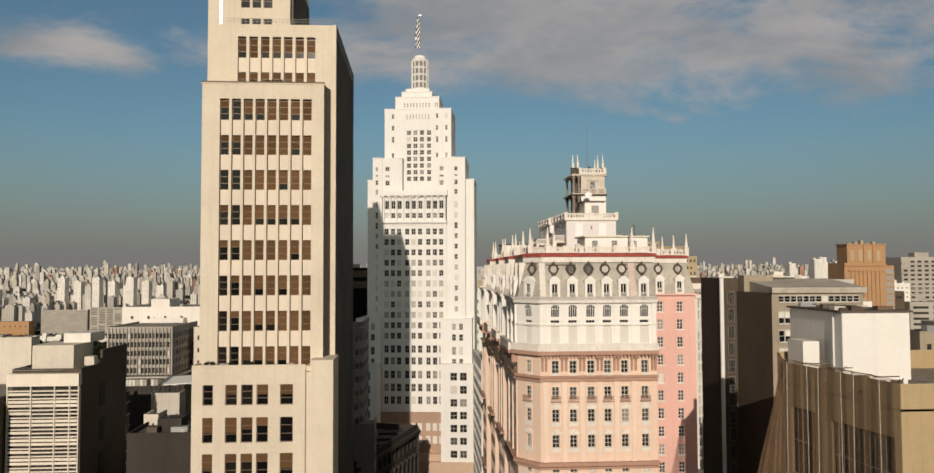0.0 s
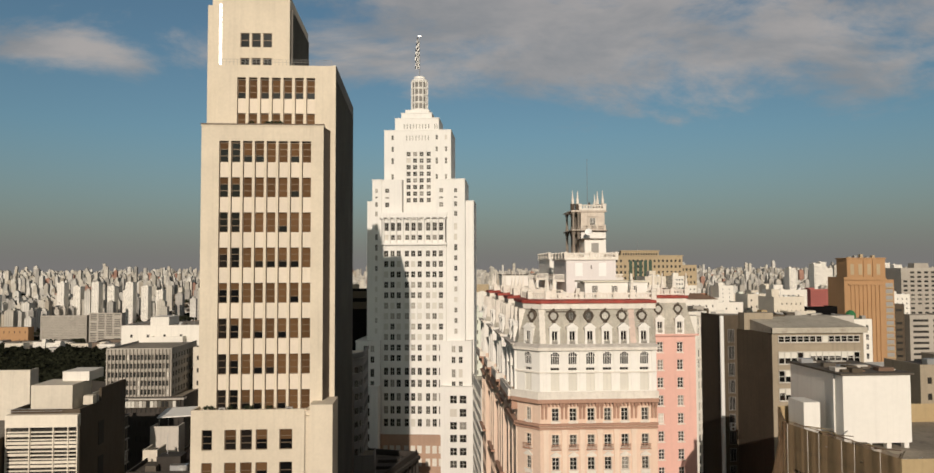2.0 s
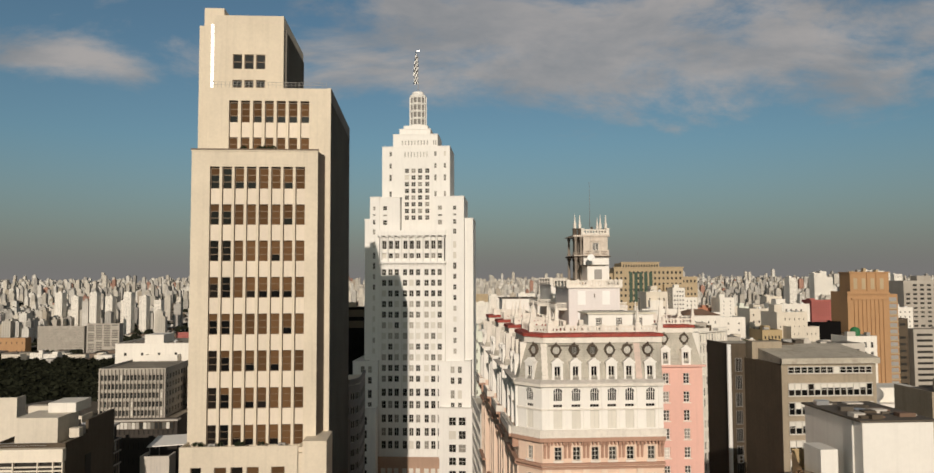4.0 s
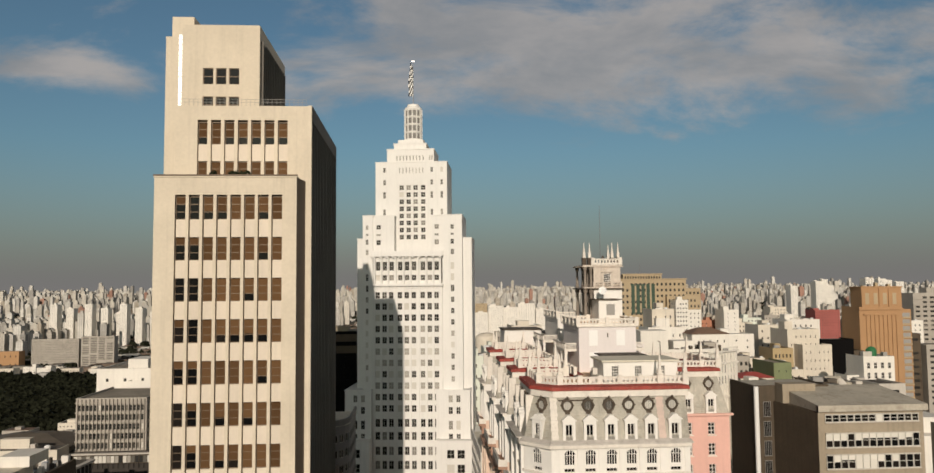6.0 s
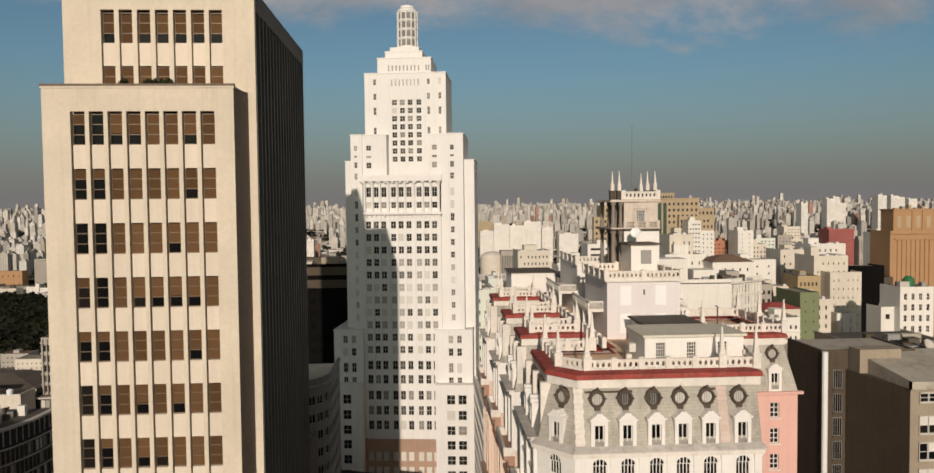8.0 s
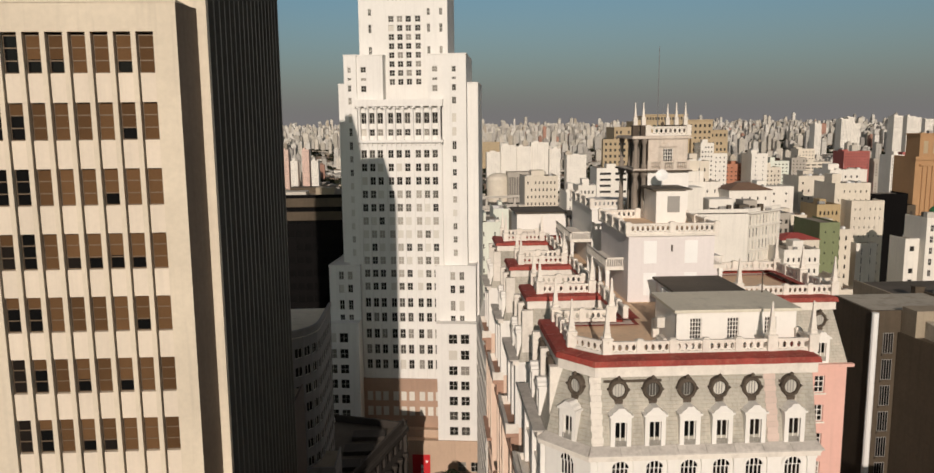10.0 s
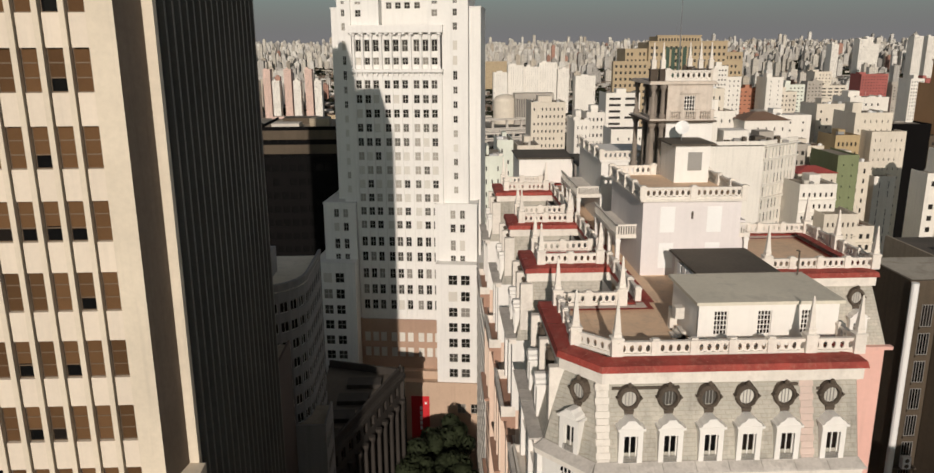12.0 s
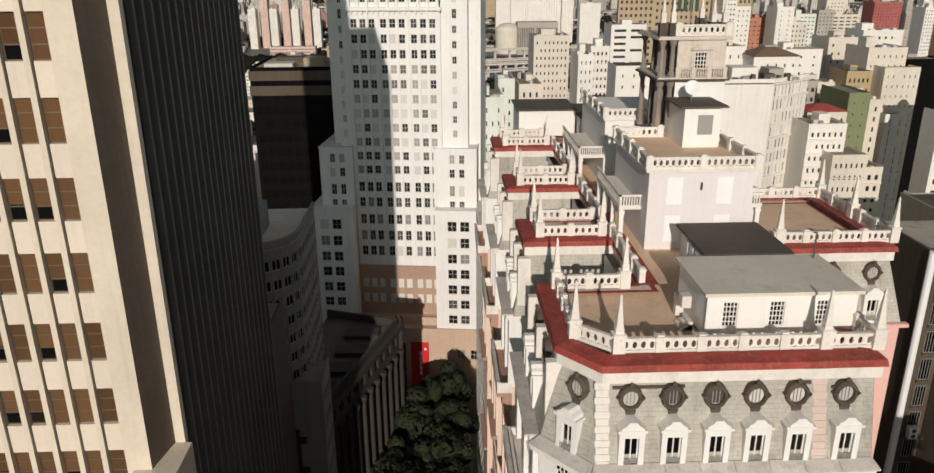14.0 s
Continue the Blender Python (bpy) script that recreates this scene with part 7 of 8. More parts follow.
def ochre_tower():
    t = block("orange_tower", (221, 243.2, 385, 401), (-15, 83.0), OCHREWALL, "tall ochre brown stepped office tower with ribs", roof=ROOFDARK, house=False)
    rib = Geo()
    rib.box(-0.32, 0.32, -0.5, 0, -15, 79.6)
    rib = rib.mesh("rib", OCHREWALL)
    for k in range(8):
        placed("rib", rib, t, (224.6 + 2.2 * k, 385, 0))
    for x0, x1, z in ((221, 243.2, 82.2), (223.2, 242.0, 79.6)):
        g = Geo()
        g.box(x0 - 0.3, x1 + 0.3, 384.3, 385, z, z + 0.9)
        part("cornice", g, OCHREWALL, t)
    g = Geo()
    g.box(243.2, 248.9, 386.8, 401, -15, 82.4)
    part("side_bay", g, OCHREWALL, t)
    for k in range(15):
        g = Geo()
        g.box(244.0, 248.2, 386.65, 386.8, 78.6 - 3.3 * k, 80.6 - 3.3 * k)
        part("window", g, GREYPAINT, t)
        g = Geo()
        g.box(243.6, 248.6, 386.1, 386.8, 77.9 - 3.3 * k, 78.5 - 3.3 * k)
        part("balcony_slab", g, TANWALL, t)
    g = Geo()
    g.box(224.4, 245.2, 388, 398, 83, 93.2)
    part("upper_block", g, OCHREWALL, t)
    for x in (226.2, 230.6, 235.4, 240.4):
        g = Geo()
        g.box(x, x + 2.0, 387.9, 388, 85.0, 90.6)
        part("recess", g, TANWALL, t)
    for x in (233.6, 238.6):
        g = Geo()
        g.box(x - 0.45, x + 0.45, 387.5, 388, 83, 93.6)
        part("pier", g, OCHREWALL, t)
    g = Geo()
    g.box(224.0, 245.6, 387.6, 398.4, 93.2, 93.9)
    part("coping", g, OCHREWALL, t)
    for k in range(5):
        g = Geo()
        g.box(227 + 3.3 * k, 228.4 + 3.3 * k, 391, 393, 93.9, 94.4 + 0.7 * (k % 3))
        part("roof_box", g, (TANWALL, GREYPAINT)[k % 2], t)


def tan_tower():
    t = block("tan_tower", (178.6, 242.6, 690, 725), (-28, 100.0), TANWALL, "tan stone stepped office tower with square dark windows", (16, 24, 0.55, 0.5), house=False)
    for bx, zt, cols in (((160.8, 178.55, 695, 725), 95.2, 5), ((150.2, 178.5, 689.5, 694.9), 85.4, 7), ((223.2, 254.0, 685, 689.9), 85.2, 9), ((242.65, 258.0, 696, 725), 92.0, 4)):
        q = block("tan_tower", bx, (-28, zt), TANWALL, "tan stone wing of a stepped office tower", (cols, 22, 0.55, 0.5), house=False)
    g = Geo()
    g.box(186.5, 221.7, 694, 720, 100.2, 105.4)
    part("upper_storey", g, TANWALL, t)
    for k in range(14):
        g = Geo()
        g.box(187.8 + 2.4 * k, 189.2 + 2.4 * k, 693.9, 694, 101.8, 104.0)
        part("window", g, PANEFAR, t)
    for z, a, b, y in ((105.4, 185.8, 222.4, 693.4), (100.8, 177.9, 243.3, 689.3)):
        g = Geo()
        g.box(a, b, y, y + 4, z, z + 0.9)
        part("cornice", g, TANWALL, t)
    for k in range(5):
        g = Geo()
        g.box(192.5 + 4.6 * k, 195.5 + 4.6 * k, 689.6, 689.95, 70, 97)
        part("glass_strip", g, GREENGLASS, t, "tall green glass window strip")
    g = Geo()
    g.tube((205, 705, 105.4), (205, 705, 116), 0.25, 0.12, 5)
    part("aerial", g, METAL, t)


def mid_city():
    B = block
    ornate_palace()
    ochre_tower()
    tan_tower()
    B("cream_house", (116.5, 132.4, 332, 346), (-8, 74.6), WHITEWALL, "white building with a brown hipped roof", (5, 19, 0.22, 0.3), roof=TILEROOF, house=False, hip=2.4, cap=0.2)
    B("cream_house", (101, 117, 342, 356), (-8, 76.5), WHITEWALL, "white rendered building with few windows", (5, 20, 0.2, 0.35), roof=TILEROOF)
    B("cream_house", (106, 116, 352, 366), (-8, 84), CREAMWALL, "cream roof building with tall windows", (4, 22, 0.3, 0.4), roof=ROOFDARK)
    B("red_roof_house", (131.8, 145.4, 320, 331), (-8, 57.6), CREAMWALL, "cream house block with a red hipped roof", (6, 15, 0.4, 0.4), roof=REDROOF, house=False, hip=1.8, cap=0.2, ledges=6)
    B("white_block", (124.6, 136.8, 303, 317), (-8, 56.4), WHITEWALL, "white stepped apartment block with balconies", (6, 16, 0.42, 0.4), right=(5, 16, 0.4, 0.42), house=True, ledges=14)
    B("cream_house", (130, 141, 296, 308), (-8, 48), CREAMWALL, "cream stepped block with round windows", (6, 14, 0.4, 0.42), house=False, ledges=8)
    B("cream_house", (138.5, 149, 300, 314), (-8, 43), CREAMWALL, "cream block with dark balconies", (4, 13, 0.55, 0.5), roof=TILEROOF, ledges=10)
    B("green_house", (147.9, 155.4, 325, 345), (-10, 62.4), GREENWALL, "narrow building with green painted side", (2, 18, 0.15, 0.2), house=False)
    B("cream_block", (155.6, 165, 334, 350), (-10, 58.5), CREAMWALL, "narrow cream apartment building with dark shutters", (3, 18, 0.3, 0.5))
    B("cream_block", (170.0, 184.9, 357, 374), (-15, 74.0), CREAMWALL, "tall cream apartment block with small windows", (6, 24, 0.22, 0.34))
    B("cream_block", (172.8, 186.2, 349, 356.9), (-15, 67.6), CREAMWALL, "cream apartment block front with a notched edge", (6, 22, 0.2, 0.3), right=(3, 22, 0.5, 0.4), house=False)
    B("cream_block", (172.4, 180.6, 343, 348.9), (-15, 51.5), WHITEWALL, "lower white front of a cream block", (2, 18, 0.12, 0.8), house=False)
    # black block added as the shaded right side of a building
    B("black_block", (188.5, 204, 362, 374), (-15, 69), BLACKGLASS, "building side painted black for its shade", house=False)
    B("old_house", (160.5, 170, 352, 366), (-12, 66), OCHREPALE, "stained brown old apartment block", (5, 20, 0.5, 0.45), roof=TILEROOF)
    B("old_house", (150, 161, 360, 372), (-12, 61), CREAMWALL, "cream apartment block with red roof", (5, 19, 0.45, 0.4), roof=TILEROOF)
    B("old_house", (136.5, 149, 350, 364), (-12, 63), GREYWALL, "grey jumbled roof storeys with shutters", (5, 20, 0.6, 0.5), roof=ROOFDARK, ledges=6)
    B("old_house", (133, 147, 372, 388), (-12, 71), GREYWALL, "grey apartment block with deep balconies", (4, 22, 0.7, 0.45), roof=ROOFCITY, ledges=12)
    B("white_house", (152, 170, 392, 408), (-14, 70), WHITEWALL, "white block with an arched roof storey", (3, 24, 0.15, 0.3), roof=CONC_PALE)
    B("white_house", (176, 192, 400, 416), (-14, 74), CREAMWALL, "cream block behind the tall apartments", (5, 24, 0.3, 0.35))
    B("white_house", (196, 214, 410, 426), (-16, 76), WHITEWALL, "white apartment slab with window rows", (6, 25, 0.35, 0.35))
    B("dark_house", (204.5, 219.5, 380, 396), (-16, 62), CONC_DARK, "sooty block with bare concrete roof", (5, 20, 0.4, 0.4), roof=ROOFDARK)
    B("white_block", (171.2, 183.4, 300, 312), (-12, 66.8), WHITEWALL, "white apartment building with green water tank", (4, 20, 0.42, 0.6), right=(3, 20, 0.3, 0.5), near=True, frame_mat=WHITE, glass_mat=DARKGLASS, house=False)
    B("white_block", (166.2, 171.1, 303, 312), (-12, 59.5), WHITEWALL, "lower side wing of a white apartment building", (1, 18, 0.5, 0.5), house=False)
    g = Geo()
    g.lathe(178, 306, [(1.9, 67.0), (2.0, 69.6), (1.2, 70.6), (0.4, 70.9)], 16)
    solid("water_tank", g, TANKGREEN, "green round water tank on a white roof", "water tank")
    for k, (x, y, w, h) in enumerate(((172.4, 302, 3.4, 2.2), (176.2, 309, 4.2, 1.4), (181.0, 303, 1.6, 1.8))):
        g = Geo()
        g.box(x, x + w, y, y + 2, 67.0, 67.0 + h)
        solid("roof_box", g, (CONC_PALE, ROOFDARK, GREYPAINT)[k], "small box on a white apartment roof", "roof box")
    B("white_block", (112, 150, 205, 230), (-2, 56), WHITEWALL, "white flat roofed building with satellite dishes", (8, 14, 0.2, 0.2), roof=WHITEWALL)
    g = Geo()
    g.lathe(0, 0, [(0.05, 0.0), (1.2, 0.25), (2.1, 0.8), (2.15, 0.86), (1.2, 0.32), (0.05, 0.06)], 20)
    d = thing("satellite_dish", (126, 209, 56.2), "large grey mesh satellite dish on a roof", "satellite dish")
    q = placed("dish", g.mesh("dish", GREYPAINT), d, (126, 209, 58.6))
    q.rotation_euler = (radians(62), 0, radians(-25))
    g = Geo()
    g.tube((126, 209.3, 56.2), (126, 209.3, 58.7), 0.12, 0.1, 6)
    part("post", g, METAL, d)
    # low blocks behind the palace, their shade given by dark walls and roofs
    B("dark_block", (86, 110, 170, 200), (0, 34), SHADOWSTONE, "flat roof building, shade painted in black", roof=ROOFDARK)
    B("dark_block", (92, 125, 140, 168), (0, 36), CONC_DARK, "grey roofs with tanks and sheds", roof=ROOFDARK)
    B("grey_block", (101.5, 116, 150, 162), (0, 67.5), CONCRETE, "grey block with stained roof storeys", (5, 20, 0.4, 0.45), roof=ROOFDARK)
    B("banded_office", (279, 304, 420, 440), (-18, 61), GREYWALL, "pale office building with dark window bands", (2, 24, 0.92, 0.45), house=False)
    B("dark_office", (267, 278.6, 424, 440), (-18, 67), CONC_DARK, "dark office building with window bands", (2, 22, 0.8, 0.4), house=False)
    B("balcony_tower", (340, 372, 520, 540), (-22, 88), GREYWALL, "grey apartment tower with stacked balconies", (6, 34, 0.7, 0.5), ledges=30)
    B("white_tower", (322, 336, 505, 520), (-22, 70), WHITEWALL, "white apartment tower beside the balconies", (4, 28, 0.3, 0.4))
    # further apartment towers
    B("white_block", (224.9, 235.8, 667, 682), (-24, 82), WHITEWALL, "white stepped apartment tower", (4, 28, 0.6, 0.35), left=(4, 28, 0.5, 0.4))
    B("white_block", (236.0, 247.4, 668, 684), (-24, 73.5), WHITEWALL, "lower wing of a white stepped tower", (3, 26, 0.3, 0.4), house=False)
    B("brick_tower", (254.3, 274.0, 690, 708), (-26, 63.5), BRICKWALL, "orange brick apartment tower", (5, 26, 0.55, 0.3), ledges=20)
    B("white_block", (264.4, 277.5, 660, 680), (-26, 73.4), WHITEWALL, "plain white apartment tower wall", (2, 28, 0.12, 0.4))
    B("cream_block", (278, 291, 664, 680), (-26, 62), CREAMWALL, "cream apartment tower with window columns", (4, 24, 0.4, 0.5))
    B("green_tower", (324.5, 343.3, 760, 780), (-28, 62), PALEGREEN, "pale green apartment tower", (5, 26, 0.5, 0.35))
    B("white_block", (300, 322, 740, 760), (-28, 40), WHITEWALL, "white stepped building with flat roofs", (6, 18, 0.3, 0.4))
    B("cream_block", (387.9, 414.4, 820, 842), (-30, 57.5), CREAMWALL, "cream apartment slab with window bands", (4, 26, 0.82, 0.42))
    B("cream_block", (392, 410, 843, 860), (-30, 70), CREAMWALL, "rear tower of a cream apartment slab", (5, 28, 0.4, 0.4))
    # cream tower in shadow, given a grey wall for it
    B("grey_tower", (372, 387, 815, 830), (-30, 62), GREYWALL, "tall cream apartment tower, shadow painted as grey", (4, 26, 0.4, 0.4))
    B("red_building", (500.4, 532.2, 950, 975), (-32, 62.5), REDWALL, "red painted apartment building", (9, 28, 0.5, 0.35))
    B("grey_tower", (536, 556, 945, 965), (-32, 50), GREYWALL, "grey concrete tower beside the red building", (5, 24, 0.4, 0.4))
    B("white_block", (466.3, 479.8, 800, 820), (-30, 64.5), WHITEWALL, "white face of an apartment building", (5, 28, 0.5, 0.45))
    B("red_building", (480, 492.0, 799, 820), (-30, 64.5), REDWALL, "tall red and white apartment building", (4, 28, 0.4, 0.4))
    for x, w, y, zt in ((1040, 20, 1728, 108), (1078, 18, 1740, 107), (1104, 20, 1760, 104), (1160, 20, 1800, 100), (905, 18, 1700, 102), (928, 14, 1715, 106), (952, 16, 1735, 92), (846, 15, 1700, 92)):
        B("white_tower", (x, x + w, y, y + 24), (-10, zt), WHITEWALL, "tall pale apartment tower on the ridge", (5, 36, 0.45, 0.4), group="ridge towers")
    B("cream_block", (52.7, 69.2, 430, 452), (-20, 73.4), CREAMWALL, "cream apartment building with small windows", (8, 26, 0.4, 0.42))
    B("white_block", (68.3, 75, 400, 420), (-14, 68), WHITEWALL, "white apartment building behind the roofs", (3, 20, 0.3, 0.4))
    B("white_block", (77.4, 86, 420, 436), (-14, 69.4), WHITEWALL, "white stepped apartment building", (4, 22, 0.5, 0.45), ledges=12)
    B("white_block", (71.0, 92, 340, 354), (-10, 70.4), WHITEWALL, "plain white building with a long flat roof", (5, 20, 0.15, 0.3), roof=ROOFDARK, house=False)
    B("white_block", (34, 50, 300, 320), (-10, 50), WHITEWALL, "low white house block", (4, 14, 0.4, 0.4))
    B("green_house", (19.4, 25.2, 262, 280), (-5, 72.6), PALEGREEN, "pale green narrow apartment building", (3, 22, 0.25, 0.4))
    B("green_house", (26.5, 31.5, 300, 315), (-8, 72), PALEGREEN, "thin pale green building", (2, 22, 0.3, 0.4))
    B("cream_house", (33, 40, 302, 318), (-8, 70), CREAMWALL, "narrow cream building with window columns", (3, 22, 0.4, 0.5))
    B("white_slab", (108.2, 128.5, 520, 540), (-20, 71.5), WHITEWALL, "white slab block with dark window bands", (2, 24, 0.85, 0.42))
    for k, (x, w, zt) in enumerate(((112, 26, 46), (140, 30, 58), (172, 28, 55), (202, 34, 62), (240, 22, 49))):
        B("white_slab", (x, x + w, 1500 + 14 * k, 1522 + 14 * k), (-34, zt), WHITEWALL, "white apartment slab with faint windows", (7, 30, 0.25, 0.35), group="white apartment slabs")
    B("white_slab", (256, 292, 1450, 1475), (-34, 41), WHITEWALL, "white apartment slab with faint windows", (9, 26, 0.2, 0.3), group="white apartment slabs")
    B("tan_slab", (106, 182, 2000, 2030), (-20, 53), TANWALL, "long tan slab beyond the viaducts", (20, 20, 0.3, 0.3), house=False)
    B("dark_hall", (137, 203, 1350, 1385), (-36, 17), GREYWALL, "dark grey hall with vertical ribs", (22, 1, 0.5, 0.8), house=False)
    g = Geo()
    g.lathe(124, 1380, [(21, -36), (21, 4), (19, 9), (12, 13.5), (3, 15)], 28)
    solid("gas_holder", g, CREAMWALL, "pale round tank with a shallow dome", "tank")
    B("grey_slab", (-645, -568, 1350, 1368), (-34, 14), GREYWALL, "long grey apartment slab", (36, 16, 0.5, 0.5), group="grey slabs", house=False)
    B("grey_slab", (-562, -508, 1345, 1362), (-34, 18), GREYWALL, "long grey apartment slab", (4, 17, 0.9, 0.45), group="grey slabs", house=False)
    B("orange_hall", (-725, -655, 1330, 1350), (-34, -4), OCHREWALL, "low orange hall among white roofs", (8, 2, 0.2, 0.3), house=False)
    B("red_hall", (-480, -440, 1560, 1580), (-34, -12), REDWALL, "red painted low hall", (8, 4, 0.3, 0.3), house=False)
    for k in range(9):
        x = -775 + 24 * k
        B("white_tower", (x, x + 15, 1690 + 23 * (k % 3), 1712 + 23 * (k % 3)), (-34, 66 - 9 * (k % 3)), WHITEWALL, "slender white apartment tower", (4, 32, 0.4, 0.4), group="white towers")
    for k in range(7):
        x = -330 + 19 * k
        B("white_tower", (x, x + 13, 1490 + 15 * (k % 2), 1510 + 15 * (k % 2)), (-34, 34 + 20 * (k % 2)), WHITEWALL if k % 2 == 0 else PINKWALL, "slender apartment tower with window columns", (5, 26, 0.4, 0.4), group="apartment towers")
    B("pink_school", (-262, -190, 1330, 1350), (-34, -16), PINKWALL, "long low pink building with window bands", (20, 3, 0.7, 0.45), house=False)
    # elevated roads
    for k, (xa, ya, xb, yb, z) in enumerate(((20, 1120, 330, 1215, -20), (20, 1060, 300, 1120, -17), (40, 1000, 150, 1050, -19), (20, 1240, 360, 1330, -18), (-110, 980, 60, 1110, -18))):
        g = Geo()
        L = math.hypot(xb - xa, yb - ya)
        u = ((xb - xa) / L, (yb - ya) / L)
        g.obox((xa, ya), u, 0, L, 0, 16, z, z + 1.2)
        for q in (0, 15.6):
            g.obox((xa, ya), u, 0, L, q, q + 0.4, z + 1.2, z + 2.2)
        for q in range(int(L / 24)):
            g.obox((xa, ya), u, 24 * q + 5, 24 * q + 8, 5, 9, -36, z)
        solid("viaduct", g, CONC_PALE, "pale concrete elevated road on piers", "viaduct", group="elevated roads")


# out of view: added so its shadow covers trees and the low avenue
block("rear_block", (-150, 70, -75, -45), (0, 88), CREAMWALL, "unseen city block behind the view, added to shade the avenue", house=False)
louvre_office()
west_blocks()
east_blocks()
canyon()
mid_city()

# ---- random city between the measured buildings ----
KEEP = [(140, 264, 280, 430), (-75, 85, 60, 300), (-160, -30, 120, 345), (50, 190, 100, 330), (245, 310, 410, 450), (145, 262, 560, 730), (95, 165, 295, 400), (50, 95, 320, 480),
        (215, 295, 640, 715), (105, 132, 500, 550), (365, 420, 800, 870), (460, 560, 790, 980), (300, 350, 730, 785), (315, 375, 495, 545), (10, 360, 985, 1400), (100, 300, 1440, 1620), (95, 190, 1990, 2040),
        (-730, -500, 1320, 1380), (-340, -190, 1310, 1530), (-485, -435, 1550, 1590), (15, 45, 255, 325)]


def woods_at(x, y):
    west = 720 < y < 1180 and -0.66 * y < x < -0.37 * y
    north = 960 < y < 1290 and -330 < x < -140
    strip = 520 < y < 800 and -150 < x < -60 or 900 < y < 985 and 45 < x < 160 or 640 < y < 700 and 60 < x < 110 or 1225 < y < 1300 and 150 < x < 320
    hill = (x - 900) ** 2 / 190 ** 2 + (y - 1990) ** 2 / 130 ** 2 < 1
    return west or north or strip or hill


def near_city():
    rng = random.Random(5)
    taken = []
    walls = [CREAMWALL] * 7 + [WHITEWALL] * 6 + [GREYWALL] * 3 + [PINKWALL, TANWALL]
    words = {CREAMWALL.name: "cream", WHITEWALL.name: "white", GREYWALL.name: "grey", PINKWALL.name: "pale pink", TANWALL.name: "tan"}
    made = 0
    for k in range(4000):
        y = rng.uniform(300, 1250)
        x = rng.uniform(-0.62, 0.74) * y
        if made >= 252:
            break
        tall = rng.random() < 0.38
        w, d = (rng.uniform(12, 22), rng.uniform(12, 22)) if tall else (rng.uniform(14, 34), rng.uniform(12, 26))
        if any(a - w / 2 < x < b + w / 2 and c - d / 2 < y < e + d / 2 for a, b, c, e in KEEP) or woods_at(x, y) or any(abs(x - p) < (w + q) / 2 + 2 and abs(y - r) < (d + e) / 2 + 2 for p, q, r, e in taken):
            continue
        taken.append((x, w, y, d))
        z = land_height(x, y)
        west = x < -0.05 * y
        h = rng.uniform(30, 56 if west else 70) if tall else rng.uniform(9, 26 if y > 500 else 34)
        if x < -0.3 * y and y < 760:
            h = rng.uniform(6, 13)
        elif x < -0.28 * y or -0.06 * y < x < 0.2 * y and 480 < y < 1250:
            h = rng.uniform(6, 16)
        m = rng.choice(walls)
        low_west = x < -0.28 * y and y < 800
        if low_west:
            m = rng.choice((GREYWALL, TANWALL, GREYWALL, CREAMWALL))
        kind = "apartment tower" if tall else "low building"
        nx, nz = max(2, round(w / 3.4)), max(2, round(h / 3.1))
        block("apartment_tower" if tall else "low_building", (x - w / 2, x + w / 2, y - d / 2, y + d / 2), (z - 3, z + h), m, "%s rendered %s in the city sea" % (words[m.name], kind),
              (nx, nz, rng.choice((0.28, 0.38, 0.5)), rng.choice((0.3, 0.36))), right=None, left=(3, nz, 0.3, 0.4) if x > 40 else None, roof=rng.choice((TILEROOF, ROOFDARK, ROOFCITY) if low_west else (ROOFCITY, ROOFCITY, TILEROOF, CONC_PALE)), group="city buildings", house=tall or rng.random() < 0.4)
        made += 1
    return taken


TAKEN = near_city()


def far_wall(name, color):
    """Distant render with floor lines and window columns too fine to build."""
    m = material(name, color, 0.9, 0.18, 0.1, 0.08, 0)
    n, l = m.node_tree.nodes, m.node_tree.links
    b = n["Principled BSDF"]
    src = b.inputs["Base Color"].links[0].from_socket
    geo = n.new("ShaderNodeNewGeometry")
    sp = n.new("ShaderNodeSeparateXYZ")
    l.new(geo.outputs["Position"], sp.inputs[0])
    isl = n.new("ShaderNodeMapRange")
    isl.inputs[3].default_value, isl.inputs[4].default_value = 0.68, 1.08
    l.new(geo.outputs["Random Per Island"], isl.inputs[0])

    def stripes(sock, period, share):
        q = n.new("ShaderNodeMath")
        q.operation = "MULTIPLY"
        q.inputs[1].default_value = 1 / period
        l.new(sock, q.inputs[0])
        f = n.new("ShaderNodeMath")
        f.operation = "FRACT"
        l.new(q.outputs[0], f.inputs[0])
        c = n.new("ShaderNodeMath")
        c.operation = "LESS_THAN"
        c.inputs[1].default_value = share
        l.new(f.outputs[0], c.inputs[0])
        return c.outputs[0]

    mu = n.new("ShaderNodeMath")
    mu.operation = "MULTIPLY"
    l.new(stripes(sp.outputs[2], 3.1, 0.5), mu.inputs[0])
    l.new(stripes(sp.outputs[0], 4.3, 0.5), mu.inputs[1])
    sc = n.new("ShaderNodeMapRange")
    sc.inputs[3].default_value, sc.inputs[4].default_value = 1.0, 0.55
    l.new(mu.outputs[0], sc.inputs[0])
    v1, v2 = n.new("ShaderNodeVectorMath"), n.new("ShaderNodeVectorMath")
    v1.operation = v2.operation = "SCALE"
    l.new(src, v1.inputs[0])
    l.new(sc.outputs[0], v1.inputs["Scale"])
    l.new(v1.outputs[0], v2.inputs[0])
    l.new(isl.outputs[0], v2.inputs["Scale"])
    l.new(v2.outputs[0], b.inputs["Base Color"])
    return m


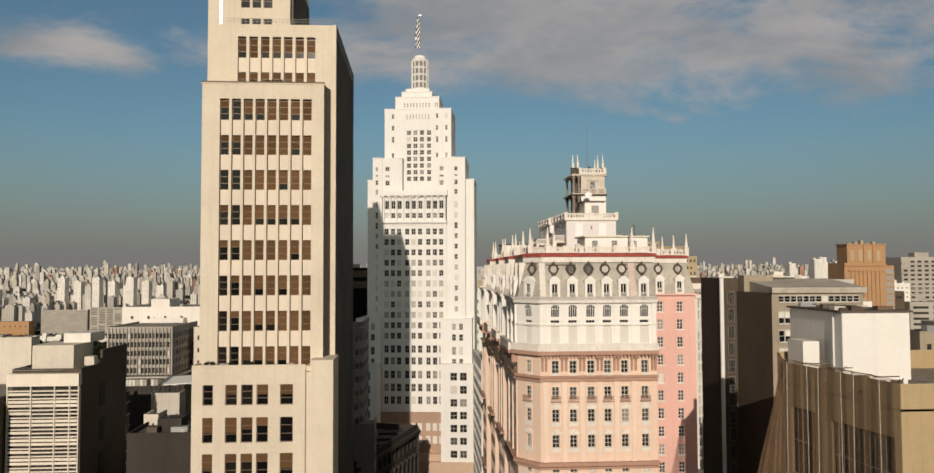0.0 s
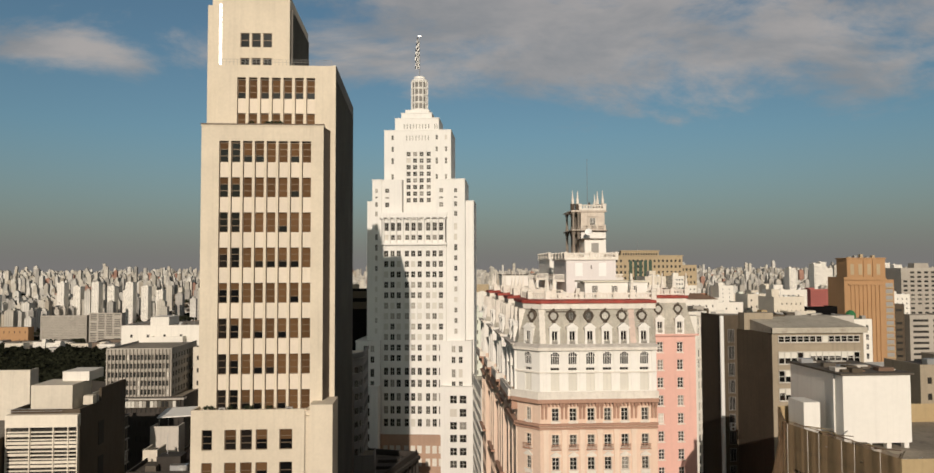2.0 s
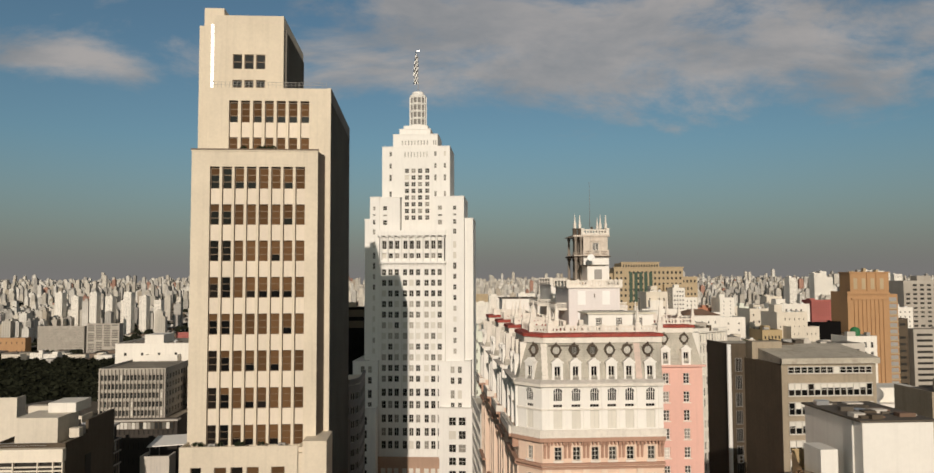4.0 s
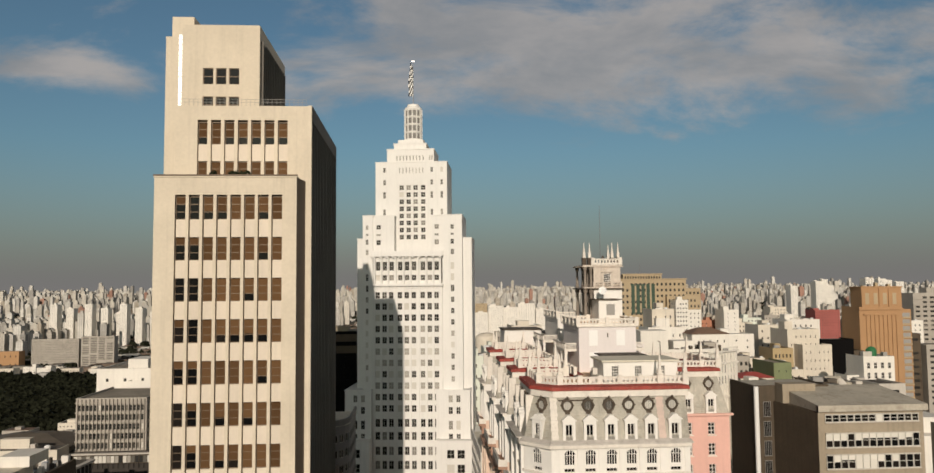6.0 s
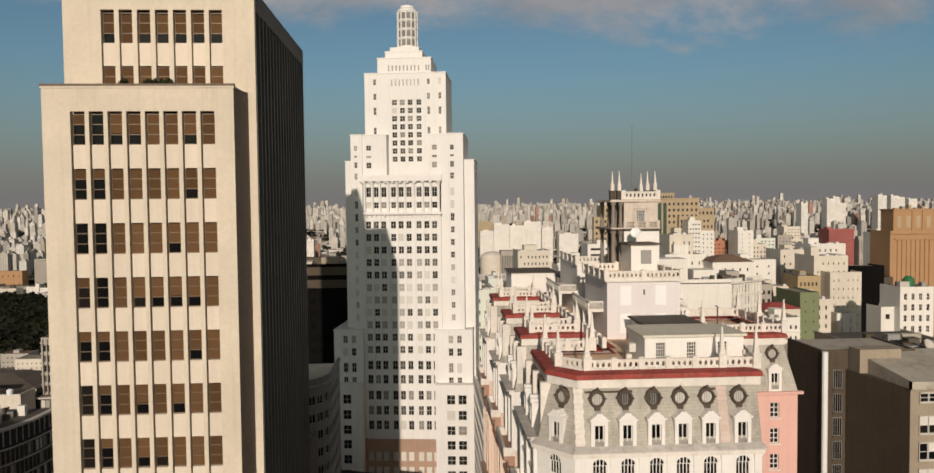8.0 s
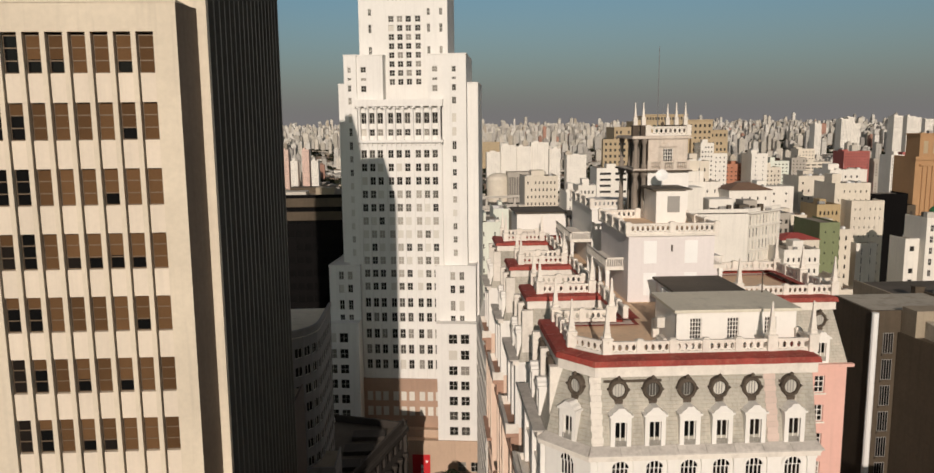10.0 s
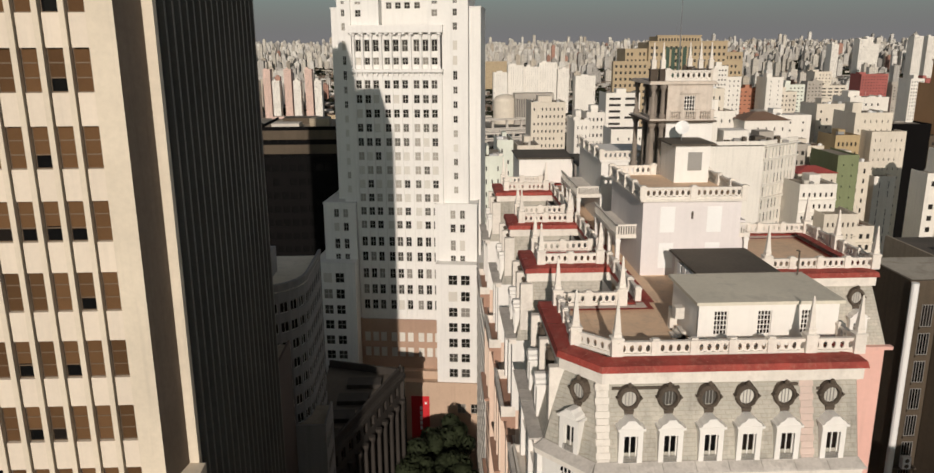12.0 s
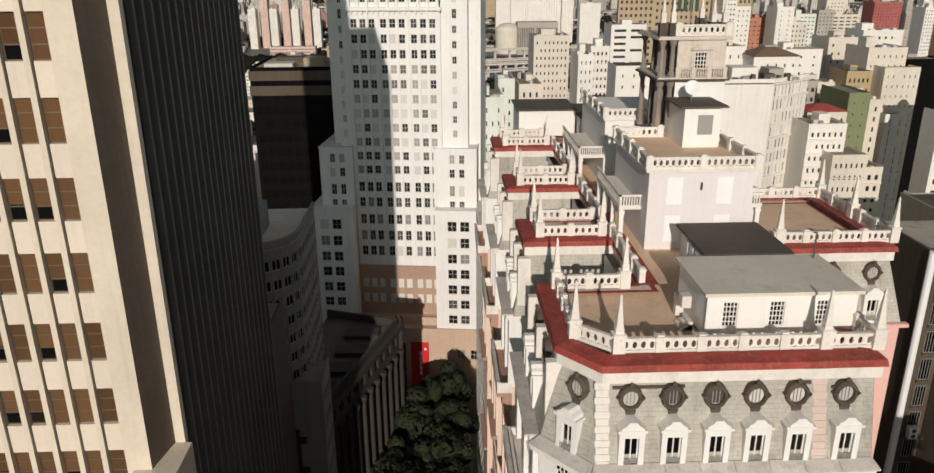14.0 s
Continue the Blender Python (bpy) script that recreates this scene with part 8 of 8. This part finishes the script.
def far_city():
    rng = random.Random(11)
    mats = [far_wall("far_wall_" + c, v) for c, v in
            (("cream", (0.61, 0.57, 0.495)), ("white", (0.66, 0.635, 0.58)), ("grey", (0.42, 0.40, 0.365)), ("tan", (0.48, 0.425, 0.345)), ("brick", (0.42, 0.24, 0.18)))]
    mats.append(material("far_roofs", (0.16, 0.12, 0.09), 0.9, 0.3, 0.1, 0, 0))
    mats.append(WOODS)
    g = Geo()
    for k in range(30000):
        y = 1050 * math.exp(rng.random() ** 0.62 * math.log(4850 / 1050))
        x = rng.uniform(-0.64, 0.78) * (y + 60)
        if math.hypot(x, y) > 4900 or any(a < x < b and c < y < d for a, b, c, d in KEEP) or woods_at(x, y):
            continue
        if y < 1280 and any(abs(x - p) < q / 2 + 10 and abs(y - r) < e / 2 + 10 for p, q, r, e in TAKEN):
            continue
        z = land_height(x, y)
        # towers stand in clusters, with low roofs and trees between
        cluster = noise.noise((x / 230, y / 330, 7.0)) + 0.45 * noise.noise((x / 90, y / 130, 2.0))
        share = 0.02 + 1.1 * max(0, cluster - 0.08) + 0.32 * min(1, max(0, (y - 2300) / 2000))
        tall = rng.random() < share
        if tall and (x < -0.28 * y and y < 1480 or 0 < x < 0.24 * y and y < 1900):
            tall = False
        if tall:
            h = rng.uniform(30, 62) + (rng.uniform(8, 36) if rng.random() < 0.08 else 0)
            w, d = rng.uniform(9, 17), rng.uniform(10, 17)
            mi = rng.choice((0, 0, 0, 0, 1, 1, 1, 1, 2, 3, 0, 1, 0, 1, 0, 1, 2, 2)) if rng.random() > 0.025 else 4
            g.box(x - w / 2, x + w / 2, y - d / 2, y + d / 2, z - 4, z + h, mi)
            g.box(x - w * 0.25, x + w * 0.2, y - d * 0.25, y + d * 0.25, z + h, z + h + rng.uniform(2, 5), mi)
        else:
            h = rng.uniform(4, 11)
            w, d = rng.uniform(9, 34), rng.uniform(9, 26)
            mi = rng.choice((0, 1, 2, 2, 3, 5, 5, 5, 5, 6, 6))
            if mi == 6:
                h *= 1.3
                for q in range(5):
                    a, c, r = x + rng.uniform(-w, w) * 0.6, y + rng.uniform(-d, d) * 0.6, rng.uniform(4, 9)
                    g.lathe(a, c, [(r * 0.5, z), (r, z + h * 0.5), (r * 0.7, z + h * rng.uniform(0.8, 1.1)), (r * 0.2, z + h * 1.15)], 6, 6, rng.random())
                continue
            g.box(x - w / 2, x + w / 2, y - d / 2, y + d / 2, z - 4, z + h, mi)
    solid("distant_buildings", g, mats, "endless sea of pale distant apartment towers", "city", kind="stuff")


far_city()


# ---- trees ----
def street_trees():
    rng = random.Random(21)
    for k, (x, y, r, h) in enumerate(((9.5, 215, 5.5, 26), (5.0, 210, 5.5, 26.5), (11.0, 203, 5.5, 24), (4.2, 200, 6.0, 25), (9.6, 193, 6.0, 24), (2.2, 190, 6.0, 24.5), (9.5, 183, 6.0, 24), (1.0, 181, 6.2, 25), (7.5, 174, 6.0, 24), (-1.2, 173, 6.0, 25), (4.0, 166, 6.0, 24))):
        t = thing("street_tree", (x, y, 0), "tall dense dark green street tree shading the avenue", "tree", "street trees")
        g = Geo()
        g.tube((x, y, 0), (x + 0.2, y, h * 0.45), 0.5, 0.32, 8)
        for q in range(6):
            a = 2 * math.pi * q / 6 + k
            g.tube((x + 0.15, y, h * (0.3 + 0.03 * q)), (x + math.cos(a) * r * 0.6, y + math.sin(a) * r * 0.6, h * 0.7), 0.2, 0.06, 5)
        part("trunk", g, BARK, t)
        c = crown_geo(rng, r, h * 0.62, 6500, 0.42)
        placed("crown", c.mesh("crown", LEAF), t, (x, y, h * 0.38))


def woods():
    rng = random.Random(31)
    kinds = [crown_geo(random.Random(60 + k), 7.0, 10.0, 90, 2.2) for k in range(5)]
    g = Geo()
    count = 0
    while count < 2300:
        y = rng.uniform(520, 1830)
        x = rng.uniform(-0.66, 0.6) * y
        if not woods_at(x, y) or any(a < x < b and c < y < d for a, b, c, d in KEEP[6:]):
            continue
        z = land_height(x, y)
        src = rng.choice(kinds)
        k0 = len(g.v)
        s = rng.uniform(0.8, 1.4)
        g.v += [(x + p[0] * s, y + p[1] * s, z + 1.5 + p[2] * s) for p in src.v]
        g.f += [tuple(k0 + q for q in f) for f in src.f]
        g.m += src.m
        count += 1
    solid("park_woods", g, WOODS, "dark green mass of park trees", "trees", kind="stuff")


street_trees()
woods()


# ---- avenue ----
def avenue():
    g = Geo()
    g.box(-3.0, 13.0, 60, 234, 0.0, 0.04)
    solid("road", g, ASPHALT, "", "", kind="structure")
    for name, a, b in (("pavement_west", -12.2, -3.0), ("pavement_east", 13.0, FX - 0.1)):
        g = Geo()
        g.box(a, b, 60, 234, 0.0, 0.16)
        solid(name, g, PAVING, "", "", kind="structure")
    t = thing("street_awning", (13.5, 196, 0), "red street stall awning on posts", "awning")
    g = Geo()
    g.box(12.2, 14.4, 186, 206, 2.6, 2.8)
    part("canopy", g, BANNER, t)
    g = Geo()
    for y in (186.2, 196, 205.8):
        g.tube((12.4, y, 0.1), (12.4, y, 2.6), 0.05, 0.05, 6)
    part("post", g, METAL, t)


avenue()
